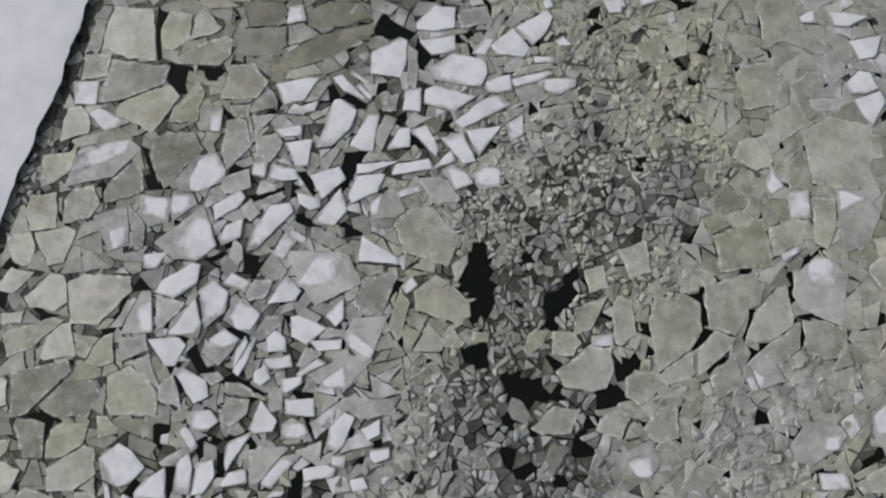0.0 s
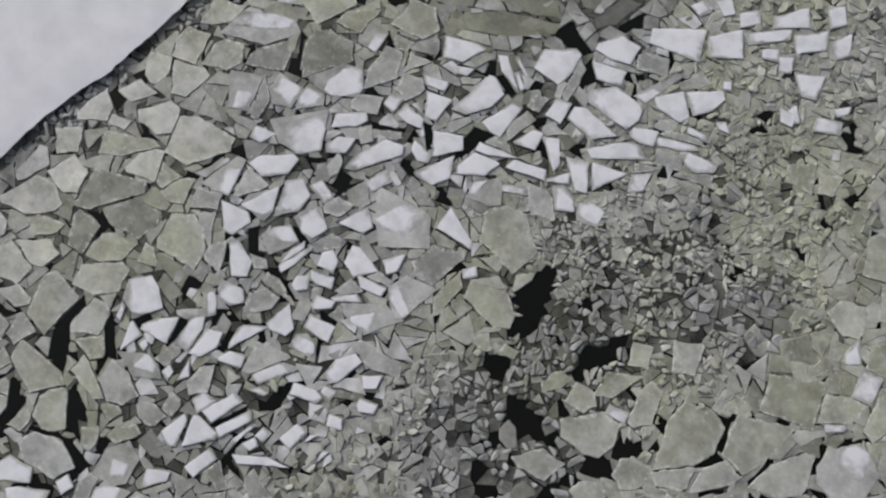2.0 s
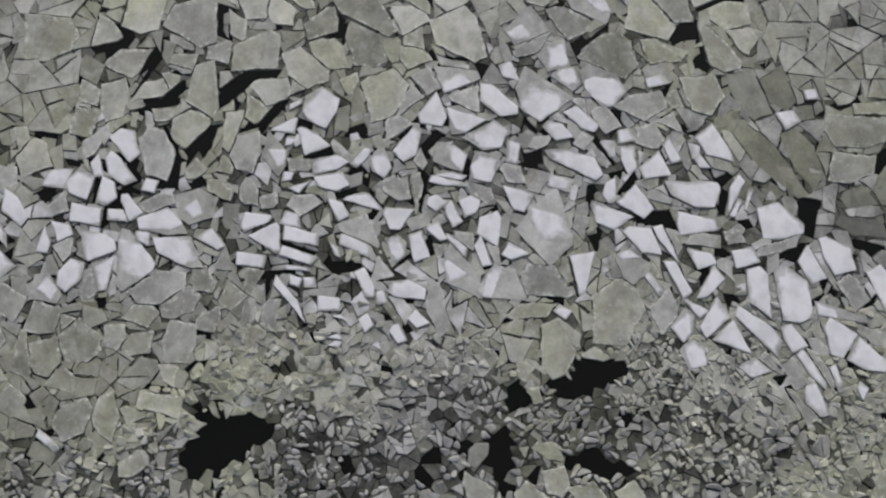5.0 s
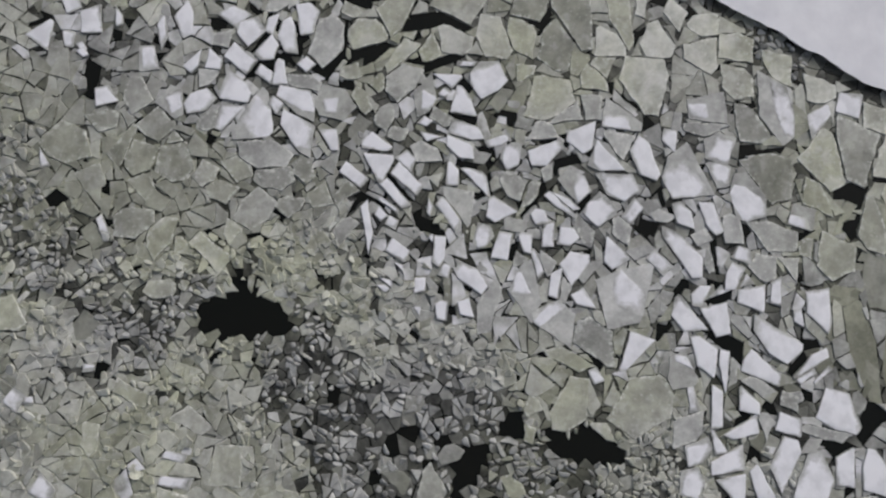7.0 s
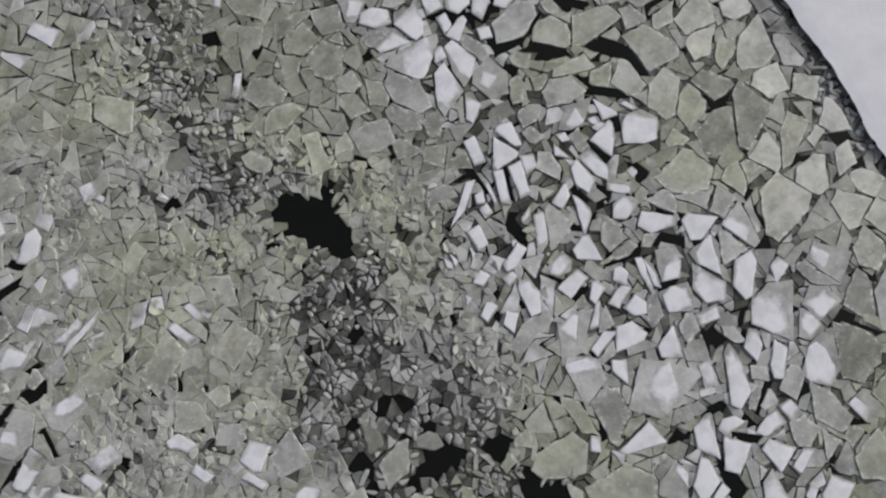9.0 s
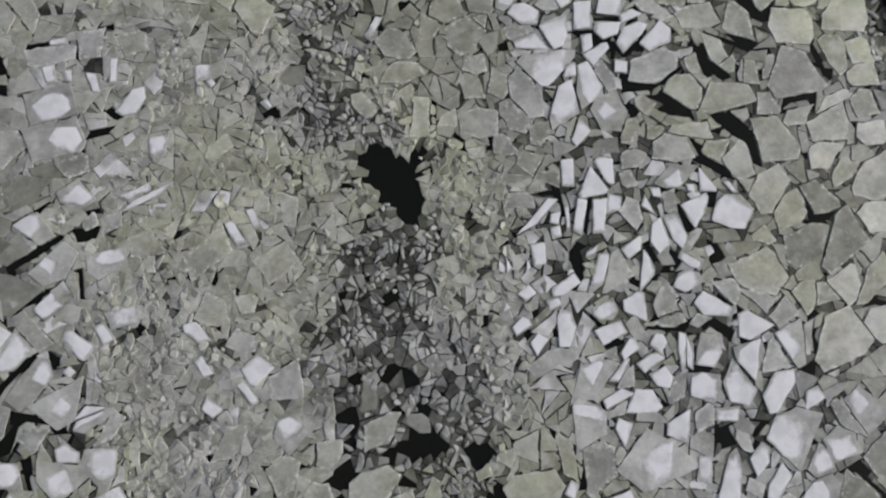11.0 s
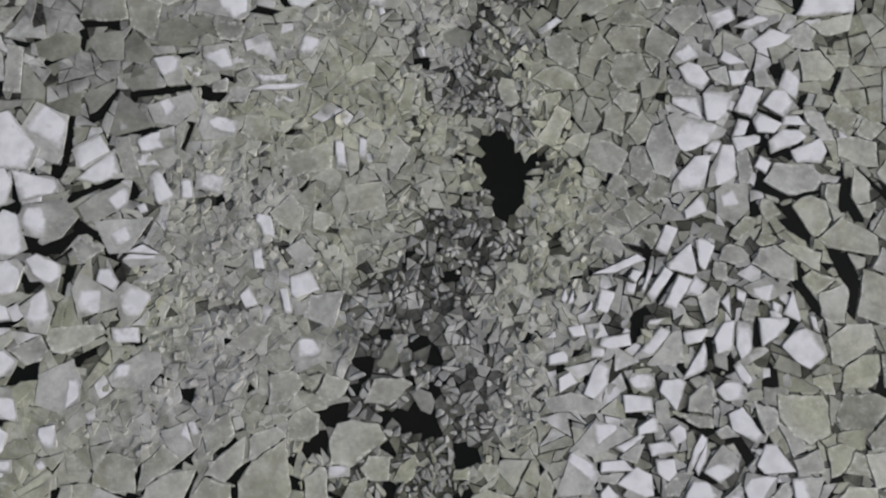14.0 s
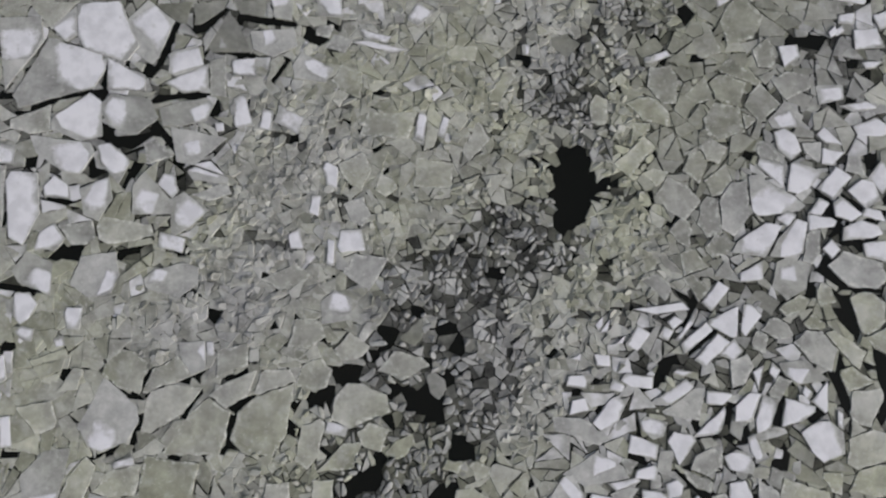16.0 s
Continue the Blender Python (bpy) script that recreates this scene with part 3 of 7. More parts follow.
open_lead(-17.20, -13.43, 1.78, 0.20, 11, 0.22, 2.20)
open_lead(-9.60, -19.28, 0.57, 0.55, 357, 0.21, 0.14)
open_lead(-8.02, -10.36, 0.58, 0.54, 358, -0.26, -1.81)
open_lead(-17.74, -24.50, 1.00, 0.30, 65, 1.00, 0.13)
open_lead(-12.01, 14.01, 0.38, 0.77, 231, 0.45, 0.08)
open_lead(-10.98, 1.85, 0.29, 1.00, 24, 0.05, -0.61)
open_lead(-8.14, 23.37, 1.22, 0.25, 89, 0.47, -1.03)
open_lead(7.39, -2.83, 0.24, 1.19, 167, 1.00, 0.26)
open_lead(1.53, 18.12, 0.84, 0.34, 336, 1.00, -1.67)
open_lead(20.11, 6.09, 1.05, 0.27, 50, 1.00, -4.41)
open_lead(-19.49, -13.85, 1.28, 0.22, 75, 0.01, 7.51)
open_lead(-14.18, -5.77, 1.35, 0.20, 272, 0.15, 0.04)
open_lead(19.50, 2.78, 0.55, 0.50, 334, -0.04, 1.23)
open_lead(21.54, -14.10, 1.00, 0.27, 197, 1.00, 4.21)
open_lead(14.55, 17.77, 1.25, 0.19, 19, -0.66, 0.33)
open_lead(1.54, 18.77, 0.50, 0.51, 58, -0.23, 0.30)
open_lead(-5.41, -24.04, 0.67, 0.38, 46, 1.00, -0.16)
open_lead(2.43, -8.94, 0.48, 0.54, 184, -0.10, 0.34, cuts=((0, 0.63, 0.14),))
open_lead(14.52, 0.24, 0.24, 1.02, 346, 0.07, 0.64)
open_lead(-14.48, -5.42, 0.85, 0.29, 96, 1.00, -1.98)
open_lead(15.06, -20.37, 0.52, 0.47, 292, -0.09, 0.71)
open_lead(-16.20, -15.79, 0.92, 0.26, 36, 1.00, -2.68)
open_lead(19.13, 1.63, 0.22, 1.06, 336, -0.03, -0.32)
open_lead(-19.39, -12.73, 0.72, 0.32, 58, 1.00, 1.58)
open_lead(-15.51, -5.89, 1.03, 0.22, 41, 1.00, 0.76)
open_lead(-12.57, -4.01, 0.50, 0.46, 67, 1.00, 0.97)
open_lead(13.69, 7.42, 0.63, 0.35, 40, 1.00, 0.33)
open_lead(-17.81, 2.03, 0.32, 0.67, 290, 0.14, 0.25)
open_lead(-17.08, 3.66, 1.16, 0.17, 57, 1.00, 1.03)
open_lead(-24.14, -14.14, 0.75, 0.26, 83, 1.00, 1.38)
open_lead(-18.32, -9.36, 0.43, 0.44, 91, 1.00, 0.15)
open_lead(18.82, 4.80, 0.60, 0.32, 72, 1.00, 1.01)
open_lead(13.85, 1.92, 1.03, 0.18, 65, 1.00, -0.66)
open_lead(-19.50, -14.55, 1.02, 0.18, 86, 1.00, -1.49)
open_lead(6.08, -5.50, 0.45, 0.39, 59, 1.00, -0.67)
open_lead(23.63, -13.30, 0.64, 0.28, 40, 1.00, -2.23)
open_lead(16.31, 5.24, 0.29, 0.60, 109, 1.00, 0.06)
open_lead(-22.46, -9.08, 0.71, 0.24, 30, 1.00, 0.14)
open_lead(-21.29, 2.95, 0.85, 0.20, 358, 1.00, -1.32)
open_lead(13.42, 17.05, 0.44, 0.39, 87, 0.29, -0.27)
open_lead(-13.95, -5.33, 0.82, 0.20, 78, 1.00, 3.81)
open_lead(-11.80, 20.11, 0.78, 0.20, 102, 1.00, -0.14)
open_lead(2.67, 16.86, 0.81, 0.19, 85, -0.00, -0.09)
open_lead(12.92, 14.66, 0.95, 0.16, 15, 1.00, -0.19)
open_lead(23.49, -11.54, 0.51, 0.30, 54, 1.00, 0.12)
open_lead(11.94, 14.69, 0.40, 0.38, 267, 0.16, 0.12)
open_lead(-20.52, -2.74, 0.52, 0.29, 50, 1.00, 0.50)
open_lead(-9.98, 5.43, 0.23, 0.60, 155, 1.00, 0.08)
open_lead(17.26, -21.99, 0.35, 0.38, 139, 1.00, 0.88)
open_lead(10.50, 17.86, 0.34, 0.35, 30, 1.00, -0.36)
open_lead(-11.15, -0.03, 0.46, 0.24, 8, 1.00, -0.97)
open_lead(-8.31, 24.14, 0.50, 0.19, 343, 1.00, -2.40)
open_lead(-7.08, -2.77, 0.32, 0.29, 60, 1.00, 0.77)
open_lead(-21.13, -2.57, 0.74, 0.12, 0, 1.00, -2.90)
open_lead(20.19, -13.31, 0.43, 0.19, 96, 1.00, -0.45)
open_lead(-20.34, -2.50, 0.22, 0.37, 70, 1.00, -0.27)
open_lead(-15.76, -15.71, 0.40, 0.14, 110, 1.00, 0.61)
open_lead(-18.41, -16.78, 0.12, 0.37, 108, 1.00, 1.95)
open_lead(13.41, 21.21, 1.30, 0.73, 270, -0.12, 0.01)
open_lead(17.15, -31.20, 1.92, 0.73, 266, 0.33, 0.16)
open_lead(17.49, -29.42, 0.71, 0.70, 261, -0.10, 0.45)
open_lead(14.53, -31.01, 0.32, 1.02, 68, 0.13, -0.06)
open_lead(-12.00, -26.98, 0.93, 0.89, 266, -0.27, -0.17)
open_lead(-14.12, -30.81, 0.31, 1.30, 18, 0.12, -0.29)
open_lead(-16.33, -20.80, 0.87, 0.65, 104, 0.18, 0.00)
open_lead(-17.68, -19.01, 0.81, 0.33, 243, -0.07, -1.06)
open_lead(-4.91, 14.85, 1.31, 0.49, 149, 0.03, 0.01)
open_lead(-2.35, 13.76, 0.75, 0.48, 58, -0.29, -0.08)
open_lead(-15.69, -18.17, 1.38, 0.24, 333, 0.25, 0.08)
open_lead(-9.70, 9.46, 0.24, 1.56, 279, 0.09, -0.22)
open_lead(16.60, -19.59, 0.82, 0.36, 257, -0.13, 0.13)
open_lead(3.39, -2.90, 0.45, 0.76, 249, -0.20, 0.00)
open_lead(6.10, -12.27, 0.22, 0.16, 251, -0.00, 0.03)
open_lead(17.39, -17.13, 1.43, 0.29, 73, 0.00, 0.47)
open_lead(15.94, -19.34, 1.03, 0.59, 1, 0.01, 0.87)
open_lead(24.85, 7.45, 0.97, 0.32, 197, 0.06, 0.16)
open_lead(-4.89, -15.35, 1.07, 0.27, 293, -0.05, 0.42)

# larger grey plates
ice_plate(21.91, 11.84, 4.14, 3.56, 93, -0.11, 0.31, cuts=((0, 0.25, 0.46), (2, 0.46, 0.3)))
ice_plate(-17.60, 18.90, 3.03, 3.16, 84, 0.04, -0.04, cuts=((2, 0.07, 0.32), (3, 0.18, 0.49)))
ice_plate(12.49, 2.32, 3.20, 3.03, 22, 0.27, 0.27, cuts=((1, 0.29, 0.21), (3, 0.2, 0.36)))
ice_plate(15.40, 3.73, 3.57, 2.68, 69, -0.38, -0.06, cuts=((2, 0.67, 0.28),))
ice_plate(-3.11, 24.60, 2.87, 3.02, 102, 0.17, -0.13, cuts=((0, 0.31, 0.24), (1, 0.32, 0.38)))
ice_plate(-0.91, 7.30, 3.55, 2.62, 146, -0.35, -0.20, cuts=((1, 0.41, 0.39), (2, 0.33, 0.29)))
ice_plate(-18.55, 3.71, 2.71, 3.00, 74, -0.35, -0.24, cuts=((1, 0.36, 0.19), (2, 0.23, 0.18)))
ice_plate(-23.72, -10.39, 3.07, 2.76, 18, 0.57, 0.25, cuts=((0, 0.38, 0.32), (3, 0.46, 0.09)))
ice_plate(-25.24, -18.64, 2.71, 2.95, 151, -0.26, -0.10, cuts=((0, 0.39, 0.27), (1, 0.39, 0.28)))
ice_plate(19.26, -26.28, 2.80, 2.90, 30, 0.17, -0.78, cuts=((3, 0.41, 0.38),))
ice_plate(22.80, -25.20, 2.98, 2.45, 91, -0.15, -0.30, cuts=((1, 0.22, 0.47),))
ice_plate(-14.76, 11.67, 2.92, 2.63, 16, 0.19, -0.24, cuts=((1, 0.44, 0.38), (3, 0.27, 0.45)))
ice_plate(-17.29, 16.17, 3.56, 1.84, 188, -0.48, 0.27, cuts=((1, 0.06, 0.64), (2, 0.1, 0.3)))
ice_plate(-28.70, -12.63, 2.84, 2.27, 49, -0.41, -0.20, cuts=((1, 0.33, 0.14), (2, 0.13, 0.32)))
ice_plate(-16.40, 14.44, 3.30, 1.97, 38, 0.53, -0.02, cuts=((0, 0.32, 0.21), (3, 0.17, 0.17)))
ice_plate(-6.65, 18.16, 3.01, 2.42, 180, 0.49, 1.58, cuts=((0, 0.3, 0.35), (3, 0.39, 0.31)))
ice_plate(-6.53, 23.45, 1.84, 3.56, 161, -0.28, 0.02, cuts=((0, 0.35, 0.25), (2, 0.12, 0.49)))
ice_plate(-19.93, -10.70, 2.00, 3.01, 66, -0.31, 0.16, cuts=((0, 0.6, 0.05), (2, 0.24, 0.37)))
ice_plate(17.93, 15.80, 2.66, 2.39, 81, -0.38, -0.31, cuts=((1, 0.43, 0.43),))
ice_plate(-16.39, -1.19, 2.81, 2.22, 158, -0.39, -0.41, cuts=((1, 0.41, 0.41), (2, 0.14, 0.08)))
ice_plate(-25.21, -13.13, 2.15, 2.54, 71, 0.08, 0.17, cuts=((0, 0.15, 0.21), (1, 0.43, 0.07)))
ice_plate(7.77, 0.06, 2.50, 2.41, 63, 0.56, -0.33, cuts=((0, 0.35, 0.21), (3, 0.3, 0.3)))
ice_plate(-21.57, -1.06, 2.98, 1.85, 62, -0.62, -0.88, cuts=((1, 0.27, 0.26),))
ice_plate(-21.00, -7.58, 2.72, 1.97, 89, -0.27, 0.34, cuts=((2, 0.25, 0.26),))
ice_plate(20.74, -24.63, 2.24, 2.58, 79, -0.07, 0.39, cuts=((0, 0.59, 0.14), (1, 0.44, 0.39)))
ice_plate(-6.22, 20.06, 2.04, 3.02, 51, 0.54, -0.81, cuts=((0, 0.35, 0.39), (3, 0.39, 0.25)))
ice_plate(-7.48, -26.98, 2.17, 2.79, 1, -0.48, 0.19, cuts=((1, 0.25, 0.29), (2, 0.45, 0.42)))
ice_plate(-16.87, -14.44, 2.72, 2.09, 160, 0.39, 0.23, cuts=((0, 0.21, 0.45), (3, 0.46, 0.34)))
ice_plate(17.60, 2.94, 3.11, 1.83, 66, 0.75, -0.68, cuts=((0, 0.29, 0.21), (3, 0.44, 0.27)))
ice_plate(-24.77, -3.09, 2.38, 2.38, 67, 0.11, -0.44, cuts=((0, 0.4, 0.34), (1, 0.35, 0.53)))
ice_plate(-0.05, 3.50, 2.90, 1.69, 355, -0.40, -0.16, cuts=((1, 0.28, 0.26), (2, 0.44, 0.29)))
ice_plate(-19.55, -1.51, 2.25, 2.17, 56, 0.19, -0.67, cuts=((1, 0.37, 0.22), (3, 0.31, 0.29)))
ice_plate(-10.37, 18.45, 2.91, 1.61, 192, -0.28, 0.17, cuts=((2, 0.27, 0.37),))
ice_plate(-17.63, -12.32, 2.18, 2.11, 49, -0.15, -0.32, cuts=((1, 0.18, 0.5), (3, 0.41, 0.38)))
ice_plate(-11.11, 16.01, 2.05, 2.28, 103, 0.42, 0.15, cuts=((0, 0.37, 0.43), (3, 0.06, 0.27)))
ice_plate(-3.74, 3.99, 1.70, 2.40, 168, 0.40, 0.16, cuts=((0, 0.14, 0.14),))
ice_plate(-19.30, -5.26, 2.53, 1.83, 17, -0.39, 0.21, cuts=((1, 0.48, 0.32), (2, 0.2, 0.23)))
ice_plate(20.42, 1.53, 2.26, 1.98, 351, -0.14, -0.21, cuts=((1, 0.34, 0.61),))
ice_plate(22.52, -28.83, 2.00, 2.10, 88, -0.07, 0.17, cuts=((2, 0.42, 0.36),))
ice_plate(-9.48, -16.06, 2.00, 2.29, 53, -0.31, 0.73, cuts=((1, 0.43, 0.23), (2, 0.35, 0.42)))
ice_plate(21.05, -17.87, 2.07, 1.81, 53, 0.57, 0.14)
ice_plate(2.57, -27.56, 2.34, 1.72, 109, -0.24, -0.45, cuts=((1, 0.3, 0.25),))
ice_plate(-7.80, -20.88, 2.17, 2.00, 17, -0.29, -0.12, cuts=((1, 0.37, 0.46), (2, 0.22, 0.26)))
ice_plate(-24.16, -6.91, 2.32, 1.69, 171, -0.31, 0.08, cuts=((1, 0.15, 0.55), (3, 0.39, 0.01)))
ice_plate(-13.50, 17.69, 3.10, 1.30, 193, 0.65, 0.36, cuts=((0, 0.32, 0.2), (3, 0.2, 0.28)))
ice_plate(-4.64, 22.39, 2.53, 1.57, 82, 0.40, 0.41, cuts=((0, 0.29, 0.49),))
ice_plate(22.99, -5.67, 3.06, 1.19, 13, -0.41, -0.34, cuts=((1, 0.13, 0.43),))
ice_plate(-3.13, 27.63, 1.74, 2.19, 80, 0.31, 0.39, cuts=((0, 0.45, 0.26),))
ice_plate(-1.00, 24.15, 2.43, 1.70, 81, 0.53, -0.92, cuts=((3, 0.43, 0.53),))
ice_plate(-6.29, -15.72, 1.84, 2.20, 68, 0.05, -0.17, cuts=((1, 0.34, 0.5), (3, 0.24, 0.48)))
ice_plate(17.86, 1.00, 2.45, 1.73, 187, 0.49, 0.10, cuts=((3, 0.48, 0.54),))
ice_plate(-21.04, 4.09, 1.95, 2.06, 70, 0.50, -0.19, cuts=((0, 0.34, 0.41), (3, 0.24, 0.26)))
ice_plate(-15.27, 19.05, 2.28, 1.73, 73, 0.27, -0.12, cuts=((0, 0.35, 0.29), (3, 0.41, 0.35)))
ice_plate(-10.09, 20.07, 1.72, 2.19, 66, -0.46, -0.43, cuts=((1, 0.48, 0.35),))
ice_plate(30.24, -10.29, 2.45, 1.46, 32, 0.23, 0.20, cuts=((2, 0.42, 0.43),))
ice_plate(-4.23, -2.07, 1.24, 3.11, 67, 0.29, -0.40, cuts=((0, 0.45, 0.39),))
ice_plate(25.25, -22.39, 2.58, 1.52, 20, 0.12, -1.00, cuts=((1, 0.3, 0.53), (3, 0.38, 0.41)))
ice_plate(9.59, 2.52, 2.48, 1.42, 82, 0.44, 0.20, cuts=((0, 0.45, 0.33),))
ice_plate(-19.73, -3.64, 1.66, 1.93, 263, 0.14, -0.21)
ice_plate(18.51, -23.27, 1.74, 2.09, 117, -0.45, -0.03, cuts=((1, 0.33, 0.5),))
ice_plate(-20.57, -15.98, 2.25, 1.58, 348, 0.37, -0.20, cuts=((0, 0.17, 0.48), (3, 0.45, 0.2)))
ice_plate(-22.06, 1.69, 1.93, 1.74, 60, -0.52, -1.12, cuts=((1, 0.28, 0.33),))
ice_plate(-3.99, -22.09, 1.81, 2.01, 347, 0.46, -0.37, cuts=((0, 0.23, 0.37), (3, 0.44, 0.27)))
ice_plate(-18.56, -7.22, 1.73, 1.87, 10, 0.17, 0.06, cuts=((2, 0.27, 0.19),))
ice_plate(-21.04, 6.60, 1.94, 1.64, 93, -0.49, -0.16, cuts=((2, 0.01, 0.43),))
ice_plate(-21.98, 8.52, 1.99, 1.65, 100, -0.11, 0.06, cuts=((2, 0.24, 0.47),))
ice_plate(-17.62, 10.03, 2.30, 1.45, 209, 0.40, 0.40, cuts=((0, 0.36, 0.19), (3, 0.39, 0.08)))
ice_plate(-19.85, 8.98, 1.77, 1.91, 102, 0.19, -0.01, cuts=((0, 0.37, 0.38),))
ice_plate(-11.59, 12.65, 1.69, 2.15, 27, 0.30, 0.21, cuts=((3, 0.38, 0.55),))
ice_plate(0.06, 9.80, 1.57, 2.40, 82, -0.27, -0.27, cuts=((1, 0.5, 0.5), (3, 0.25, 0.28)))
ice_plate(22.42, -22.43, 1.82, 1.79, 112, 0.34, 0.31, cuts=((0, 0.2, 0.46),))
ice_plate(-22.60, -14.53, 2.26, 1.68, 61, -0.37, 0.78, cuts=((1, 0.52, 0.06), (2, 0.65, 0.34)))
ice_plate(-15.51, -9.59, 1.69, 2.14, 73, -0.19, 0.35, cuts=((0, 0.34, 0.4), (2, 0.53, 0.33)))
ice_plate(6.15, -2.58, 2.33, 1.49, 54, 0.31, -0.14, cuts=((0, 0.67, 0.32),))
ice_plate(17.15, 11.75, 2.00, 1.76, 130, -0.45, 0.47, cuts=((2, 0.49, 0.45),))
ice_plate(20.86, 7.88, 1.28, 2.69, 165, 0.10, -0.27, cuts=((3, 0.48, 0.5),))
ice_plate(-9.18, -4.90, 1.97, 1.52, 64, -0.53, -0.64, cuts=((1, 0.21, 0.35),))
ice_plate(-18.66, -21.08, 1.87, 1.68, 111, -0.33, 0.32, cuts=((2, 0.37, 0.31),))
ice_plate(27.76, -21.22, 1.07, 2.79, 157, 0.11, -0.43, cuts=((3, 0.29, 0.17),))
ice_plate(-3.48, -20.37, 1.86, 1.91, 131, 0.45, 0.87, cuts=((0, 0.55, 0.51),))
ice_plate(-23.84, -1.17, 1.73, 1.78, 78, 0.28, 0.18, cuts=((0, 0.34, 0.33),))
ice_plate(-26.80, -10.59, 2.76, 1.29, 73, 0.39, -0.60, cuts=((1, 0.4, 0.36), (3, 0.34, 0.72)))
ice_plate(-7.50, -22.81, 1.75, 1.85, 108, 0.34, 0.47, cuts=((0, 0.45, 0.55),))
ice_plate(-21.55, -3.56, 2.01, 1.35, 281, 0.28, 0.25)
ice_plate(22.11, -4.62, 1.77, 1.73, 11, -0.36, 0.20, cuts=((2, 0.41, 0.41),))
ice_plate(-20.45, 13.65, 1.57, 1.74, 191, -0.09, 0.29, cuts=((1, 0.08, 0.4),))
ice_plate(25.47, -4.66, 2.01, 1.49, 39, -0.32, 0.15, cuts=((2, 0.34, 0.51),))
ice_plate(-14.66, 3.21, 2.10, 1.24, 73, -0.49, -0.50, cuts=((1, 0.12, 0.23),))
ice_plate(-20.47, 1.48, 1.80, 1.46, 88, 0.30, -0.18, cuts=((3, 0.12, 0.13),))
ice_plate(-21.29, 11.06, 2.01, 1.37, 207, -0.38, 0.54, cuts=((2, 0.19, 0.45),))
ice_plate(-9.65, -22.48, 1.61, 1.61, 147, 0.01, -0.01, cuts=((0, 0.46, 0.18),))
ice_plate(-11.17, -24.17, 1.70, 1.59, 164, -0.40, 0.61, cuts=((2, 0.38, 0.42),))
ice_plate(-10.31, -19.58, 1.58, 1.75, 48, 0.60, -0.22, cuts=((3, 0.31, 0.41),))
ice_plate(-1.45, 21.62, 1.05, 2.70, 154, 0.18, -0.05, cuts=((3, 0.49, 0.39),))
ice_plate(31.34, -16.65, 1.66, 1.49, 105, 1.00, -0.04)
ice_plate(11.47, -12.32, 1.81, 1.64, 65, -0.37, 0.53, cuts=((2, 0.59, 0.43),))
ice_plate(14.40, 1.17, 1.34, 2.01, 122, 0.49, -0.09, cuts=((0, 0.38, 0.25), (3, 0.01, 0.18)))
ice_plate(16.95, -23.38, 1.33, 1.84, 14, -0.26, 0.12)
ice_plate(-4.93, 26.78, 2.14, 1.32, 126, 0.43, 0.43, cuts=((0, 0.56, 0.39),))
ice_plate(20.20, -20.30, 1.36, 1.79, 295, -0.20, 0.19)
ice_plate(-20.47, -13.96, 1.29, 2.05, 348, -0.27, -0.11, cuts=((2, 0.38, 0.33),))
ice_plate(20.69, -22.10, 1.90, 1.49, 157, 0.58, 0.11, cuts=((0, 0.58, 0.34),))
ice_plate(13.52, -17.46, 1.51, 1.66, 90, -0.24, 0.14, cuts=((1, 0.25, 0.39),))
ice_plate(10.43, -1.00, 1.71, 1.57, 197, -0.23, 0.35, cuts=((2, 0.42, 0.46),))
ice_plate(11.39, -2.91, 1.58, 1.80, 109, -0.29, 0.15, cuts=((2, 0.49, 0.49),))
ice_plate(-22.97, -5.51, 1.59, 1.46, 46, 0.36, -0.36)
ice_plate(-8.12, -23.81, 1.10, 2.15, 53, 0.03, -0.21)
ice_plate(-13.40, -11.69, 1.98, 1.35, 155, -0.25, -0.15, cuts=((1, 0.33, 0.59),))
ice_plate(-3.45, -17.48, 2.34, 0.99, 61, -0.14, 0.00)
ice_plate(-24.58, -15.36, 1.69, 1.49, 44, 0.71, -0.35, cuts=((3, 0.52, 0.2),))
ice_plate(-27.34, -8.77, 1.36, 1.75, 85, 0.14, 0.37, cuts=((0, 0.36, 0.24),))
ice_plate(-19.83, -17.88, 1.63, 1.38, 328, 0.11, -0.05)
ice_plate(21.92, 16.90, 1.32, 1.68, 22, 0.14, -0.07)
ice_plate(19.57, 10.69, 1.36, 1.61, 33, -0.32, 0.40)
ice_plate(12.31, -0.02, 1.30, 2.01, 113, -0.25, 0.13, cuts=((2, 0.67, 0.4),))
ice_plate(-14.38, 14.38, 1.74, 1.24, 200, 0.38, 0.63, cuts=((0, 0.09, 0.34),))
ice_plate(-22.80, 6.38, 1.41, 1.94, 178, 0.37, -0.40, cuts=((3, 0.53, 0.55),))
ice_plate(-8.23, -15.01, 1.78, 1.38, 124, 0.34, -0.05, cuts=((0, 0.42, 0.48),))
ice_plate(-26.11, -5.47, 1.35, 1.70, 63, -0.12, -0.12, cuts=((1, 0.4, 0.31),))
ice_plate(22.61, -19.28, 1.36, 1.57, 95, 0.19, -0.34)
ice_plate(13.44, -5.57, 1.22, 1.72, 340, -0.05, 0.58)
ice_plate(-19.61, 16.92, 1.50, 1.40, 5, 0.09, 0.17)
ice_plate(-16.79, -10.07, 1.05, 2.34, 52, -0.20, -0.32, cuts=((1, 0.49, 0.54),))
ice_plate(-15.60, -3.08, 1.31, 1.71, 131, -0.16, 0.89, cuts=((3, 0.37, 0.39),))
ice_plate(-16.71, 7.88, 2.87, 0.81, 101, -0.21, 0.09, cuts=((0, 0.34, 0.43), (2, 0.17, 0.43)))
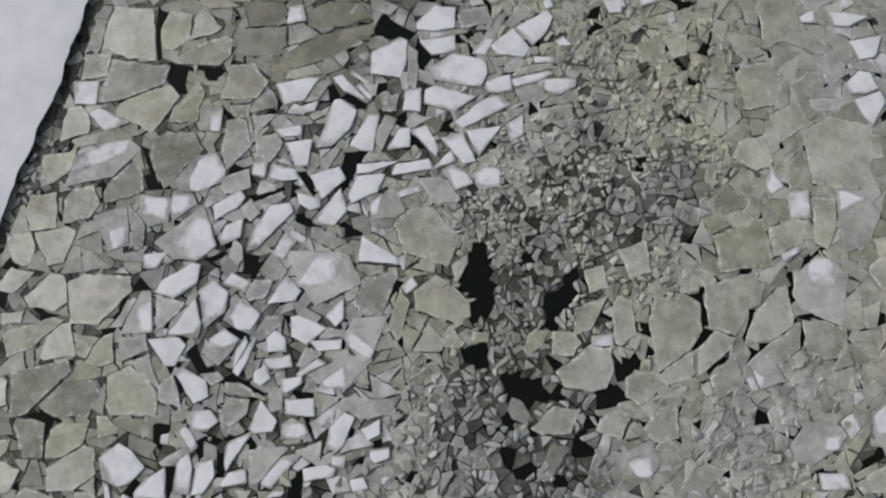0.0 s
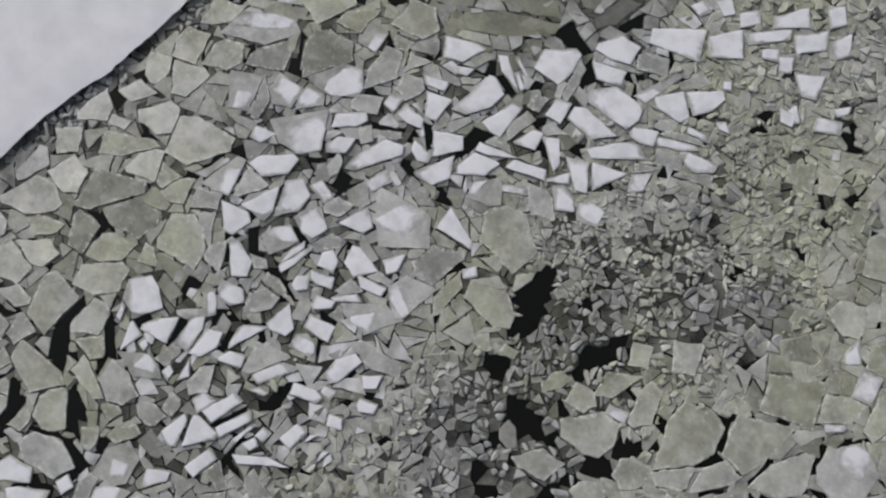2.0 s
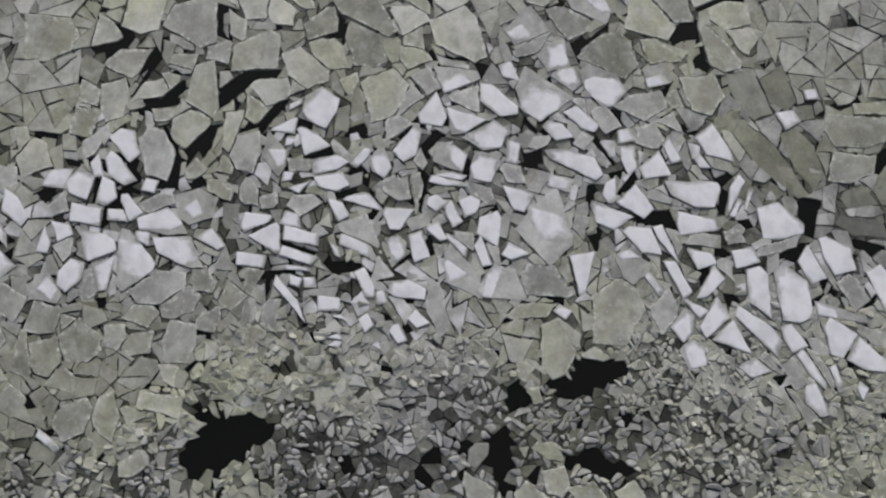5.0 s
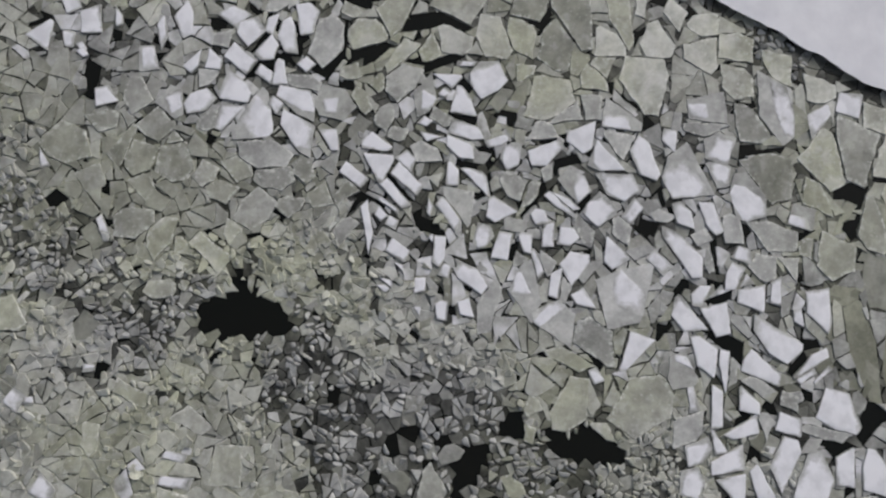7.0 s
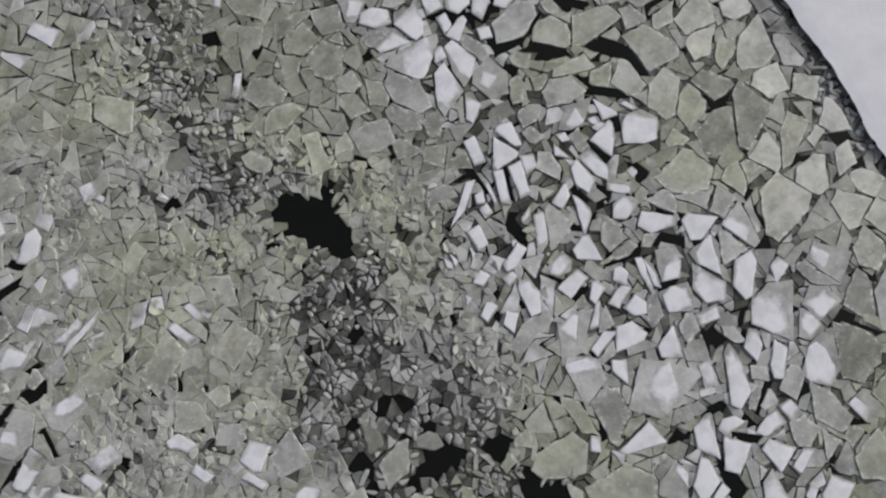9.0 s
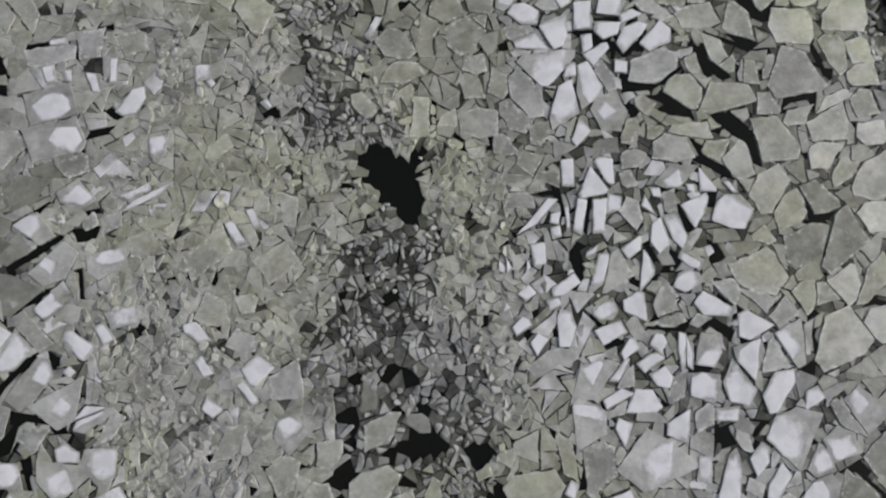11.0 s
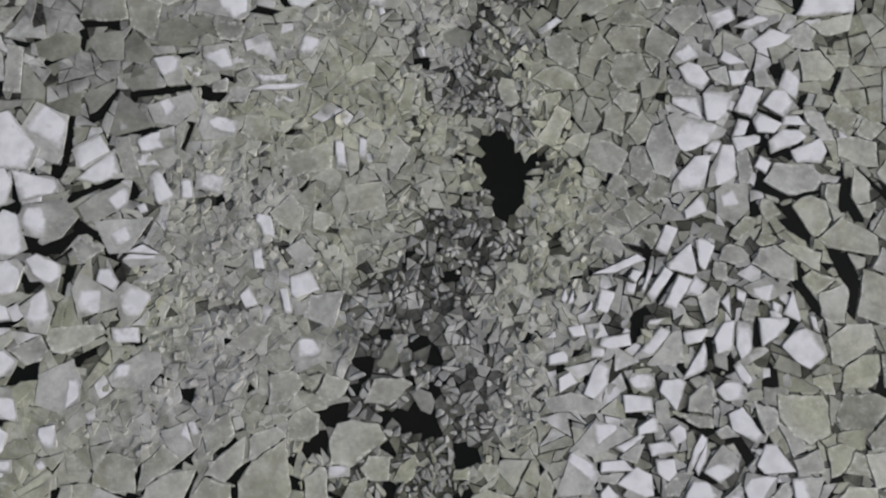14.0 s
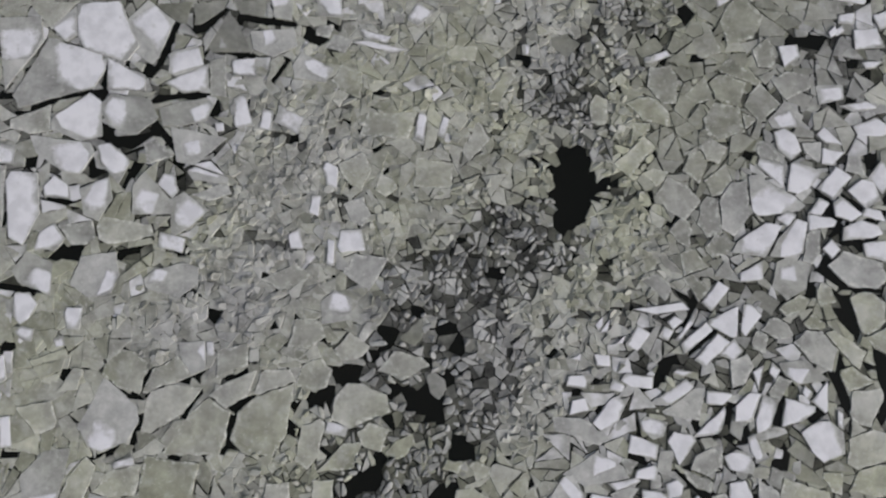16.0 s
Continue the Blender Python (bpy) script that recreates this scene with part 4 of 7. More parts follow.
ice_plate(23.06, -13.99, 1.69, 1.21, 38, 0.48, -0.90, cuts=((3, 0.16, 0.02),))
ice_plate(-19.92, -23.54, 0.97, 2.11, 107, 0.29, 0.01)
ice_plate(-28.03, -10.05, 1.28, 1.59, 344, 0.11, -0.08)
ice_plate(7.70, 2.75, 1.71, 1.15, 72, -0.31, -0.81)
ice_plate(-26.66, -7.23, 1.37, 1.57, 180, -0.24, 0.15, cuts=((2, 0.26, 0.42),))
ice_plate(-26.76, -14.43, 1.73, 1.30, 148, -0.13, -0.00, cuts=((0, 0.44, 0.23), (1, 0.39, 0.35)))
ice_plate(-17.96, -22.97, 1.83, 1.30, 50, -0.41, -0.56, cuts=((1, 0.52, 0.53),))
ice_plate(-9.68, 12.06, 1.76, 1.37, 215, -0.47, 0.69, cuts=((2, 0.55, 0.57),))
ice_plate(-5.86, -25.07, 1.38, 1.38, 41, 0.07, 0.08)
ice_plate(-14.03, -14.98, 1.40, 1.55, 122, 0.50, -0.75, cuts=((0, 0.32, 0.29), (3, 0.26, 0.36)))
ice_plate(24.33, -18.73, 1.42, 1.32, 305, -0.53, 0.33)
ice_plate(-21.80, -9.54, 1.35, 1.46, 80, -0.30, 0.27, cuts=((2, 0.36, 0.32),))
ice_plate(-17.74, -8.65, 1.29, 1.43, 330, 0.17, 0.43)
ice_plate(8.96, -2.71, 1.57, 1.31, 184, 0.41, 0.56, cuts=((0, 0.4, 0.51),))
ice_plate(-7.52, 24.97, 2.42, 0.74, 74, -0.17, -0.07)
ice_plate(15.38, -23.37, 1.17, 1.52, 95, 0.25, 0.23)
ice_plate(-18.11, -4.95, 0.92, 2.00, 37, -0.12, 0.54, cuts=((2, 0.32, 0.16),))
ice_plate(-13.58, 19.38, 1.29, 1.41, 107, 0.40, 0.03, cuts=((0, 0.26, 0.2),))
ice_plate(-10.99, -2.22, 1.67, 1.19, 54, -0.35, -0.55, cuts=((1, 0.49, 0.34),))
ice_plate(5.53, -15.80, 1.83, 0.94, 69, 0.17, 0.38)
ice_plate(-18.18, 0.93, 1.76, 1.11, 75, 0.47, -0.67, cuts=((3, 0.34, 0.56),))
ice_plate(-7.60, -19.07, 1.49, 1.31, 67, -0.15, -0.37, cuts=((1, 0.41, 0.52),))
ice_plate(-6.87, -17.99, 1.19, 1.64, 188, -0.40, 0.29, cuts=((2, 0.39, 0.48),))
ice_plate(-8.16, -11.04, 1.27, 1.46, 49, -0.21, -0.32, cuts=((1, 0.44, 0.42),))
ice_plate(-9.28, -25.40, 1.18, 1.53, 33, 0.32, 0.06, cuts=((3, 0.3, 0.39),))
ice_plate(-9.15, 16.65, 1.58, 1.23, 47, 0.50, 0.92, cuts=((0, 0.53, 0.5),))
ice_plate(23.70, 16.82, 1.08, 1.49, 291, -0.10, 0.14)
ice_plate(6.01, -4.52, 1.36, 1.39, 42, -0.26, 0.37, cuts=((2, 0.45, 0.54),))
ice_plate(-8.35, -17.31, 1.63, 1.04, 60, -0.20, 0.42, cuts=((2, 0.3, 0.33),))
ice_plate(6.61, 1.35, 1.35, 1.43, 113, 0.39, 0.45, cuts=((0, 0.48, 0.53),))
ice_plate(10.73, -10.16, 1.21, 1.44, 51, -0.22, 0.22, cuts=((2, 0.4, 0.4),))
ice_plate(-6.24, -22.24, 1.55, 1.08, 66, -0.20, -0.07, cuts=((2, 0.34, 0.35),))
ice_plate(-15.67, -0.22, 1.87, 0.84, 303, 0.44, 0.10)
ice_plate(-0.82, -19.59, 1.03, 1.66, 1, -0.18, -0.34, cuts=((1, 0.43, 0.39),))
ice_plate(-11.79, -7.38, 1.71, 1.05, 88, 0.43, -0.76, cuts=((3, 0.53, 0.47),))
ice_plate(-23.41, -4.11, 1.11, 1.82, 104, -0.40, -0.35, cuts=((1, 0.54, 0.61),))
ice_plate(-11.44, 10.15, 1.01, 1.65, 112, -0.13, 0.06, cuts=((2, 0.31, 0.44),))
ice_plate(-7.87, -12.41, 1.33, 1.15, 306, 0.25, 0.01)
ice_plate(-20.60, -12.30, 2.02, 0.93, 44, -0.49, 1.17, cuts=((2, 0.65, 0.45),))
ice_plate(-18.51, -17.48, 2.05, 0.80, 124, 0.46, 0.87, cuts=((0, 0.35, 0.47),))
ice_plate(2.10, -22.94, 1.29, 1.30, 46, -0.26, -0.39, cuts=((1, 0.39, 0.43),))
ice_plate(-16.49, 1.20, 1.50, 1.01, 15, 0.20, -0.01, cuts=((3, 0.08, 0.49),))
ice_plate(4.89, -19.43, 0.80, 1.81, 6, -0.05, 0.36)
ice_plate(-18.97, 1.20, 1.22, 1.18, 273, 0.15, 0.26)
ice_plate(-9.08, -13.54, 1.56, 1.12, 17, -0.47, 0.83, cuts=((2, 0.52, 0.57),))
ice_plate(-22.79, -8.17, 1.47, 0.98, 345, 0.09, 0.73)
ice_plate(-1.71, 16.81, 2.32, 0.59, 267, 0.28, 0.82)
ice_plate(6.67, 15.08, 0.73, 1.90, 89, 0.16, -0.16)
ice_plate(-12.16, -11.36, 0.95, 1.46, 62, -0.06, -0.20)
ice_plate(-21.32, -17.25, 1.19, 1.16, 53, 0.18, -0.22)
ice_plate(-6.88, -13.98, 1.34, 1.21, 75, -0.47, -0.12, cuts=((1, 0.36, 0.56),))
ice_plate(-9.30, 2.20, 1.22, 1.24, 80, 0.52, -0.17, cuts=((0, 0.53, 0.25),))
ice_plate(-2.92, -23.91, 1.44, 1.12, 36, 0.25, -0.30, cuts=((3, 0.49, 0.52),))
ice_plate(-14.52, -1.24, 1.04, 1.29, 10, -0.44, -0.15)
ice_plate(21.42, 14.65, 0.79, 1.68, 272, 0.14, -0.01)
ice_plate(7.67, -20.84, 1.08, 1.39, 64, -0.30, -0.72, cuts=((1, 0.47, 0.41),))
ice_plate(-11.11, -20.92, 1.57, 0.90, 12, -0.50, 0.43, cuts=((2, 0.43, 0.26),))
ice_plate(-13.23, -10.05, 1.24, 1.23, 39, 0.41, -0.69, cuts=((3, 0.39, 0.55),))
ice_plate(-6.39, -10.65, 0.87, 1.44, 56, -0.19, -0.14)
ice_plate(4.84, 1.37, 1.29, 1.12, 201, -0.47, 0.97, cuts=((2, 0.49, 0.49),))
ice_plate(-25.36, -8.15, 0.64, 1.94, 77, -0.41, -0.22, cuts=((2, 0.37, 0.08),))
ice_plate(-21.71, -11.60, 1.51, 0.78, 65, -0.25, 0.10)
ice_plate(-4.93, -16.71, 1.29, 0.88, 352, 0.36, 0.84)
ice_plate(29.12, -19.44, 0.93, 1.36, 27, -0.32, 0.33, cuts=((2, 0.37, 0.43),))
ice_plate(-15.77, -3.92, 0.79, 1.40, 77, -0.14, 0.22)
ice_plate(-13.19, -20.44, 1.34, 0.94, 352, 0.52, -0.71, cuts=((3, 0.48, 0.47),))
ice_plate(3.99, -2.15, 1.20, 0.97, 101, 0.51, 0.64, cuts=((0, 0.4, 0.4),))
ice_plate(3.61, -28.99, 1.13, 0.91, 43, -0.13, 0.26)
ice_plate(-3.41, -18.97, 1.02, 0.98, 278, -0.03, -0.07)
ice_plate(-13.86, -6.94, 0.79, 1.26, 1, -0.08, 0.38)
ice_plate(-15.25, -12.65, 1.06, 1.10, 58, 0.36, 0.50, cuts=((0, 0.5, 0.47),))
ice_plate(1.02, 5.47, 1.08, 0.92, 270, 0.20, -0.85)
ice_plate(-15.53, -20.32, 1.00, 0.92, 284, 0.26, 0.21)
ice_plate(-10.79, -1.06, 0.69, 1.35, 108, 0.18, 0.44)
ice_plate(-19.96, -21.38, 0.78, 1.17, 107, 0.32, 0.33)
ice_plate(-14.76, -4.30, 0.74, 1.14, 276, 0.13, 0.10)
ice_plate(-18.92, -13.52, 0.75, 1.11, 349, 0.15, 0.07)
ice_plate(-9.96, 13.73, 1.37, 0.60, 29, 1.00, 0.32)
ice_plate(-11.34, 14.27, 0.76, 1.04, 270, 0.09, -0.09)
ice_plate(-22.86, -11.50, 1.43, 0.55, 54, -0.14, -0.42)
ice_plate(0.51, 1.44, 1.05, 0.81, 155, -0.52, 0.51, cuts=((2, 0.47, 0.37),))
ice_plate(-15.04, -10.89, 0.88, 0.87, 50, 0.17, -0.11)
ice_plate(-3.91, 11.56, 0.48, 1.53, 298, -0.09, 0.42)
ice_plate(-2.94, 14.75, 0.79, 0.91, 5, -0.06, 0.24)
ice_plate(-18.35, -9.87, 0.84, 0.87, 63, 0.16, -0.13, cuts=((0, 0.48, 0.15),))
ice_plate(-10.74, -10.75, 1.60, 0.45, 47, -0.41, -0.43)
ice_plate(-23.09, 2.72, 0.62, 1.08, 270, 0.06, -0.11)
ice_plate(-9.02, -20.91, 1.34, 0.46, 71, 1.00, -0.17)
ice_plate(5.12, -14.92, 1.20, 0.51, 12, 1.00, 0.09)
ice_plate(1.99, 1.63, 0.67, 0.83, 79, -0.00, -0.19)
ice_plate(-19.13, -15.16, 0.34, 0.84, 69, -0.07, -0.00)
ice_plate(9.68, -12.00, 1.00, 1.04, 70, 0.31, -0.09)
ice_plate(-12.37, -9.12, 0.98, 0.82, 85, -0.18, 0.07)
ice_plate(-6.91, -0.86, 0.80, 0.64, 170, -0.21, 0.18)
ice_plate(-6.90, 0.59, 1.30, 0.74, 356, 0.40, 0.37)
ice_plate(-5.84, 1.85, 0.68, 1.07, 242, -0.15, -0.34)
ice_plate(-10.04, 4.20, 1.37, 1.07, 5, 0.09, 0.46)
ice_plate(-11.18, 4.47, 0.76, 0.95, 88, -0.28, -0.38)
ice_plate(-12.20, -0.35, 0.88, 0.76, 313, 0.07, 0.25)
ice_plate(-17.58, -2.82, 1.05, 1.14, 2, 0.18, -0.10)
ice_plate(-11.17, 6.23, 0.96, 0.84, 68, -0.27, 0.37)
ice_plate(-10.55, 8.60, 0.94, 0.73, 126, -0.02, -0.13)
ice_plate(-9.35, 9.19, 1.18, 0.62, 37, 0.08, -0.22)
ice_plate(1.77, 19.87, 1.78, 1.10, 193, 0.00, -0.10)
ice_plate(4.42, 20.11, 0.84, 1.16, 160, -0.16, 0.25)
ice_plate(3.95, 16.95, 1.04, 0.67, 197, 0.30, 0.50)
ice_plate(5.45, 16.79, 0.56, 1.61, 105, 0.15, 0.03)
ice_plate(4.95, 15.22, 1.59, 0.88, 193, 0.01, 0.05)
ice_plate(-4.72, 17.68, 1.04, 0.85, 32, -0.09, 0.16)
ice_plate(-3.33, 13.01, 1.41, 0.74, 244, -0.03, 0.47)
ice_plate(3.95, 14.02, 0.71, 0.91, 89, -0.25, -0.33)
ice_plate(16.28, 6.52, 2.86, 2.30, 193, 0.13, 0.09)
ice_plate(10.48, 5.83, 1.70, 1.41, 284, 0.17, -0.12)
ice_plate(8.27, 4.80, 1.23, 1.08, 102, -0.00, -0.05)
ice_plate(-24.81, 3.03, 1.99, 1.78, 126, 0.24, 0.20)
ice_plate(-23.17, 4.73, 1.42, 1.07, 53, -0.10, -0.47)
ice_plate(-2.23, 3.23, 3.00, 0.77, 256, -0.18, 1.01)
ice_plate(18.66, 6.80, 2.41, 1.74, 259, 0.17, -0.56)
ice_plate(14.98, -0.55, 1.69, 1.27, 212, 0.11, 0.29)
ice_plate(19.29, 13.74, 1.58, 1.95, 289, -0.09, -0.24)
ice_plate(11.77, 17.84, 1.55, 1.44, 16, -0.30, 0.05)
ice_plate(13.35, 18.07, 1.18, 1.05, 277, 0.23, -0.14)
ice_plate(19.19, 19.79, 2.22, 2.66, 195, -0.12, 0.20)
ice_plate(21.31, 21.36, 1.85, 1.68, 206, 0.16, 0.08)
ice_plate(15.78, -19.80, 0.90, 1.08, 192, -0.14, 0.39)
ice_plate(14.65, -19.45, 1.13, 0.95, 176, -0.00, 0.23)
ice_plate(11.84, -29.77, 1.76, 1.38, 65, 0.17, -0.17)
ice_plate(9.57, -28.76, 1.36, 1.57, 83, 0.16, 0.07)
ice_plate(18.41, -30.23, 1.80, 1.57, 265, 0.20, 0.28)
ice_plate(14.25, -30.18, 1.84, 2.79, 73, 0.12, 0.36)
ice_plate(-27.85, -14.58, 1.68, 1.87, 143, -0.22, 0.52)
ice_plate(9.52, -7.18, 1.73, 1.65, 174, -0.26, 0.17)
ice_plate(-25.03, 0.51, 1.47, 1.38, 119, -0.12, -0.04)
ice_plate(-3.03, 22.01, 1.57, 1.18, 270, 0.18, -0.27)
ice_plate(-4.81, 29.29, 2.18, 1.30, 56, -0.06, 0.11)
ice_plate(-1.37, 27.32, 1.18, 1.14, 150, -0.14, -0.10)
ice_plate(22.88, -10.47, 1.25, 1.08, 137, -0.34, 0.28)
ice_plate(20.91, -15.59, 1.12, 2.20, 199, -0.12, -0.00)
ice_plate(18.84, -9.07, 0.87, 1.46, 335, -0.23, 0.54)
ice_plate(10.54, -15.51, 2.74, 1.44, 14, 0.09, 0.30)
ice_plate(7.27, -13.41, 2.09, 1.57, 9, -0.06, -0.01)

# floes that carry snow; the last number is how much of it
snow_floe(-20.00, 15.35, 1.17, 1.09, 268, 0.06, 0.03, 0.9, slab_outline=tapered(-20.07, 15.33, 1.36, 1.33, 272, 0.10, 0.05))
snow_floe(-12.66, 13.64, 0.94, 0.50, 266, 0.17, -0.44, 0.6, slab_outline=tapered(-12.99, 13.80, 1.30, 1.38, 357, -0.05, -0.03))
snow_floe(-18.85, 11.82, 1.02, 2.16, 79, -0.10, -0.75, 0.6, cuts=((1, 0.41, 0.35), (3, 0.15, 0.42)), slab_outline=tapered(-18.83, 11.33, 2.68, 2.51, 58, -0.22, -0.97, ((1, 0.33, 0.33),)))
snow_floe(-15.79, 8.75, 1.13, 0.92, 352, -0.10, -0.07, 0.8, slab_outline=tapered(-15.81, 8.56, 1.74, 1.65, 185, -0.21, 0.16, ((2, 0.44, 0.37),)))
snow_floe(-13.06, 10.74, 1.32, 1.73, 110, 0.23, -0.42, 0.9, cuts=((2, 0.33, 0.27), (3, 0.43, 0.32)), slab_outline=tapered(-13.48, 10.62, 2.74, 1.74, 37, -0.34, 0.36, ((0, 0.4, 0.38), (2, 0.32, 0.42))))
snow_floe(-14.39, 8.89, 0.84, 0.80, 9, 0.15, 0.28, 0.6, slab_outline=tapered(-14.30, 8.98, 1.52, 1.08, 20, 0.43, 0.01, ((3, 0.25, 0.57),)))
snow_floe(-7.95, 11.87, 1.44, 1.09, 278, 0.39, 0.03, 0.9)
snow_floe(-11.72, 8.91, 0.82, 1.85, 114, 0.09, -0.10, 0.9, cuts=((0, 0.35, 0.41),))
snow_floe(-13.42, 7.01, 2.02, 1.66, 41, -0.11, 0.40, 0.8, cuts=((0, 0.46, 0.4), (2, 0.54, 0.29)), slab_outline=tapered(-13.76, 6.91, 2.30, 2.77, 122, -0.24, -0.11, ((1, 0.51, 0.02), (3, 0.39, 0.42))))
snow_floe(-11.58, 7.35, 0.90, 1.33, 104, -0.21, -0.21, 0.9, cuts=((2, 0.4, 0.5),))
snow_floe(-9.54, 7.72, 3.26, 0.98, 50, -0.30, -1.12, 0.9, cuts=((1, 0.25, 0.44), (3, 0.38, 0.47)))
snow_floe(-8.73, 10.63, 0.86, 1.43, 93, 0.16, 0.39, 0.9, cuts=((0, 0.58, 0.42),))
snow_floe(-10.09, 11.05, 0.69, 0.80, 3, -0.20, 0.10, 0.8)
snow_floe(-17.66, 7.02, 0.71, 0.99, 13, -0.04, -0.00, 0.5, slab_outline=tapered(-17.92, 7.53, 2.20, 1.56, 286, 0.25, -0.02))
snow_floe(-0.26, 19.76, 1.66, 1.73, 64, 0.36, -0.34, 1.0, cuts=((0, 0.44, 0.22), (3, 0.26, 0.15)))
snow_floe(-0.16, 18.14, 0.98, 1.66, 295, 0.18, 0.28, 1.0)
snow_floe(-3.06, 17.32, 2.06, 1.96, 11, -0.36, 0.21, 1.0, cuts=((1, 0.17, 0.44), (2, 0.16, 0.22)))
snow_floe(0.98, 16.70, 1.79, 2.80, 58, 0.37, -0.41, 1.0, cuts=((0, 0.11, 0.51), (3, 0.4, 0.26)))
snow_floe(0.10, 14.99, 1.18, 2.28, 58, -0.24, -0.29, 1.0, cuts=((2, 0.19, 0.35),))
snow_floe(-1.74, 14.92, 0.98, 1.33, 0, -0.05, 0.06, 1.0)
snow_floe(2.10, 14.24, 2.86, 0.88, 33, -0.40, -0.44, 1.0, cuts=((1, 0.31, 0.01), (2, 0.24, 0.32)))
snow_floe(-5.84, 13.47, 1.41, 2.58, 168, -0.22, 0.12, 1.0, cuts=((1, 0.2, 0.08), (3, 0.44, 0.45)))
snow_floe(-4.23, 13.03, 2.18, 0.97, 70, 0.39, -0.32, 1.0, cuts=((3, 0.13, 0.55),))
snow_floe(-2.34, 12.68, 1.23, 0.90, 72, 0.40, -0.52, 1.0, cuts=((3, 0.09, 0.19),))
snow_floe(-0.90, 12.53, 1.58, 0.86, 326, -0.75, -1.73, 1.0, cuts=((1, 0.43, 0.52),))
snow_floe(0.97, 12.06, 1.83, 0.94, 302, 0.33, 0.33, 1.0)
snow_floe(2.48, 12.91, 1.97, 0.79, 32, 1.00, 0.11, 1.0)
snow_floe(-2.30, 10.94, 1.46, 1.38, 34, 0.43, -2.18, 1.0, cuts=((3, 0.57, 0.56),))
snow_floe(-3.74, 11.01, 0.55, 1.98, 261, 0.05, -0.24, 0.9)
snow_floe(-6.29, 10.29, 1.68, 1.17, 30, 0.31, 0.05, 1.0)
snow_floe(-4.33, 9.70, 1.42, 1.85, 171, 0.17, 0.23, 1.0, cuts=((2, 0.23, 0.21), (3, 0.34, 0.36)))
snow_floe(-6.04, 8.48, 1.03, 1.78, 143, -0.43, 0.02, 0.9, cuts=((2, 0.08, 0.25),))
snow_floe(-7.34, 9.01, 1.09, 0.78, 1, 0.40, -0.17, 0.9, cuts=((0, 0.48, 0.45),))
snow_floe(0.06, 11.38, 1.25, 0.35, 35, -0.54, 0.22, 0.8)
snow_floe(0.92, 10.64, 1.22, 0.99, 346, 0.46, -0.88, 0.8, cuts=((3, 0.52, 0.4),))
snow_floe(2.34, 10.65, 1.37, 1.10, 348, 0.30, -0.18, 0.8, cuts=((3, 0.48, 0.52),))
snow_floe(3.79, 18.07, 1.83, 1.37, 13, -0.55, -0.45, 1.0, cuts=((1, 0.37, 0.34),))
snow_floe(5.42, 19.29, 2.02, 1.20, 49, 0.55, 0.16, 1.0, cuts=((0, 0.25, 0.51),))
snow_floe(2.31, 18.05, 0.99, 0.44, 52, 0.18, -0.52, 0.7, slab_outline=tapered(2.70, 18.81, 2.80, 0.57, 60, 0.35, -0.42))
snow_floe(3.11, 15.75, 1.37, 0.86, 197, 0.09, 0.20, 0.9, cuts=((2, 0.25, 0.41),))
snow_floe(5.19, 16.22, 1.25, 0.78, 36, -0.50, -2.77, 0.8, cuts=((1, 0.54, 0.47),))
snow_floe(6.57, 15.67, 1.55, 0.80, 193, -0.45, 0.28, 0.8, cuts=((2, 0.55, 0.45),))
snow_floe(-5.08, 15.52, 2.48, 0.60, 147, -0.39, 0.64, 0.9, cuts=((2, 0.42, 0.42),))
snow_floe(-4.44, 15.43, 0.32, 1.16, 47, 0.04, 0.05, 0.7)
snow_floe(-8.20, 15.42, 1.37, 1.78, 79, -0.38, -0.40, 0.9, cuts=((1, 0.18, 0.29),))
snow_floe(-7.44, 14.45, 0.46, 0.74, 270, 0.24, -0.28, 0.8)
snow_floe(-3.70, 8.99, 1.09, 0.40, 81, -0.12, -0.64, 0.5, slab_outline=tapered(-3.00, 8.97, 1.66, 2.06, 103, -0.13, 0.15, ((0, 0.39, 0.25), (1, 0.18, 0.39))))
snow_floe(4.12, 13.20, 0.99, 0.85, 278, 0.07, -0.40, 0.5)
snow_floe(-14.19, 4.64, 1.11, 2.31, 126, -0.40, 0.09, 0.9, cuts=((1, 0.27, 0.15), (2, 0.28, 0.32)))
snow_floe(-15.64, 5.78, 0.81, 0.88, 67, -0.31, -0.48, 0.8)
snow_floe(-14.52, 0.91, 1.48, 1.42, 94, -0.62, -0.00, 1.0, cuts=((1, 0.3, 0.3),))
snow_floe(-13.20, -0.70, 2.15, 1.00, 138, 0.57, 0.43, 1.0, cuts=((0, 0.47, 0.41), (3, 0.37, 0.04)))
snow_floe(-13.53, 2.51, 1.09, 1.66, 145, -0.62, 0.02, 0.9, cuts=((1, 0.28, 0.08), (2, 0.06, 0.34)), slab_outline=tapered(-13.74, 2.62, 1.98, 1.46, 205, 0.60, 0.69, ((0, 0.38, 0.22),)))
snow_floe(-12.44, 3.69, 1.56, 1.56, 121, 0.28, -0.07, 0.8, cuts=((0, 0.43, 0.39),))
snow_floe(-15.91, 2.66, 0.71, 1.27, 15, -0.05, 0.12, 0.7, slab_outline=tapered(-16.18, 3.02, 2.34, 1.11, 79, 0.58, -0.26))
snow_floe(-6.57, 5.29, 1.74, 1.26, 69, 0.25, -0.85, 0.7, cuts=((3, 0.35, 0.53),), slab_outline=tapered(-6.30, 5.10, 3.16, 2.55, 10, 0.31, -0.28, ((0, 0.43, 0.08),)))
snow_floe(-3.51, 6.14, 2.14, 0.84, 341, 0.59, -0.25, 0.9)
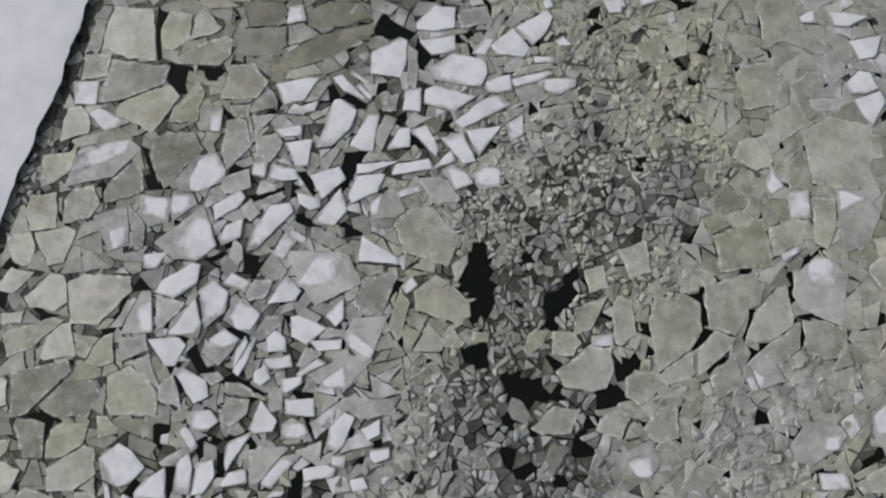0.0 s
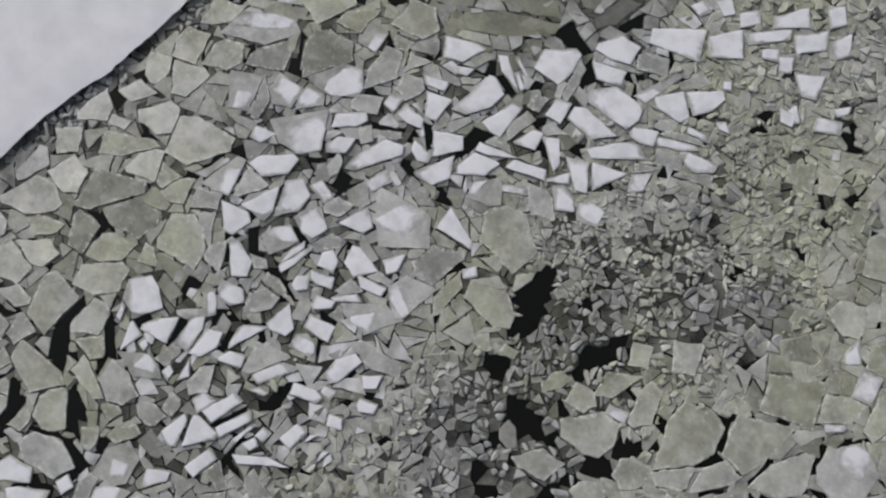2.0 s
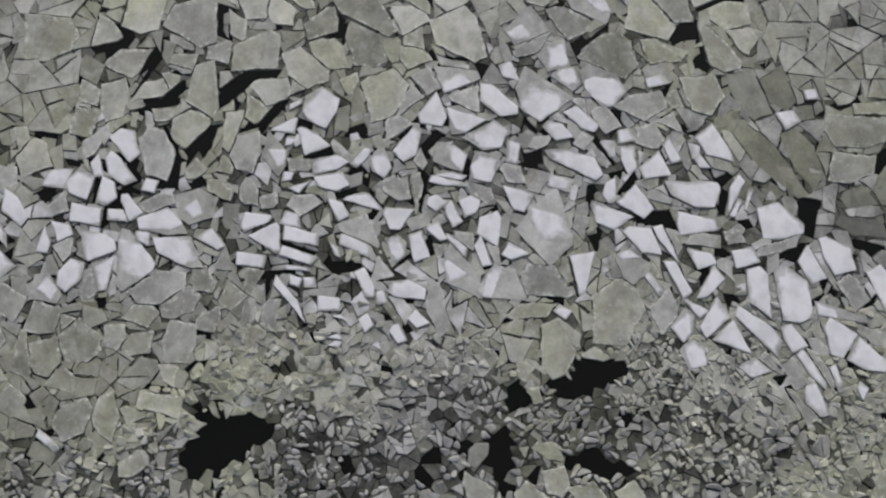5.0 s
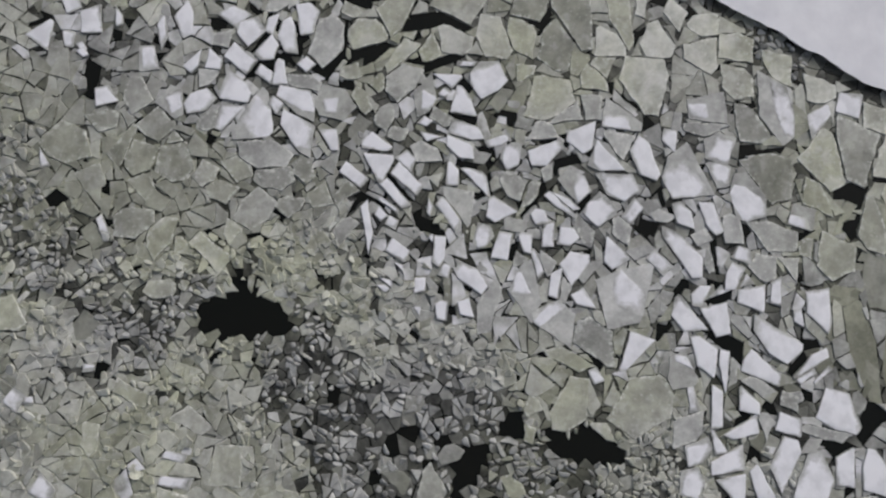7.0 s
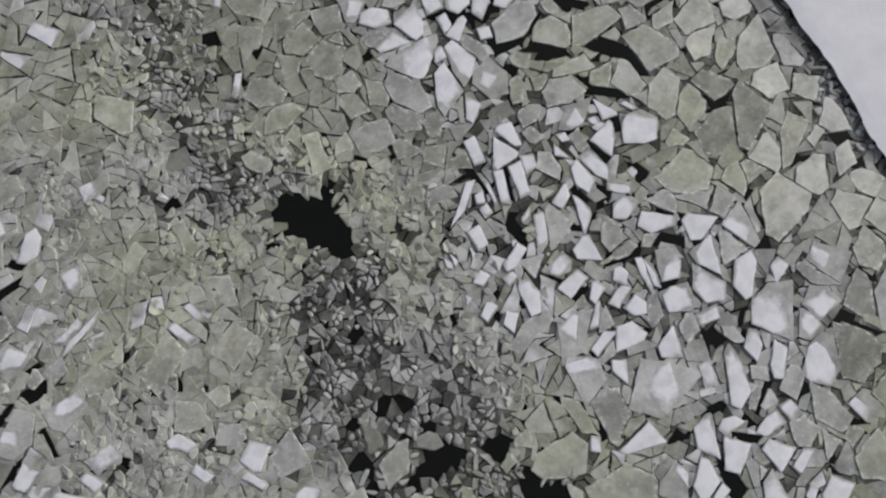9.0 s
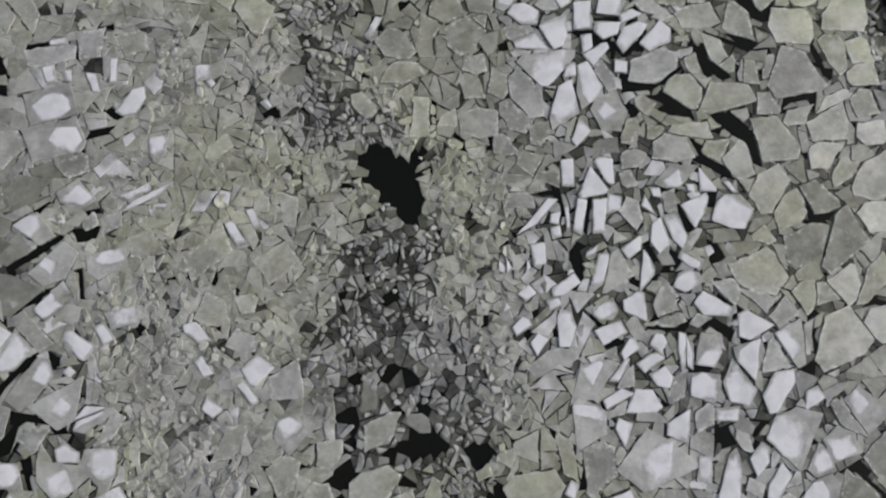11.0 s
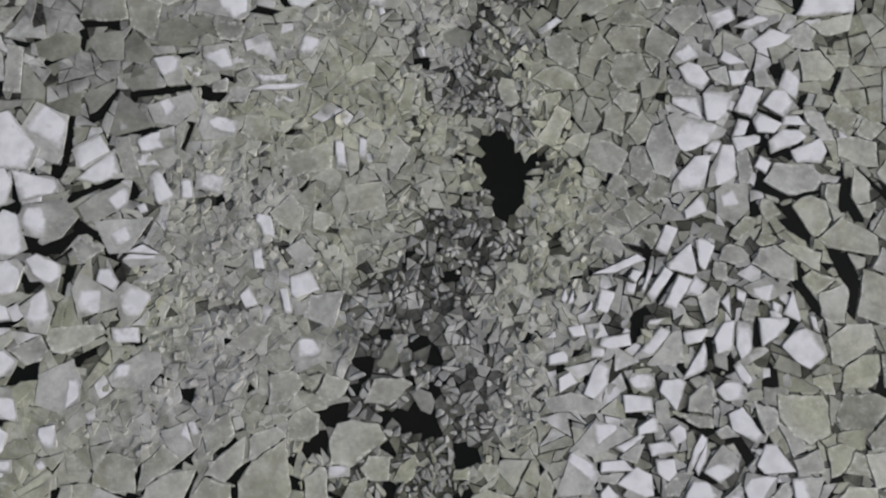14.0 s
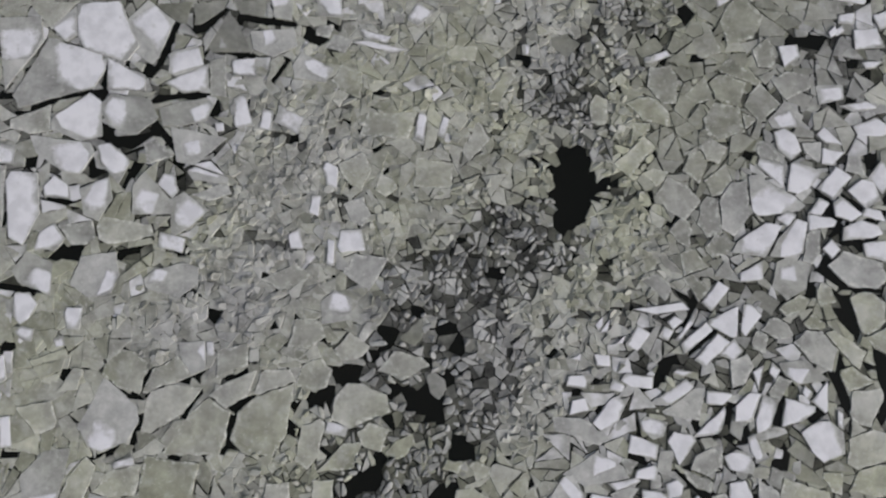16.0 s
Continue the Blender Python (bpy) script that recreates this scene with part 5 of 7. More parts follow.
snow_floe(-5.71, 2.86, 0.85, 0.87, 292, 0.41, -0.40, 0.9)
snow_floe(-7.44, 2.09, 1.24, 1.53, 67, -0.40, 0.07, 1.0, cuts=((2, 0.26, 0.26),))
snow_floe(-6.15, 1.22, 0.61, 1.39, 292, 0.19, 0.35, 0.9)
snow_floe(-4.44, 1.24, 1.69, 0.50, 145, -0.44, -0.21, 0.9, cuts=((2, 0.14, 0.11),), slab_outline=tapered(-4.33, 1.91, 1.60, 1.97, 338, -0.41, 0.12))
snow_floe(-5.74, -0.59, 0.93, 0.56, 18, -0.61, 0.06, 0.9, slab_outline=tapered(-5.54, -0.04, 2.50, 1.72, 37, 0.23, -0.82, ((3, 0.23, 0.44),)))
snow_floe(-8.39, 4.09, 1.20, 1.25, 161, -0.51, 0.22, 1.0, cuts=((2, 0.04, 0.14),))
snow_floe(-10.71, 2.75, 1.52, 1.29, 134, 0.22, -0.34, 0.9, cuts=((3, 0.48, 0.44),), slab_outline=tapered(-10.74, 2.84, 1.60, 1.38, 140, -0.27, -0.08, ((1, 0.22, 0.25), (2, 0.2, 0.19))))
snow_floe(-8.84, 1.49, 1.11, 1.01, 339, 0.37, -0.48, 0.9, cuts=((3, 0.48, 0.53),))
snow_floe(-11.78, 1.54, 1.11, 0.76, 171, -0.33, 1.26, 0.8, cuts=((2, 0.46, 0.46),), slab_outline=tapered(-11.85, 1.26, 1.89, 1.32, 43, 0.14, -0.18, ((1, 0.44, 0.12), (3, 0.45, 0.41))))
snow_floe(-10.51, 0.62, 1.13, 0.68, 82, -0.53, -2.65, 0.9, cuts=((1, 0.45, 0.36),))
snow_floe(-9.66, -0.39, 0.78, 0.92, 130, -0.28, 0.11, 0.9, cuts=((2, 0.36, 0.51),))
snow_floe(-8.68, 0.40, 0.66, 1.25, 112, -0.08, 0.22, 0.9, cuts=((3, 0.27, 0.23),))
snow_floe(-8.00, -0.74, 1.11, 0.62, 203, -0.38, 0.41, 0.9, cuts=((2, 0.43, 0.24),))
snow_floe(-7.54, -1.96, 1.54, 0.84, 359, -0.11, -0.06, 1.0)
snow_floe(-9.35, -2.70, 1.21, 1.26, 157, -0.52, -0.03, 1.0, cuts=((2, 0.15, 0.32),))
snow_floe(-12.41, -2.51, 0.98, 1.36, 110, 0.25, 0.29, 0.8, cuts=((0, 0.46, 0.44), (3, 0.21, 0.09)))
snow_floe(-7.74, -3.19, 1.14, 0.94, 43, -0.55, -1.17, 0.8, cuts=((1, 0.54, 0.53),), slab_outline=tapered(-7.73, -3.11, 1.01, 0.96, 346, 0.25, -0.26, ((3, 0.29, 0.58),)))
snow_floe(-5.46, -3.19, 2.00, 1.00, 55, 0.42, -0.14, 1.0, cuts=((0, 0.16, 0.19), (3, 0.49, 0.43)))
snow_floe(-3.71, -3.16, 0.72, 0.90, 287, 0.23, -0.18, 1.0)
snow_floe(-3.25, -4.46, 1.06, 0.61, 15, 0.18, 0.22, 0.9, cuts=((0, 0.53, 0.28),))
snow_floe(-5.42, -4.76, 0.62, 0.43, 352, -0.24, 0.08, 0.8)
snow_floe(-6.42, -5.27, 0.67, 1.56, 86, -0.08, -0.21, 0.9, cuts=((1, 0.37, 0.35),))
snow_floe(-4.38, -5.87, 0.61, 0.76, 293, -0.07, 0.19, 0.9)
snow_floe(-10.88, -4.10, 0.69, 1.33, 161, 0.48, 0.34, 0.8, cuts=((0, 0.33, 0.04),))
snow_floe(-16.67, -4.95, 1.88, 1.35, 129, 0.27, -0.13, 1.0, cuts=((3, 0.18, 0.39),), slab_outline=tapered(-16.88, -4.88, 1.82, 1.95, 118, 0.23, -0.17, ((1, 0.4, 0.17), (3, 0.43, 0.36))))
snow_floe(-15.15, -6.00, 1.65, 1.06, 16, -0.41, 0.19, 1.0, cuts=((3, 0.37, 0.55),))
snow_floe(-12.31, -5.51, 1.53, 1.07, 91, 0.21, -0.27, 0.9, cuts=((0, 0.47, 0.45),))
snow_floe(-10.79, -5.50, 0.75, 1.04, 75, 0.29, -0.53, 0.9, cuts=((3, 0.28, 0.14),))
snow_floe(-8.61, -5.26, 0.62, 1.35, 342, -0.04, 0.55, 0.8)
snow_floe(20.28, 5.26, 1.45, 1.25, 100, -0.19, 0.22, 0.6, cuts=((2, 0.4, 0.51),), slab_outline=tapered(20.27, 4.17, 2.83, 3.25, 161, -0.12, -0.15, ((1, 0.34, 0.34), (2, 0.31, 0.28))))
snow_floe(22.30, 9.24, 1.21, 0.57, 360, 1.00, -0.19, 0.8, slab_outline=tapered(22.72, 8.10, 2.82, 2.36, 105, 0.34, -0.13, ((0, 0.47, 0.42), (3, 0.51, 0.08))))
snow_floe(18.12, 10.02, 0.90, 0.80, 55, -0.47, 0.58, 0.6)
snow_floe(22.95, 19.66, 0.94, 1.28, 230, 0.49, -0.63, 0.9)
snow_floe(24.01, 17.98, 1.19, 1.33, 268, 0.36, -0.24, 0.9)
snow_floe(23.50, 15.89, 1.55, 1.21, 32, -0.23, 0.17, 0.9, cuts=((0, 0.29, 0.45), (2, 0.36, 0.35)))
snow_floe(24.04, 14.59, 1.59, 1.22, 41, 0.46, 0.26, 1.0, cuts=((0, 0.35, 0.12),))
snow_floe(20.90, 19.79, 0.84, 0.53, 12, -0.39, -0.09, 0.7)
snow_floe(10.18, -4.96, 0.96, 0.88, 117, -0.40, 0.64, 0.7, cuts=((2, 0.52, 0.39),), slab_outline=tapered(10.39, -4.79, 1.73, 1.71, 186, 0.31, -0.23, ((3, 0.48, 0.46),)))
snow_floe(22.86, -2.74, 0.63, 0.90, 22, -0.30, 0.44, 0.8, slab_outline=tapered(23.76, -2.84, 2.34, 2.72, 120, 0.03, 0.11, ((1, 0.32, 0.29), (2, 0.24, 0.43))))
snow_floe(20.32, -3.74, 0.71, 0.59, 14, -0.28, 0.40, 0.6, slab_outline=tapered(19.29, -3.86, 2.67, 1.66, 45, -0.23, -0.89, ((1, 0.22, 0.29), (3, 0.43, 0.48))))
snow_floe(9.77, 20.52, 0.81, 0.93, 279, 0.24, 0.14, 0.9)
snow_floe(16.32, -0.75, 0.78, 0.42, 291, 0.10, 0.01, 0.4)
snow_floe(-17.36, -6.24, 0.31, 0.67, 348, 0.06, -0.51, 0.5)
snow_floe(-17.87, -15.82, 1.92, 1.13, 11, 0.35, -0.19, 1.0, cuts=((3, 0.33, 0.49),))
snow_floe(-16.48, -16.56, 1.16, 1.96, 142, -0.49, 0.27, 0.9, cuts=((1, 0.43, 0.6), (2, 0.18, 0.44)))
snow_floe(-15.17, -15.21, 0.71, 0.70, 330, 0.04, -0.02, 0.9)
snow_floe(-16.42, -18.89, 1.45, 1.35, 135, 0.27, -0.14, 1.0, cuts=((3, 0.4, 0.4),), slab_outline=tapered(-16.45, -18.81, 1.36, 1.29, 315, -0.17, 0.04))
snow_floe(-15.48, -17.51, 1.44, 0.96, 165, 0.32, 0.44, 1.0, cuts=((0, 0.5, 0.4),), slab_outline=tapered(-15.43, -17.55, 1.66, 0.84, 168, 0.36, 0.56, ((0, 0.67, 0.44),)))
snow_floe(-14.26, -16.61, 0.96, 1.26, 139, -0.37, 0.46, 1.0, cuts=((2, 0.26, 0.34),))
snow_floe(-13.06, -15.24, 1.72, 1.00, 57, 0.60, 1.20, 1.0, cuts=((0, 0.39, 0.42),), slab_outline=tapered(-12.84, -15.15, 2.49, 1.42, 84, -0.21, -0.80, ((1, 0.21, 0.66), (3, 0.2, 0.53))))
snow_floe(-14.60, -18.98, 1.69, 1.01, 63, 0.03, -0.11, 1.0)
snow_floe(-14.07, -17.36, 0.69, 0.96, 356, -0.15, 0.32, 0.8)
snow_floe(-12.75, -18.64, 1.75, 1.33, 77, 0.39, -0.18, 1.0, cuts=((0, 0.23, 0.07), (2, 0.27, 0.28)))
snow_floe(-11.31, -16.89, 1.35, 2.03, 148, -0.27, 0.06, 1.0, cuts=((1, 0.41, 0.45),), slab_outline=tapered(-11.09, -17.31, 2.66, 1.72, 140, -0.72, 0.48, ((1, 0.16, 0.23), (2, 0.19, 0.1))))
snow_floe(-11.26, -14.69, 1.78, 1.58, 209, -0.39, 0.61, 1.0, cuts=((1, 0.38, 0.49), (2, 0.35, 0.46)), slab_outline=tapered(-11.19, -14.68, 2.49, 1.30, 59, -0.43, -0.76, ((1, 0.32, 0.2),)))
snow_floe(-11.11, -12.68, 1.30, 0.71, 33, 0.39, 0.36, 0.9)
snow_floe(-14.09, -20.37, 0.93, 0.91, 78, 0.36, -0.28, 1.0)
snow_floe(-13.69, -21.48, 0.70, 0.86, 27, 0.42, -0.62, 0.9)
snow_floe(-11.63, -20.49, 1.34, 1.57, 89, 0.45, 0.30, 0.9, cuts=((0, 0.33, 0.37), (3, 0.43, 0.39)))
snow_floe(-10.93, -18.76, 1.39, 0.74, 352, 0.49, -0.27, 0.8)
snow_floe(-13.08, -13.21, 0.74, 0.65, 16, 0.17, -0.03, 0.7, slab_outline=tapered(-13.30, -12.95, 1.97, 2.27, 341, 0.16, -0.35, ((1, 0.3, 0.3), (3, 0.47, 0.5))))
snow_floe(-11.50, -10.12, 1.61, 0.78, 83, 0.58, 0.51, 1.0, cuts=((0, 0.42, 0.23),))
snow_floe(-10.20, -9.60, 1.58, 1.07, 14, 0.72, 0.08, 1.0, cuts=((3, 0.19, 0.1),))
snow_floe(-9.95, -7.95, 1.95, 0.74, 61, 0.08, -0.14, 1.0)
snow_floe(-8.98, -8.43, 0.53, 1.82, 314, 0.05, -0.20, 0.9)
snow_floe(-9.48, -10.92, 0.73, 1.58, 335, 0.04, -0.02, 1.0)
snow_floe(-7.73, -8.96, 0.46, 0.60, 338, 0.20, 0.11, 0.8)
snow_floe(-16.29, -6.90, 1.15, 0.67, 301, -0.76, -0.69, 0.9)
snow_floe(-13.43, -5.38, 0.97, 1.56, 27, -0.35, 0.61, 0.8, cuts=((2, 0.42, 0.36),), slab_outline=tapered(-13.55, -5.48, 0.98, 1.67, 17, -0.17, 0.18, ((1, 0.27, 0.28),)))
snow_floe(-12.61, -7.07, 1.06, 0.28, 101, 1.00, -0.58, 0.8)
snow_floe(-9.29, 21.83, 0.57, 0.65, 359, -0.09, 0.12, 0.5)
snow_floe(-8.41, 19.98, 0.89, 0.79, 278, -0.15, -0.18, 0.6)
snow_floe(-12.44, -16.20, 0.73, 0.54, 56, -0.13, -0.12, 0.7)
snow_floe(-6.99, -9.49, 0.88, 1.20, 352, -0.20, 1.64, 1.0)
snow_floe(-13.43, -7.75, 0.53, 0.47, 80, 0.13, 0.32, 0.7)
snow_floe(-15.23, -7.20, 0.51, 0.38, 326, 0.07, -0.21, 0.8)
snow_floe(-10.65, -25.85, 1.05, 0.97, 35, -0.28, 0.15, 0.9)
snow_floe(-11.25, -21.82, 0.93, 0.72, 25, 0.29, -0.39, 0.7, slab_outline=tapered(-11.21, -21.98, 1.52, 1.42, 180, 0.43, 0.48, ((0, 0.29, 0.35),)))
snow_floe(-6.07, -27.82, 0.68, 0.39, 70, 1.00, -0.88, 0.7)
snow_floe(-3.40, -23.70, 0.40, 0.83, 284, 0.27, -0.41, 0.5)
snow_floe(-17.06, -17.79, 0.56, 1.03, 283, 0.26, 0.25, 0.9)
snow_floe(-14.56, -7.92, 0.85, 0.55, 2, 0.23, 0.32, 0.9, slab_outline=tapered(-14.92, -8.16, 1.58, 1.24, 331, 0.07, 0.81))
snow_floe(-13.20, -3.45, 1.12, 0.56, 308, -0.21, -0.03, 0.8)
snow_floe(-7.13, 0.01, 1.28, 0.30, 29, -0.25, -0.60, 0.8)
snow_floe(-10.76, 0.98, 0.70, 0.63, 90, 0.31, -1.84, 0.9)
snow_floe(-3.72, -7.65, 0.40, 0.41, 296, -0.24, -0.78, 0.8)
snow_floe(-4.05, -7.49, 0.55, 0.21, 54, 1.00, 1.19, 0.8)
snow_floe(-4.92, -7.18, 0.22, 0.33, 134, 1.00, -0.20, 0.8)
snow_floe(-5.97, -7.46, 1.18, 0.74, 68, 0.09, -0.15, 0.9)
snow_floe(-2.89, -5.53, 0.57, 0.22, 33, 1.00, 0.41, 0.7)
snow_floe(28.28, -16.47, 2.84, 2.66, 15, 0.31, -0.46, 0.9, cuts=((1, 0.36, 0.67), (3, 0.36, 0.35)), slab_outline=tapered(27.91, -16.42, 3.00, 4.18, 32, -0.18, -0.14, ((2, 0.36, 0.42), (3, 0.29, 0.12))))
snow_floe(25.15, -17.40, 1.61, 1.87, 86, -0.43, 0.63, 0.8, cuts=((2, 0.23, 0.48),), slab_outline=tapered(25.55, -17.12, 3.21, 2.89, 134, -0.41, -0.33, ((1, 0.31, 0.2), (2, 0.41, 0.28))))
snow_floe(28.61, -14.06, 2.03, 2.53, 94, 0.31, 0.12, 0.9, cuts=((0, 0.16, 0.23), (3, 0.49, 0.24)), slab_outline=tapered(29.39, -13.46, 4.47, 3.09, 18, -0.42, 0.56, ((0, 0.39, 0.17), (2, 0.22, 0.17))))
snow_floe(26.13, -14.31, 2.16, 1.05, 150, -0.81, 1.05, 0.9, cuts=((2, 0.48, 0.3),), slab_outline=tapered(25.84, -14.08, 2.28, 1.30, 360, -0.46, -0.33))
snow_floe(22.92, -16.14, 1.81, 1.21, 27, -0.15, -0.09, 0.9, cuts=((1, 0.18, 0.49),), slab_outline=tapered(22.80, -15.80, 2.05, 2.00, 9, 0.46, -0.17, ((0, 0.42, 0.19),)))
snow_floe(22.19, -14.94, 1.15, 1.55, 316, -0.42, 0.22, 0.8)
snow_floe(27.44, -11.54, 2.11, 1.65, 84, -0.63, 0.03, 0.9, cuts=((1, 0.17, 0.25), (2, 0.13, 0.43)), slab_outline=tapered(27.75, -10.95, 2.87, 2.28, 24, 0.71, 0.07, ((0, 0.26, 0.23), (3, 0.44, 0.22))))
snow_floe(25.67, -12.14, 1.21, 1.25, 158, -0.44, -0.11, 0.7, cuts=((2, 0.57, 0.48),), slab_outline=tapered(24.98, -12.15, 2.83, 2.50, 30, -0.48, -0.21, ((1, 0.33, 0.23), (2, 0.26, 0.05))))
snow_floe(20.85, -13.40, 1.20, 0.84, 39, 0.09, -0.08, 0.7, slab_outline=tapered(21.94, -13.08, 2.82, 1.45, 32, 0.08, 0.07, ((0, 0.15, 0.48), (2, 0.19, 0.44))))
snow_floe(27.32, -8.79, 1.65, 1.69, 128, 0.44, 0.19, 0.9, cuts=((0, 0.2, 0.49), (3, 0.47, 0.23)), slab_outline=tapered(27.80, -8.81, 2.28, 2.62, 133, 0.69, 0.69, ((0, 0.23, 0.52), (3, 0.29, 0.12))))
snow_floe(25.02, -9.55, 1.78, 1.02, 141, -0.53, 0.44, 0.9, cuts=((1, 0.43, 0.18), (2, 0.41, 0.29)), slab_outline=tapered(25.22, -9.37, 2.08, 1.54, 113, 0.46, 1.33, ((0, 0.55, 0.58),)))
snow_floe(28.94, -5.47, 2.21, 3.21, 59, -0.41, 0.70, 1.0, cuts=((1, 0.2, 0.1), (2, 0.31, 0.42)))
snow_floe(27.56, -7.04, 1.56, 1.05, 354, -0.36, -0.64, 0.9, cuts=((1, 0.48, 0.69),))
snow_floe(25.19, -7.03, 1.61, 0.95, 91, -0.40, -0.61, 0.8, cuts=((1, 0.46, 0.5),), slab_outline=tapered(25.00, -6.77, 1.79, 2.27, 14, 0.34, -0.25, ((3, 0.56, 0.57),)))
snow_floe(21.48, -8.85, 1.18, 0.75, 132, 0.44, -0.46, 0.7, cuts=((3, 0.46, 0.48),))
snow_floe(22.36, -7.56, 1.01, 0.99, 269, 0.03, 0.05, 0.5, slab_outline=tapered(22.06, -8.36, 2.89, 2.60, 118, -0.19, 0.21, ((0, 0.43, 0.42), (2, 0.31, 0.35))))
snow_floe(19.96, -7.56, 1.32, 1.27, 164, 0.24, 0.03, 0.7, cuts=((0, 0.51, 0.38),), slab_outline=tapered(20.12, -7.64, 1.98, 1.82, 136, -0.47, -0.00, ((2, 0.55, 0.17),)))
snow_floe(20.87, -11.17, 0.68, 0.78, 299, -0.00, -0.01, 0.6, slab_outline=tapered(20.89, -11.21, 1.95, 2.15, 85, 0.53, -0.15))
snow_floe(19.68, -10.18, 0.58, 1.18, 54, -0.11, -0.78, 0.7, slab_outline=tapered(19.41, -10.30, 1.77, 1.58, 67, -0.61, -0.66, ((1, 0.31, 0.35),)))
snow_floe(26.87, -4.15, 1.26, 1.20, 349, -0.50, -0.21, 0.8, cuts=((1, 0.43, 0.53),))
snow_floe(26.60, -1.66, 1.16, 1.24, 262, 0.23, -0.02, 0.8, slab_outline=tapered(27.03, -1.95, 2.09, 2.27, 89, -0.28, 0.12, ((1, 0.37, 0.43),)))
snow_floe(26.97, -0.17, 1.67, 1.12, 94, 0.37, 0.75, 0.9, cuts=((0, 0.59, 0.42), (2, 0.29, 0.35)))
snow_floe(24.05, -0.34, 1.12, 0.82, 111, 0.18, 0.18, 0.9, cuts=((0, 0.18, 0.29),))
snow_floe(26.28, 1.27, 0.59, 0.83, 77, -0.27, -0.30, 0.7, cuts=((1, 0.49, 0.55),))
snow_floe(19.50, -16.67, 1.15, 0.82, 12, 0.17, -0.07, 0.9, slab_outline=tapered(19.49, -16.52, 1.34, 1.01, 20, 0.12, -0.07))
snow_floe(18.85, -14.13, 1.57, 0.74, 112, -0.27, -0.16, 0.8, cuts=((1, 0.27, 0.1),))
snow_floe(17.40, -13.83, 1.02, 0.58, 275, 0.15, 0.16, 0.7)
snow_floe(18.69, -18.79, 0.78, 0.58, 305, 0.15, 0.05, 0.8, slab_outline=tapered(18.30, -18.50, 2.57, 1.58, 30, -0.33, 0.05, ((2, 0.46, 0.4),)))
snow_floe(15.44, -17.68, 0.88, 1.09, 124, 0.34, 0.91, 0.8, cuts=((0, 0.47, 0.48),), slab_outline=tapered(15.74, -17.47, 2.28, 1.33, 178, 0.28, 0.20, ((0, 0.44, 0.23),)))
snow_floe(15.80, -21.58, 1.09, 0.86, 314, -0.38, 0.50, 0.8, slab_outline=tapered(15.86, -21.69, 1.39, 1.65, 11, -0.05, -0.13))
snow_floe(32.57, -14.46, 1.57, 1.87, 101, 0.31, -0.17, 0.6, slab_outline=tapered(32.49, -14.67, 2.74, 2.80, 50, -0.48, 0.44))
snow_floe(30.07, -16.10, 1.10, 1.00, 308, -0.38, -0.32, 0.8)
snow_floe(13.16, -9.91, 0.53, 1.04, 1, 0.11, -0.10, 0.9)
snow_floe(12.81, -11.81, 1.33, 0.71, 112, 0.27, 0.60, 0.9, cuts=((0, 0.31, 0.33),))
snow_floe(10.67, -8.49, 1.21, 1.39, 106, -0.18, -0.06, 1.0, cuts=((1, 0.29, 0.16),))
snow_floe(11.57, -7.56, 1.36, 0.41, 283, 0.09, 0.19, 0.9)
snow_floe(13.64, -7.72, 0.66, 0.88, 35, 0.26, 0.10, 0.8)
snow_floe(8.69, -15.98, 1.43, 0.48, 275, 0.17, 0.26, 0.7)
snow_floe(7.44, -16.16, 1.03, 0.37, 273, 0.08, 0.14, 0.6)
snow_floe(12.84, -20.49, 0.42, 1.52, 83, 0.12, -0.13, 0.5)
snow_floe(12.34, -19.94, 2.22, 0.32, 0, 0.20, 2.37, 0.7)
snow_floe(29.16, -21.30, 1.82, 1.31, 98, 0.00, 0.09, 0.8, cuts=((1, 0.15, 0.25), (3, 0.23, 0.5)))
snow_floe(18.72, -21.38, 1.00, 1.13, 94, 0.50, -0.28, 0.9, cuts=((3, 0.55, 0.61),), slab_outline=tapered(18.59, -20.90, 1.83, 1.23, 291, -0.18, 0.29))
snow_floe(16.62, -0.60, 0.63, 0.47, 82, -0.08, 0.52, 0.5, slab_outline=tapered(16.76, 0.09, 1.62, 1.93, 30, -0.34, 0.01, ((2, 0.6, 0.33),)))
snow_floe(-13.43, -23.93, 1.27, 0.84, 24, -0.13, 0.07, 0.8)
snow_floe(-15.12, -23.85, 0.70, 0.87, 339, -0.02, 1.08, 0.8)
snow_floe(-19.63, -24.93, 1.65, 2.81, 70, -0.13, -0.52, 1.0, cuts=((1, 0.17, 0.34), (3, 0.43, 0.28)))
snow_floe(-16.00, -22.56, 2.04, 1.03, 185, 0.52, 1.55, 1.0, cuts=((0, 0.52, 0.56),))
snow_floe(-17.11, -20.01, 1.11, 0.85, 70, -0.12, 0.43, 0.8)
snow_floe(-11.03, -8.10, 0.66, 0.82, 332, -0.18, 0.10, 0.8)
snow_floe(15.16, -27.16, 1.38, 1.54, 124, -0.40, 0.29, 0.9, cuts=((1, 0.39, 0.32), (2, 0.35, 0.48)), slab_outline=tapered(15.23, -27.35, 1.97, 2.76, 82, 0.00, 0.06))
snow_floe(15.13, -25.07, 1.46, 1.09, 146, -0.26, 0.46, 0.9, cuts=((0, 0.27, 0.42), (2, 0.51, 0.47)), slab_outline=tapered(15.78, -25.27, 3.20, 2.04, 168, -0.02, -0.17, ((1, 0.16, 0.24),)))
snow_floe(10.91, -25.47, 1.62, 1.22, 48, -0.54, -0.60, 1.0, cuts=((1, 0.25, 0.34), (2, 0.3, 0.5)))
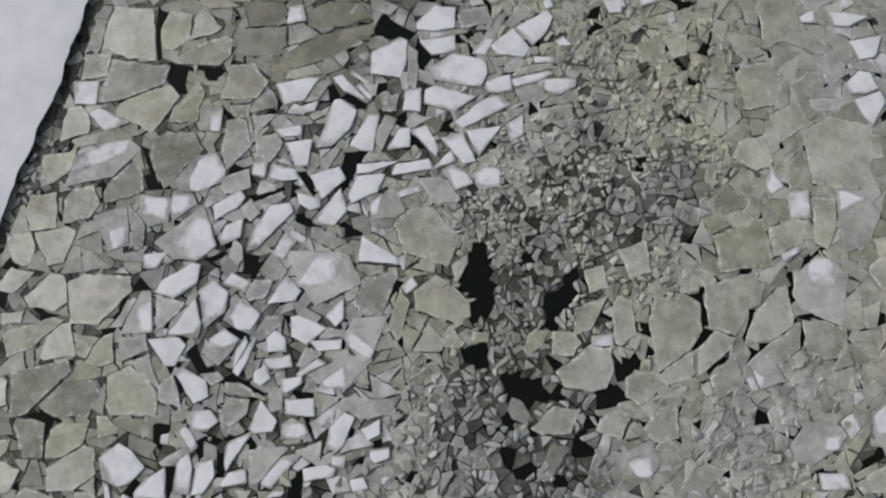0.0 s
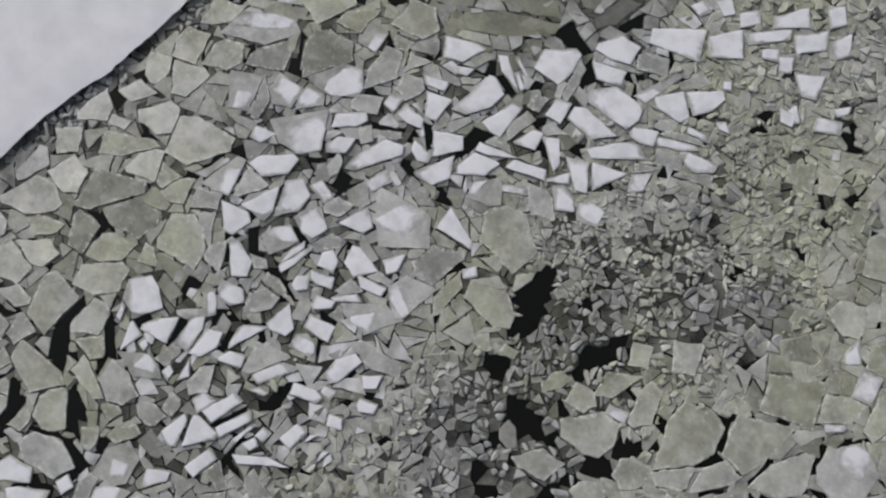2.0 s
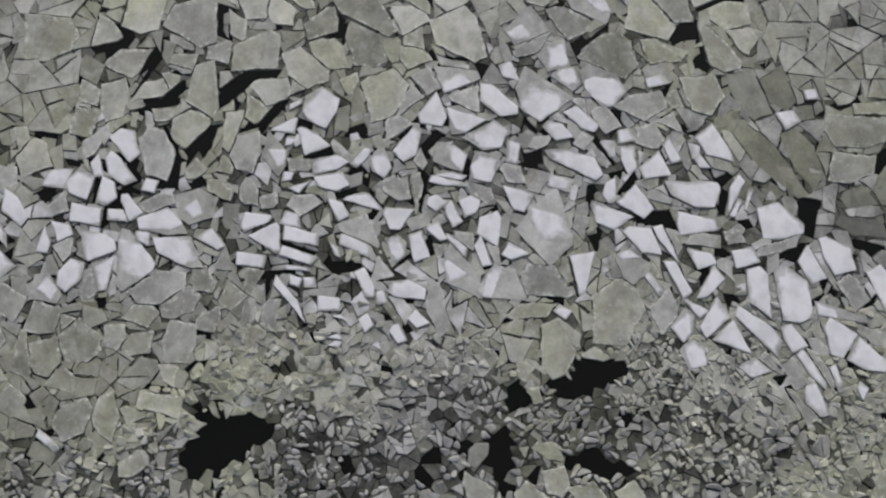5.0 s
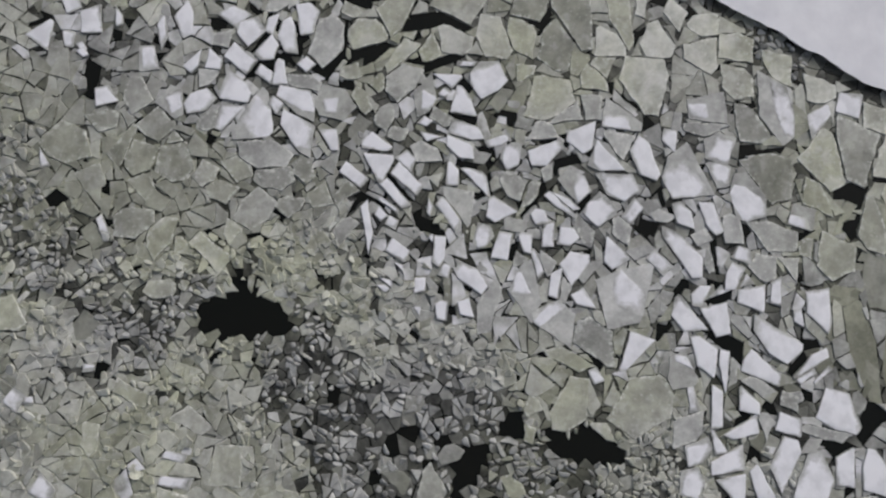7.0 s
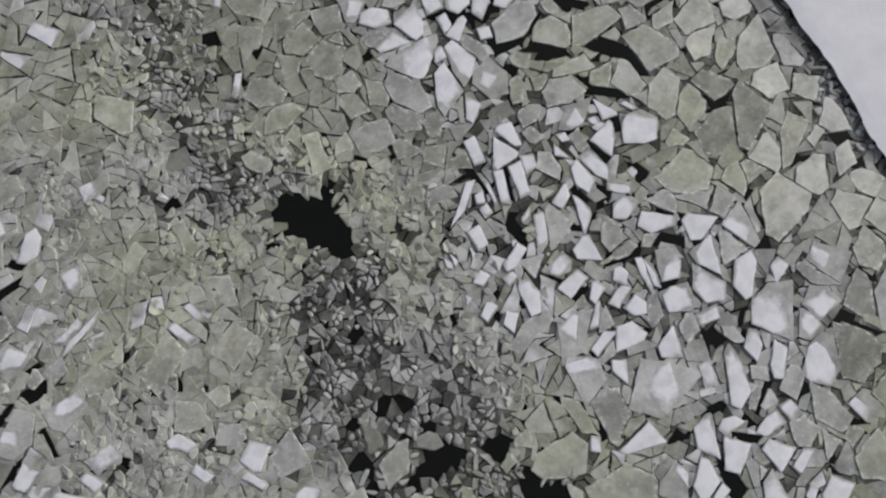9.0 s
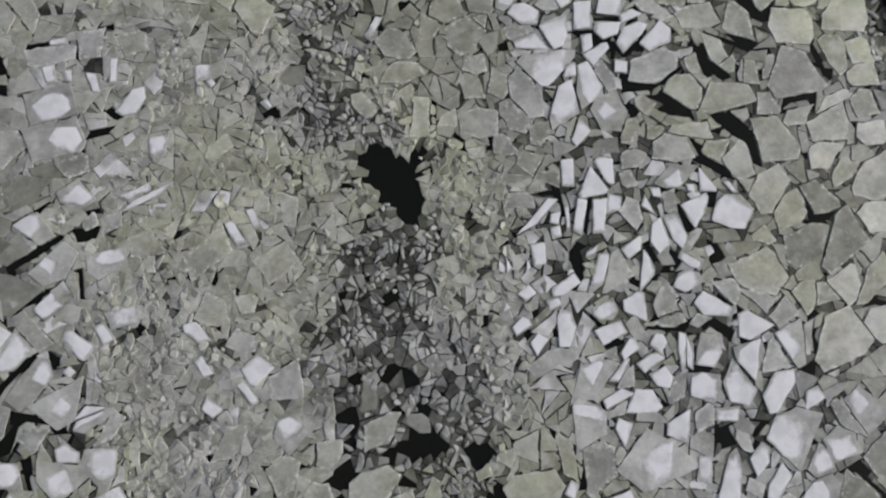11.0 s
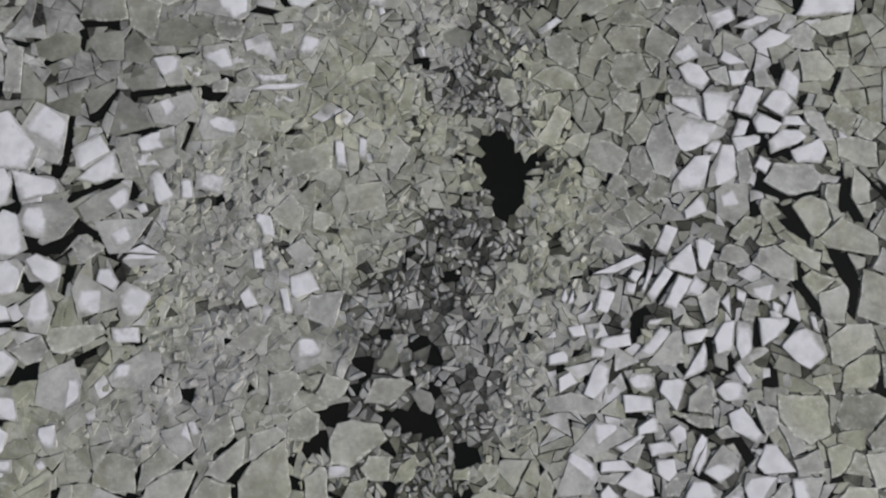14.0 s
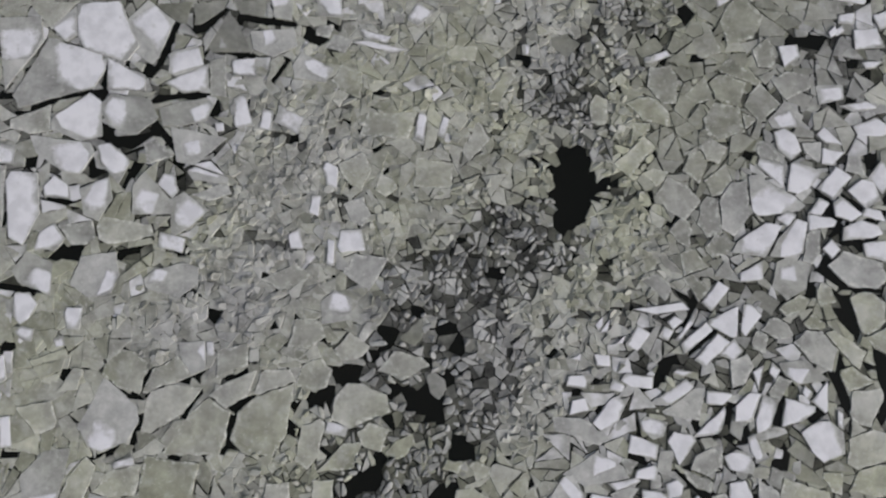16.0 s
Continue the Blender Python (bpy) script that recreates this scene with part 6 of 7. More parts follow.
snow_floe(19.86, -10.37, 1.53, 0.36, 7, 1.00, -1.34, 0.8)
snow_floe(-8.27, -8.58, 1.19, 0.22, 249, -0.00, -0.17, 0.8)
snow_floe(-8.57, -6.30, 0.61, 0.23, 5, 0.21, 1.06, 0.5)
snow_floe(-7.42, -8.09, 0.57, 0.47, 257, 0.01, -0.10, 0.6)
snow_floe(-8.71, 6.52, 1.19, 0.63, 245, 0.01, 0.01, 0.6)
snow_floe(-11.03, 4.69, 1.10, 0.62, 156, 0.00, 0.22, 0.5)
snow_floe(-4.61, 16.09, 1.15, 0.22, 142, -0.00, -0.11, 0.6)
snow_floe(2.35, 21.77, 3.02, 1.51, 16, -0.38, 0.09, 1.0)
snow_floe(4.95, 22.82, 1.89, 1.50, 213, 0.16, 0.12, 1.0)
snow_floe(2.55, 24.21, 0.72, 0.70, 154, -0.11, 0.11, 0.7)
snow_floe(6.03, 20.77, 0.52, 0.50, 293, -0.03, 0.04, 0.6)
snow_floe(6.77, 18.36, 0.52, 0.45, 12, -0.24, -0.43, 0.7)
snow_floe(5.68, 17.32, 1.21, 0.34, 5, -0.01, 0.00, 0.8)
snow_floe(-8.56, 13.05, 0.56, 1.21, 295, 0.13, 0.30, 0.8)
snow_floe(-18.85, 13.79, 1.40, 0.80, 142, 0.32, 0.55, 0.6)
snow_floe(20.17, -5.67, 1.32, 0.77, 183, 0.02, -0.17, 0.5)
snow_floe(7.57, 26.00, 1.97, 0.93, 36, -0.27, 0.21, 0.9)
snow_floe(9.12, 25.27, 1.11, 1.76, 114, -0.10, -0.23, 0.9)
snow_floe(5.49, 24.93, 1.15, 0.84, 37, -0.00, 0.22, 0.9)
snow_floe(6.82, 24.43, 0.60, 2.18, 122, -0.12, 0.02, 0.8)
snow_floe(9.85, 27.42, 1.12, 1.00, 302, 0.03, -0.20, 0.9)
snow_floe(10.74, 25.76, 1.11, 0.96, 293, 0.18, -0.36, 0.8)
snow_floe(10.10, 22.74, 1.25, 1.19, 297, 0.33, 0.07, 0.8)
snow_floe(9.85, 20.67, 1.03, 0.81, 47, -0.39, 0.24, 0.8)
snow_floe(12.33, 22.28, 0.50, 0.79, 293, 0.19, -0.29, 0.7)
snow_floe(-1.79, 9.59, 1.15, 0.43, 15, -0.24, -0.13, 0.5)
snow_floe(11.88, 21.22, 1.25, 0.74, 197, -0.08, 0.12, 0.5)
snow_floe(19.49, 9.08, 1.41, 1.00, 95, -0.08, -0.03, 0.4)
snow_floe(-1.82, 4.50, 0.66, 0.45, 223, 0.06, 0.10, 0.5)
snow_floe(8.47, 1.43, 0.95, 0.48, 180, 0.09, 0.02, 0.5)
snow_floe(12.55, -27.48, 1.17, 0.43, 85, 0.08, 0.51, 0.9)
snow_floe(11.21, -27.66, 1.39, 0.41, 245, -0.04, -0.07, 0.9)
snow_floe(14.61, -29.12, 0.93, 0.57, 258, -0.15, 0.04, 0.8)
snow_floe(10.72, -22.36, 1.01, 0.80, 243, -0.20, -0.10, 0.6)
snow_floe(13.60, -28.44, 0.59, 0.34, 255, -0.24, 0.10, 0.8)
snow_floe(13.45, -30.70, 0.91, 0.31, 167, -0.08, -0.18, 0.6)
snow_floe(6.76, -25.35, 0.82, 0.78, 165, 0.13, 0.03, 0.4)
snow_floe(15.88, -14.15, 1.40, 0.83, 347, 0.04, -0.12, 0.3)
snow_floe(30.86, -8.12, 0.94, 0.90, 10, -0.09, -0.15, 0.6)
snow_floe(19.74, -12.75, 0.48, 0.44, 124, 0.07, 0.27, 0.8)
snow_floe(3.96, -22.08, 0.52, 0.33, 285, -0.20, -0.02, 0.8)
snow_floe(-14.83, -27.97, 1.20, 1.54, 294, 0.13, 0.06, 1.0)
snow_floe(-15.51, -29.37, 0.97, 0.85, 290, -0.31, -0.30, 1.0)
snow_floe(-13.35, -28.86, 0.83, 0.50, 197, -0.22, 0.18, 0.8)
snow_floe(-13.17, -28.03, 0.63, 0.37, 229, -0.00, 0.23, 0.9)
snow_floe(-15.29, -26.49, 0.40, 0.70, 76, 0.41, -0.61, 0.8)
snow_floe(26.79, 3.28, 1.37, 0.33, 112, -0.25, -0.43, 0.9)
snow_floe(25.49, 6.36, 1.55, 0.57, 292, 0.05, -0.01, 0.9)
snow_floe(24.36, 1.24, 0.45, 0.43, 29, 0.10, -0.02, 0.5)
snow_floe(18.83, 6.25, 0.98, 0.38, 28, 0.14, -0.01, 0.3)
snow_floe(7.30, 23.57, 0.90, 0.60, 26, -0.13, 0.04, 0.8)
snow_floe(8.47, 23.33, 0.86, 0.72, 293, 0.14, -0.00, 0.8)
snow_floe(-1.09, 29.33, 1.27, 0.97, 135, -0.00, -0.03, 1.0)
snow_floe(-0.19, 30.25, 1.38, 0.97, 318, 0.07, -0.12, 1.0)
snow_floe(0.99, 28.90, 1.11, 1.11, 345, 0.49, 0.42, 1.0)
snow_floe(2.17, 26.09, 0.95, 0.92, 229, 0.09, 0.07, 1.0)
snow_floe(2.80, 27.40, 1.34, 0.75, 317, 0.09, -0.08, 0.9)
snow_floe(4.00, 24.94, 0.99, 0.79, 135, -0.20, 0.11, 0.9)
snow_floe(-13.53, -30.38, 1.59, 0.97, 163, 0.74, 0.07, 1.0)
snow_floe(-12.82, -27.81, 0.58, 0.41, 234, -0.18, 0.31, 0.9)
snow_floe(6.41, -24.56, 0.45, 0.35, 284, -0.00, -0.09, 0.6)
snow_floe(1.97, -34.11, 1.68, 0.96, 288, 0.16, 0.01, 0.9)

# ---- the jigsaw of plates, broken ice and brash ----
CENTRE, REACH = (1.0, -4.0), 41.0


def field_at(points):
    f = np.array(FIELD)
    d2 = ((points[:, None, :] - f[None, :, :2]) ** 2).sum(2) + 0.3
    w = d2 ** -2.0
    w /= w.sum(1, keepdims=True)
    return w @ f[:, 2], w @ f[:, 3]


def scatter(rng, spacing, n, most):
    """Places of the loose pieces: closer where the ice is more crushed."""
    r, a = REACH * np.sqrt(rng.random(n)), rng.random(n) * 2 * np.pi
    pts = np.stack([CENTRE[0] + r * np.cos(a), CENTRE[1] + r * np.sin(a)], 1)
    size, share = field_at(pts)
    edge = np.array([shelf_x(y) for y in pts[:, 1]])
    beside = pts[:, 0] - edge
    size = np.minimum(np.where(beside < 1.3, 0.42, size), most)
    share = np.where(beside < 1.3, 0.2, share)
    cell, grid, kept = 2.0, {}, []

    def near(x, y, d):
        i, j = int(x // cell), int(y // cell)
        for u in (i - 1, i, i + 1):
            for v in (j - 1, j, j + 1):
                for px, py, pd in grid.get((u, v), ()):
                    if (px - x) ** 2 + (py - y) ** 2 < max(pd, d) ** 2:
                        return True
        return False
    for (x, y), s, o, b in zip(pts, size, share, beside):
        if b < -0.1:
            continue
        d = spacing * s * rng.uniform(0.75, 1.2)
        if not near(x, y, d):
            grid.setdefault((int(x // cell), int(y // cell)), []).append((x, y, d))
            kept.append((x, y, 0.5 * d, o, s))
    return np.array(kept)


def cells(kept, rng, crack):
    """Each piece's outline: its share of the plane among its neighbours, less the crack between them."""
    xy, w = kept[:, :2], (0.75 * kept[:, 2]) ** 2
    for i in range(len(kept)):
        x, y = xy[i]
        d2 = ((xy - xy[i]) ** 2).sum(1)
        order = np.argpartition(d2, 40)[:41]
        order = order[np.argsort(d2[order])]
        r = 2.1 * kept[i, 2] + 0.5
        poly = [(x + r * math.cos(t * math.pi / 3 + 0.3), y + r * math.sin(t * math.pi / 3 + 0.3)) for t in range(6)]
        for j in order[1:]:
            dx, dy = xy[j] - xy[i]
            n = math.hypot(dx, dy)
            back = crack * rng.uniform(0.2, 1.0) ** 2 * (2.5 if rng.random() < 0.12 else 1.0)
            mid = max((n * n + w[i] - w[j]) / (2 * n), 0.1 * n) - back
            poly = half_plane(poly, dx / n, dy / n, dx / n * x + dy / n * y + mid)
            if len(poly) < 3:
                break
        if len(poly) >= 3 and area_of(poly) > 0.012:
            yield kept[i], poly


def shatter(poly, size, crack, rnd):
    """Breaks a piece along straight cracks into angular shards of about that size."""
    todo, done = [poly], []
    while todo:
        p = todo.pop()
        if len(p) < 3 or area_of(p) < 0.01:
            continue
        if area_of(p) < size * size * rnd.uniform(0.45, 1.5):
            done.append(p)
            continue
        cx, cy = middle(p)
        far = max(p, key=lambda q: math.dist(q, (cx, cy)))
        t = math.atan2(far[1] - cy, far[0] - cx) + rnd.gauss(0, 0.45)
        nx, ny = math.cos(t), math.sin(t)
        d = nx * cx + ny * cy + rnd.uniform(-0.18, 0.18) * math.sqrt(area_of(p))
        g = crack * rnd.uniform(0.1, 1.0) ** 2
        todo += [half_plane(p, nx, ny, d - g), half_plane(p, -nx, -ny, -d - g)]
    return done


def boxed(polys):
    return np.array([(min(q[0] for q in p), max(q[0] for q in p), min(q[1] for q in p), max(q[1] for q in p)) for p in polys]), polys


LEAD_SET = boxed(LEADS)


def carve(poly, holes, margin, rnd=None):
    """Cuts a piece back from the outlines that it would overlap, along one straight edge each; None where little is left."""
    boxes, outlines = holes
    x0, x1 = min(p[0] for p in poly), max(p[0] for p in poly)
    y0, y1 = min(p[1] for p in poly), max(p[1] for p in poly)
    hit = np.nonzero((boxes[:, 0] < x1) & (boxes[:, 1] > x0) & (boxes[:, 2] < y1) & (boxes[:, 3] > y0))[0]
    for k in hit:
        q = outlines[k]
        over = poly
        if rnd:
            # most pieces are pressed against or under their neighbour, some lie off it
            margin = -0.03 if rnd.random() < 0.55 else rnd.uniform(0.03, 0.13)
        best, best_area = None, -1.0
        for a, c in zip(q, q[1:] + q[:1]):
            n = math.dist(a, c)
            if n < 1e-5:
                continue
            nx, ny = (c[1] - a[1]) / n, -(c[0] - a[0]) / n
            d = nx * a[0] + ny * a[1]
            over = half_plane(over, nx, ny, d) if len(over) > 2 else []
            out = half_plane(poly, -nx, -ny, -d - margin)
            s = area_of(out) if len(out) > 2 else 0.0
            if s > best_area:
                best, best_area = out, s
        if len(over) < 3 or area_of(over) < 0.02:
            continue
        if best_area < 0.05:
            return None
        poly = best
    return poly


def settle_floes():
    """Each slab that shows beyond its snow ends where the next floe begins."""
    out = []
    for i, (cover, snow, body) in enumerate(FLOES):
        near = [f[0] for j, f in enumerate(FLOES) if j != i and math.dist(f[0][0], cover[0]) < 6]
        kept = carve(body, boxed(near), 0.06) if near else body
        kept = carve(kept, LEAD_SET, 0.0) if kept and snow < 0.9 else kept
        if not kept or area_of(kept) < 0.8 * area_of(cover):
            kept = cover
        out.append((cover, snow, kept))
    return out


FLOES[:] = settle_floes()
FLOE_SET = boxed([body for _, _, body in FLOES])


def cut_back(poly, rnd):
    poly = carve(poly, LEAD_SET, 0.0)
    return carve(poly, FLOE_SET, 0.05, rnd) if poly else None


def within(outlines, x, y, margin):
    boxes, polys = outlines
    hit = np.nonzero((boxes[:, 0] < x + margin) & (boxes[:, 1] > x - margin) & (boxes[:, 2] < y + margin) & (boxes[:, 3] > y - margin))[0]
    return any(holds(polys[k], x, y, margin) for k in hit)


def open_water_at(x, y):
    return within(LEAD_SET, x, y, 0.0)


FLOE_MIDDLES = np.array([middle(f) for f, snow, _ in FLOES if snow > 0.65])


def snowy(x, y):
    """How many snow-covered floes lie close by."""
    return int((((FLOE_MIDDLES - (x, y)) ** 2).sum(1) < 2.6 ** 2).sum())


# patches of waterlogged ice
FLOODED = []


def waterlogged_patch(x, y, radius):
    FLOODED.append((x, y, radius))


waterlogged_patch(-3.2, 27.8, 1.7)
waterlogged_patch(-2.9, 26.4, 2.0)
waterlogged_patch(-2.0, 21.3, 2.3)
waterlogged_patch(-0.5, 23.8, 2.2)
waterlogged_patch(-0.2, 26.3, 2.0)
waterlogged_patch(-10.0, 17.0, 1.2)
waterlogged_patch(-9.7, 18.4, 1.8)
waterlogged_patch(-7.0, 17.9, 2.0)
waterlogged_patch(-6.6, 18.3, 2.0)
waterlogged_patch(-4.5, 19.2, 1.5)
waterlogged_patch(-3.7, 19.0, 1.5)
waterlogged_patch(2.0, -0.4, 1.2)
waterlogged_patch(4.4, -1.8, 1.5)
waterlogged_patch(-16.3, -3.2, 1.0)
waterlogged_patch(-10.5, -7.8, 1.1)
waterlogged_patch(2.2, -8.5, 1.5)
waterlogged_patch(2.9, -3.3, 1.4)
waterlogged_patch(3.9, -6.5, 1.6)
waterlogged_patch(4.2, -5.2, 1.6)
waterlogged_patch(4.3, -8.4, 1.6)
waterlogged_patch(5.4, -3.9, 1.2)
waterlogged_patch(6.9, -5.1, 1.2)
waterlogged_patch(-12.4, -11.7, 0.9)
waterlogged_patch(0.8, -11.1, 1.4)
waterlogged_patch(3.2, -11.1, 1.3)
waterlogged_patch(0.4, -20.0, 1.0)
waterlogged_patch(20.0, -19.1, 1.7)
waterlogged_patch(23.4, -19.7, 2.0)
waterlogged_patch(-14.2, -25.3, 1.9)
waterlogged_patch(-13.9, -24.6, 1.4)
waterlogged_patch(-1.6, -23.8, 1.6)
waterlogged_patch(0.1, -26.4, 1.8)
waterlogged_patch(1.4, -22.5, 1.2)
waterlogged_patch(17.5, -23.4, 1.5)
waterlogged_patch(22.0, -22.2, 2.3)
waterlogged_patch(25.3, -22.0, 2.2)
waterlogged_patch(-4.5, -28.7, 1.9)
waterlogged_patch(-3.2, -29.0, 2.4)
waterlogged_patch(-2.1, -32.5, 2.2)
waterlogged_patch(-5.6, -33.2, 2.6)


# patches where the ice is damp and darker
DAMP = []


def damp_patch(x, y, radius):
    DAMP.append((x, y, radius))


damp_patch(-4.9, 27.1, 2.2)
damp_patch(-4.1, 28.6, 2.2)
damp_patch(-6.0, 22.7, 2.2)
damp_patch(-5.2, 26.2, 2.2)
damp_patch(-3.8, 23.8, 2.2)
damp_patch(-1.8, 26.8, 2.0)
damp_patch(-18.6, 16.1, 1.2)
damp_patch(-14.9, 17.0, 1.2)
damp_patch(-12.4, 16.4, 1.6)
damp_patch(-11.4, 16.7, 1.8)
damp_patch(-11.3, 15.8, 1.6)
damp_patch(-10.8, 19.5, 2.0)
damp_patch(-7.9, 19.7, 1.6)
damp_patch(-7.2, 18.5, 2.0)
damp_patch(-5.8, 20.5, 2.0)
damp_patch(-5.3, 20.2, 2.0)
damp_patch(-17.2, 10.0, 1.5)
damp_patch(-15.2, 11.9, 1.6)
damp_patch(-11.7, 14.6, 1.3)
damp_patch(-21.5, -1.3, 1.5)
damp_patch(-19.5, -1.1, 1.2)
damp_patch(-21.6, -3.7, 1.5)
damp_patch(-23.3, -10.4, 2.0)
damp_patch(-20.9, -9.6, 1.5)
damp_patch(-8.3, -14.1, 1.3)
damp_patch(-8.0, -12.7, 1.6)
damp_patch(-8.1, -17.9, 2.0)
damp_patch(-6.7, -19.3, 1.4)
damp_patch(-6.5, -15.2, 2.0)
damp_patch(-6.1, -20.6, 2.0)
damp_patch(20.8, -18.6, 1.4)
damp_patch(22.9, -20.8, 2.2)
damp_patch(23.3, -19.4, 1.5)
damp_patch(24.6, -18.3, 1.6)
damp_patch(26.6, -20.3, 2.6)
damp_patch(-14.2, -24.2, 1.6)
damp_patch(-10.9, -24.4, 2.0)
damp_patch(-10.5, -22.0, 1.6)
damp_patch(-8.8, -26.1, 2.0)
damp_patch(-8.6, -23.0, 2.0)
damp_patch(-7.3, -23.9, 2.2)
damp_patch(-6.3, -25.6, 2.2)
damp_patch(-3.3, -24.0, 2.0)
damp_patch(-2.8, -23.5, 2.0)
damp_patch(14.9, -24.9, 1.6)
damp_patch(16.7, -23.1, 1.5)
damp_patch(18.3, -25.9, 1.8)
damp_patch(19.0, -23.6, 2.0)
damp_patch(20.2, -21.4, 1.6)
damp_patch(22.1, -24.2, 1.8)
damp_patch(22.4, -21.9, 1.5)
damp_patch(-12.7, -27.3, 2.0)
damp_patch(-10.5, -27.9, 1.2)
damp_patch(-9.7, -29.7, 2.0)
damp_patch(-7.6, -29.7, 2.2)
damp_patch(-1.9, -27.1, 2.0)
damp_patch(18.5, -27.5, 2.0)
damp_patch(21.7, -27.7, 2.0)


def damp(x, y):
    return any(math.hypot(x - a, y - b) < r for a, b, r in DAMP)


# plates pushed just under the water
AWASH = []


def awash_patch(x, y, radius):
    AWASH.append((x, y, radius))


awash_patch(-1.7, 21.5, 1.4)
awash_patch(-0.6, 23.4, 1.3)
awash_patch(-0.3, 24.6, 1.8)
awash_patch(1.0, 24.6, 1.3)
awash_patch(1.6, 26.4, 1.6)
awash_patch(-4.6, 19.3, 0.9)
awash_patch(-3.3, 19.9, 1.3)


def awash(x, y):
    return any(math.hypot(x - a, y - b) < r for a, b, r in AWASH)


def flooded(x, y):
    return any(math.hypot(x - a, y - b) < r for a, b, r in FLOODED)


def off_shelf(poly, gap):
    """Cuts a piece back to leave a gap along the fast ice."""
    if not poly:
        return None
    cx, cy = middle(poly)
    if cx - shelf_x(cy) > 5:
        return poly
    slope = (shelf_x(cy + 1) - shelf_x(cy - 1)) / 2
    n = math.hypot(1, slope)
    out = half_plane(poly, -1 / n, slope / n, (slope * cy - shelf_x(cy)) / n - gap)
    return out if len(out) > 2 and area_of(out) > 0.05 else None


def plate_object(poly, rnd, wet, cut):
    cx, cy = middle(poly)
    flat = [(x - cx, y - cy) for x, y in poly]
    shape = worn(knocked(flat, rnd, cut), rnd, 0.05, 0.075)
    top = rnd.uniform(0.06, 0.1) - (0.05 if wet else 0.0)
    v, f, rime = rimmed_slab(shape, top, 0.3, 0.03, (rnd.uniform(-0.006, 0.006), rnd.uniform(-0.006, 0.006)), rnd.uniform(0.15, 0.38))
    ob = mesh_object("ice_plate", v, f, AWASH_ICE if awash(cx, cy) else FLOODED_ICE if wet else DAMP_ICE if damp(cx, cy) else PALE_ICE if cx - shelf_x(cy) < 7 else COOL_PLATE if snowy(cx, cy) > 1 else PLATE_ICE, rime, "frost")
    ob.location = (cx, cy, 0)
    span = "large" if area_of(poly) > 5 else "small"
    state = " nearly black submerged" if awash(cx, cy) else " waterlogged dark" if wet else " damp dark grey" if damp(cx, cy) else " frosted pale grey" if cx - shelf_x(cy) < 7 else " wet grey"
    tagged(ob, span + state + " ice plate with chipped edges afloat among others", "ice plate", "grey ice plates")


def lay_plates(rnd):
    """The large grey plates, each cut back from open water, snowy floes and the plates laid before it."""
    laid = []
    for outline in PLATES:
        cx, cy = middle(outline)
        outline = [(cx + 1.03 * (x - cx), cy + 1.03 * (y - cy)) for x, y in outline]
        poly = off_shelf(carve(outline, LEAD_SET, 0.0), 0.7)
        poly = carve(poly, FLOE_SET, 0.03) if poly else None
        poly = carve(poly, boxed(laid), rnd.uniform(0.02, 0.08)) if poly and laid else poly
        if not poly or area_of(poly) < 0.4 * area_of(outline) or area_of(poly) < 0.25:
            continue
        laid.append(poly)
        plate_object(poly, rnd, flooded(*middle(poly)), 0.1)
    return boxed(laid)


def narrow(poly):
    """Whether a piece is a sliver."""
    a, rim = area_of(poly), sum(math.dist(p, q) for p, q in zip(poly, poly[1:] + poly[:1]))
    return a < 0.05 or 12.57 * a / rim ** 2 < 0.42


def loose_piece(name, poly, rnd, mat, label, category, group, lean=0.015):
    cx, cy = middle(poly)
    shape = worn([(x - cx, y - cy) for x, y in poly], rnd, 0.05, 0.06)
    v, f = slab(shape, rnd.uniform(0.03, 0.11), 0.3, 0.025, (rnd.gauss(0, lean), rnd.gauss(0, lean)))
    ob = mesh_object(name, v, f, mat)
    ob.location = (cx, cy, 0)
    tagged(ob, label, category, group)


def seam(x, y):
    """Ragged lines left open over dark ice, standing in for ridge-edge shadows and cracks."""
    v = math.sin(1.1 * x + 1.7 * math.sin(0.45 * y + 1.0)) + math.sin(1.4 * y + 1.9 * math.sin(0.6 * x))
    return abs(v - 0.3) < 0.2


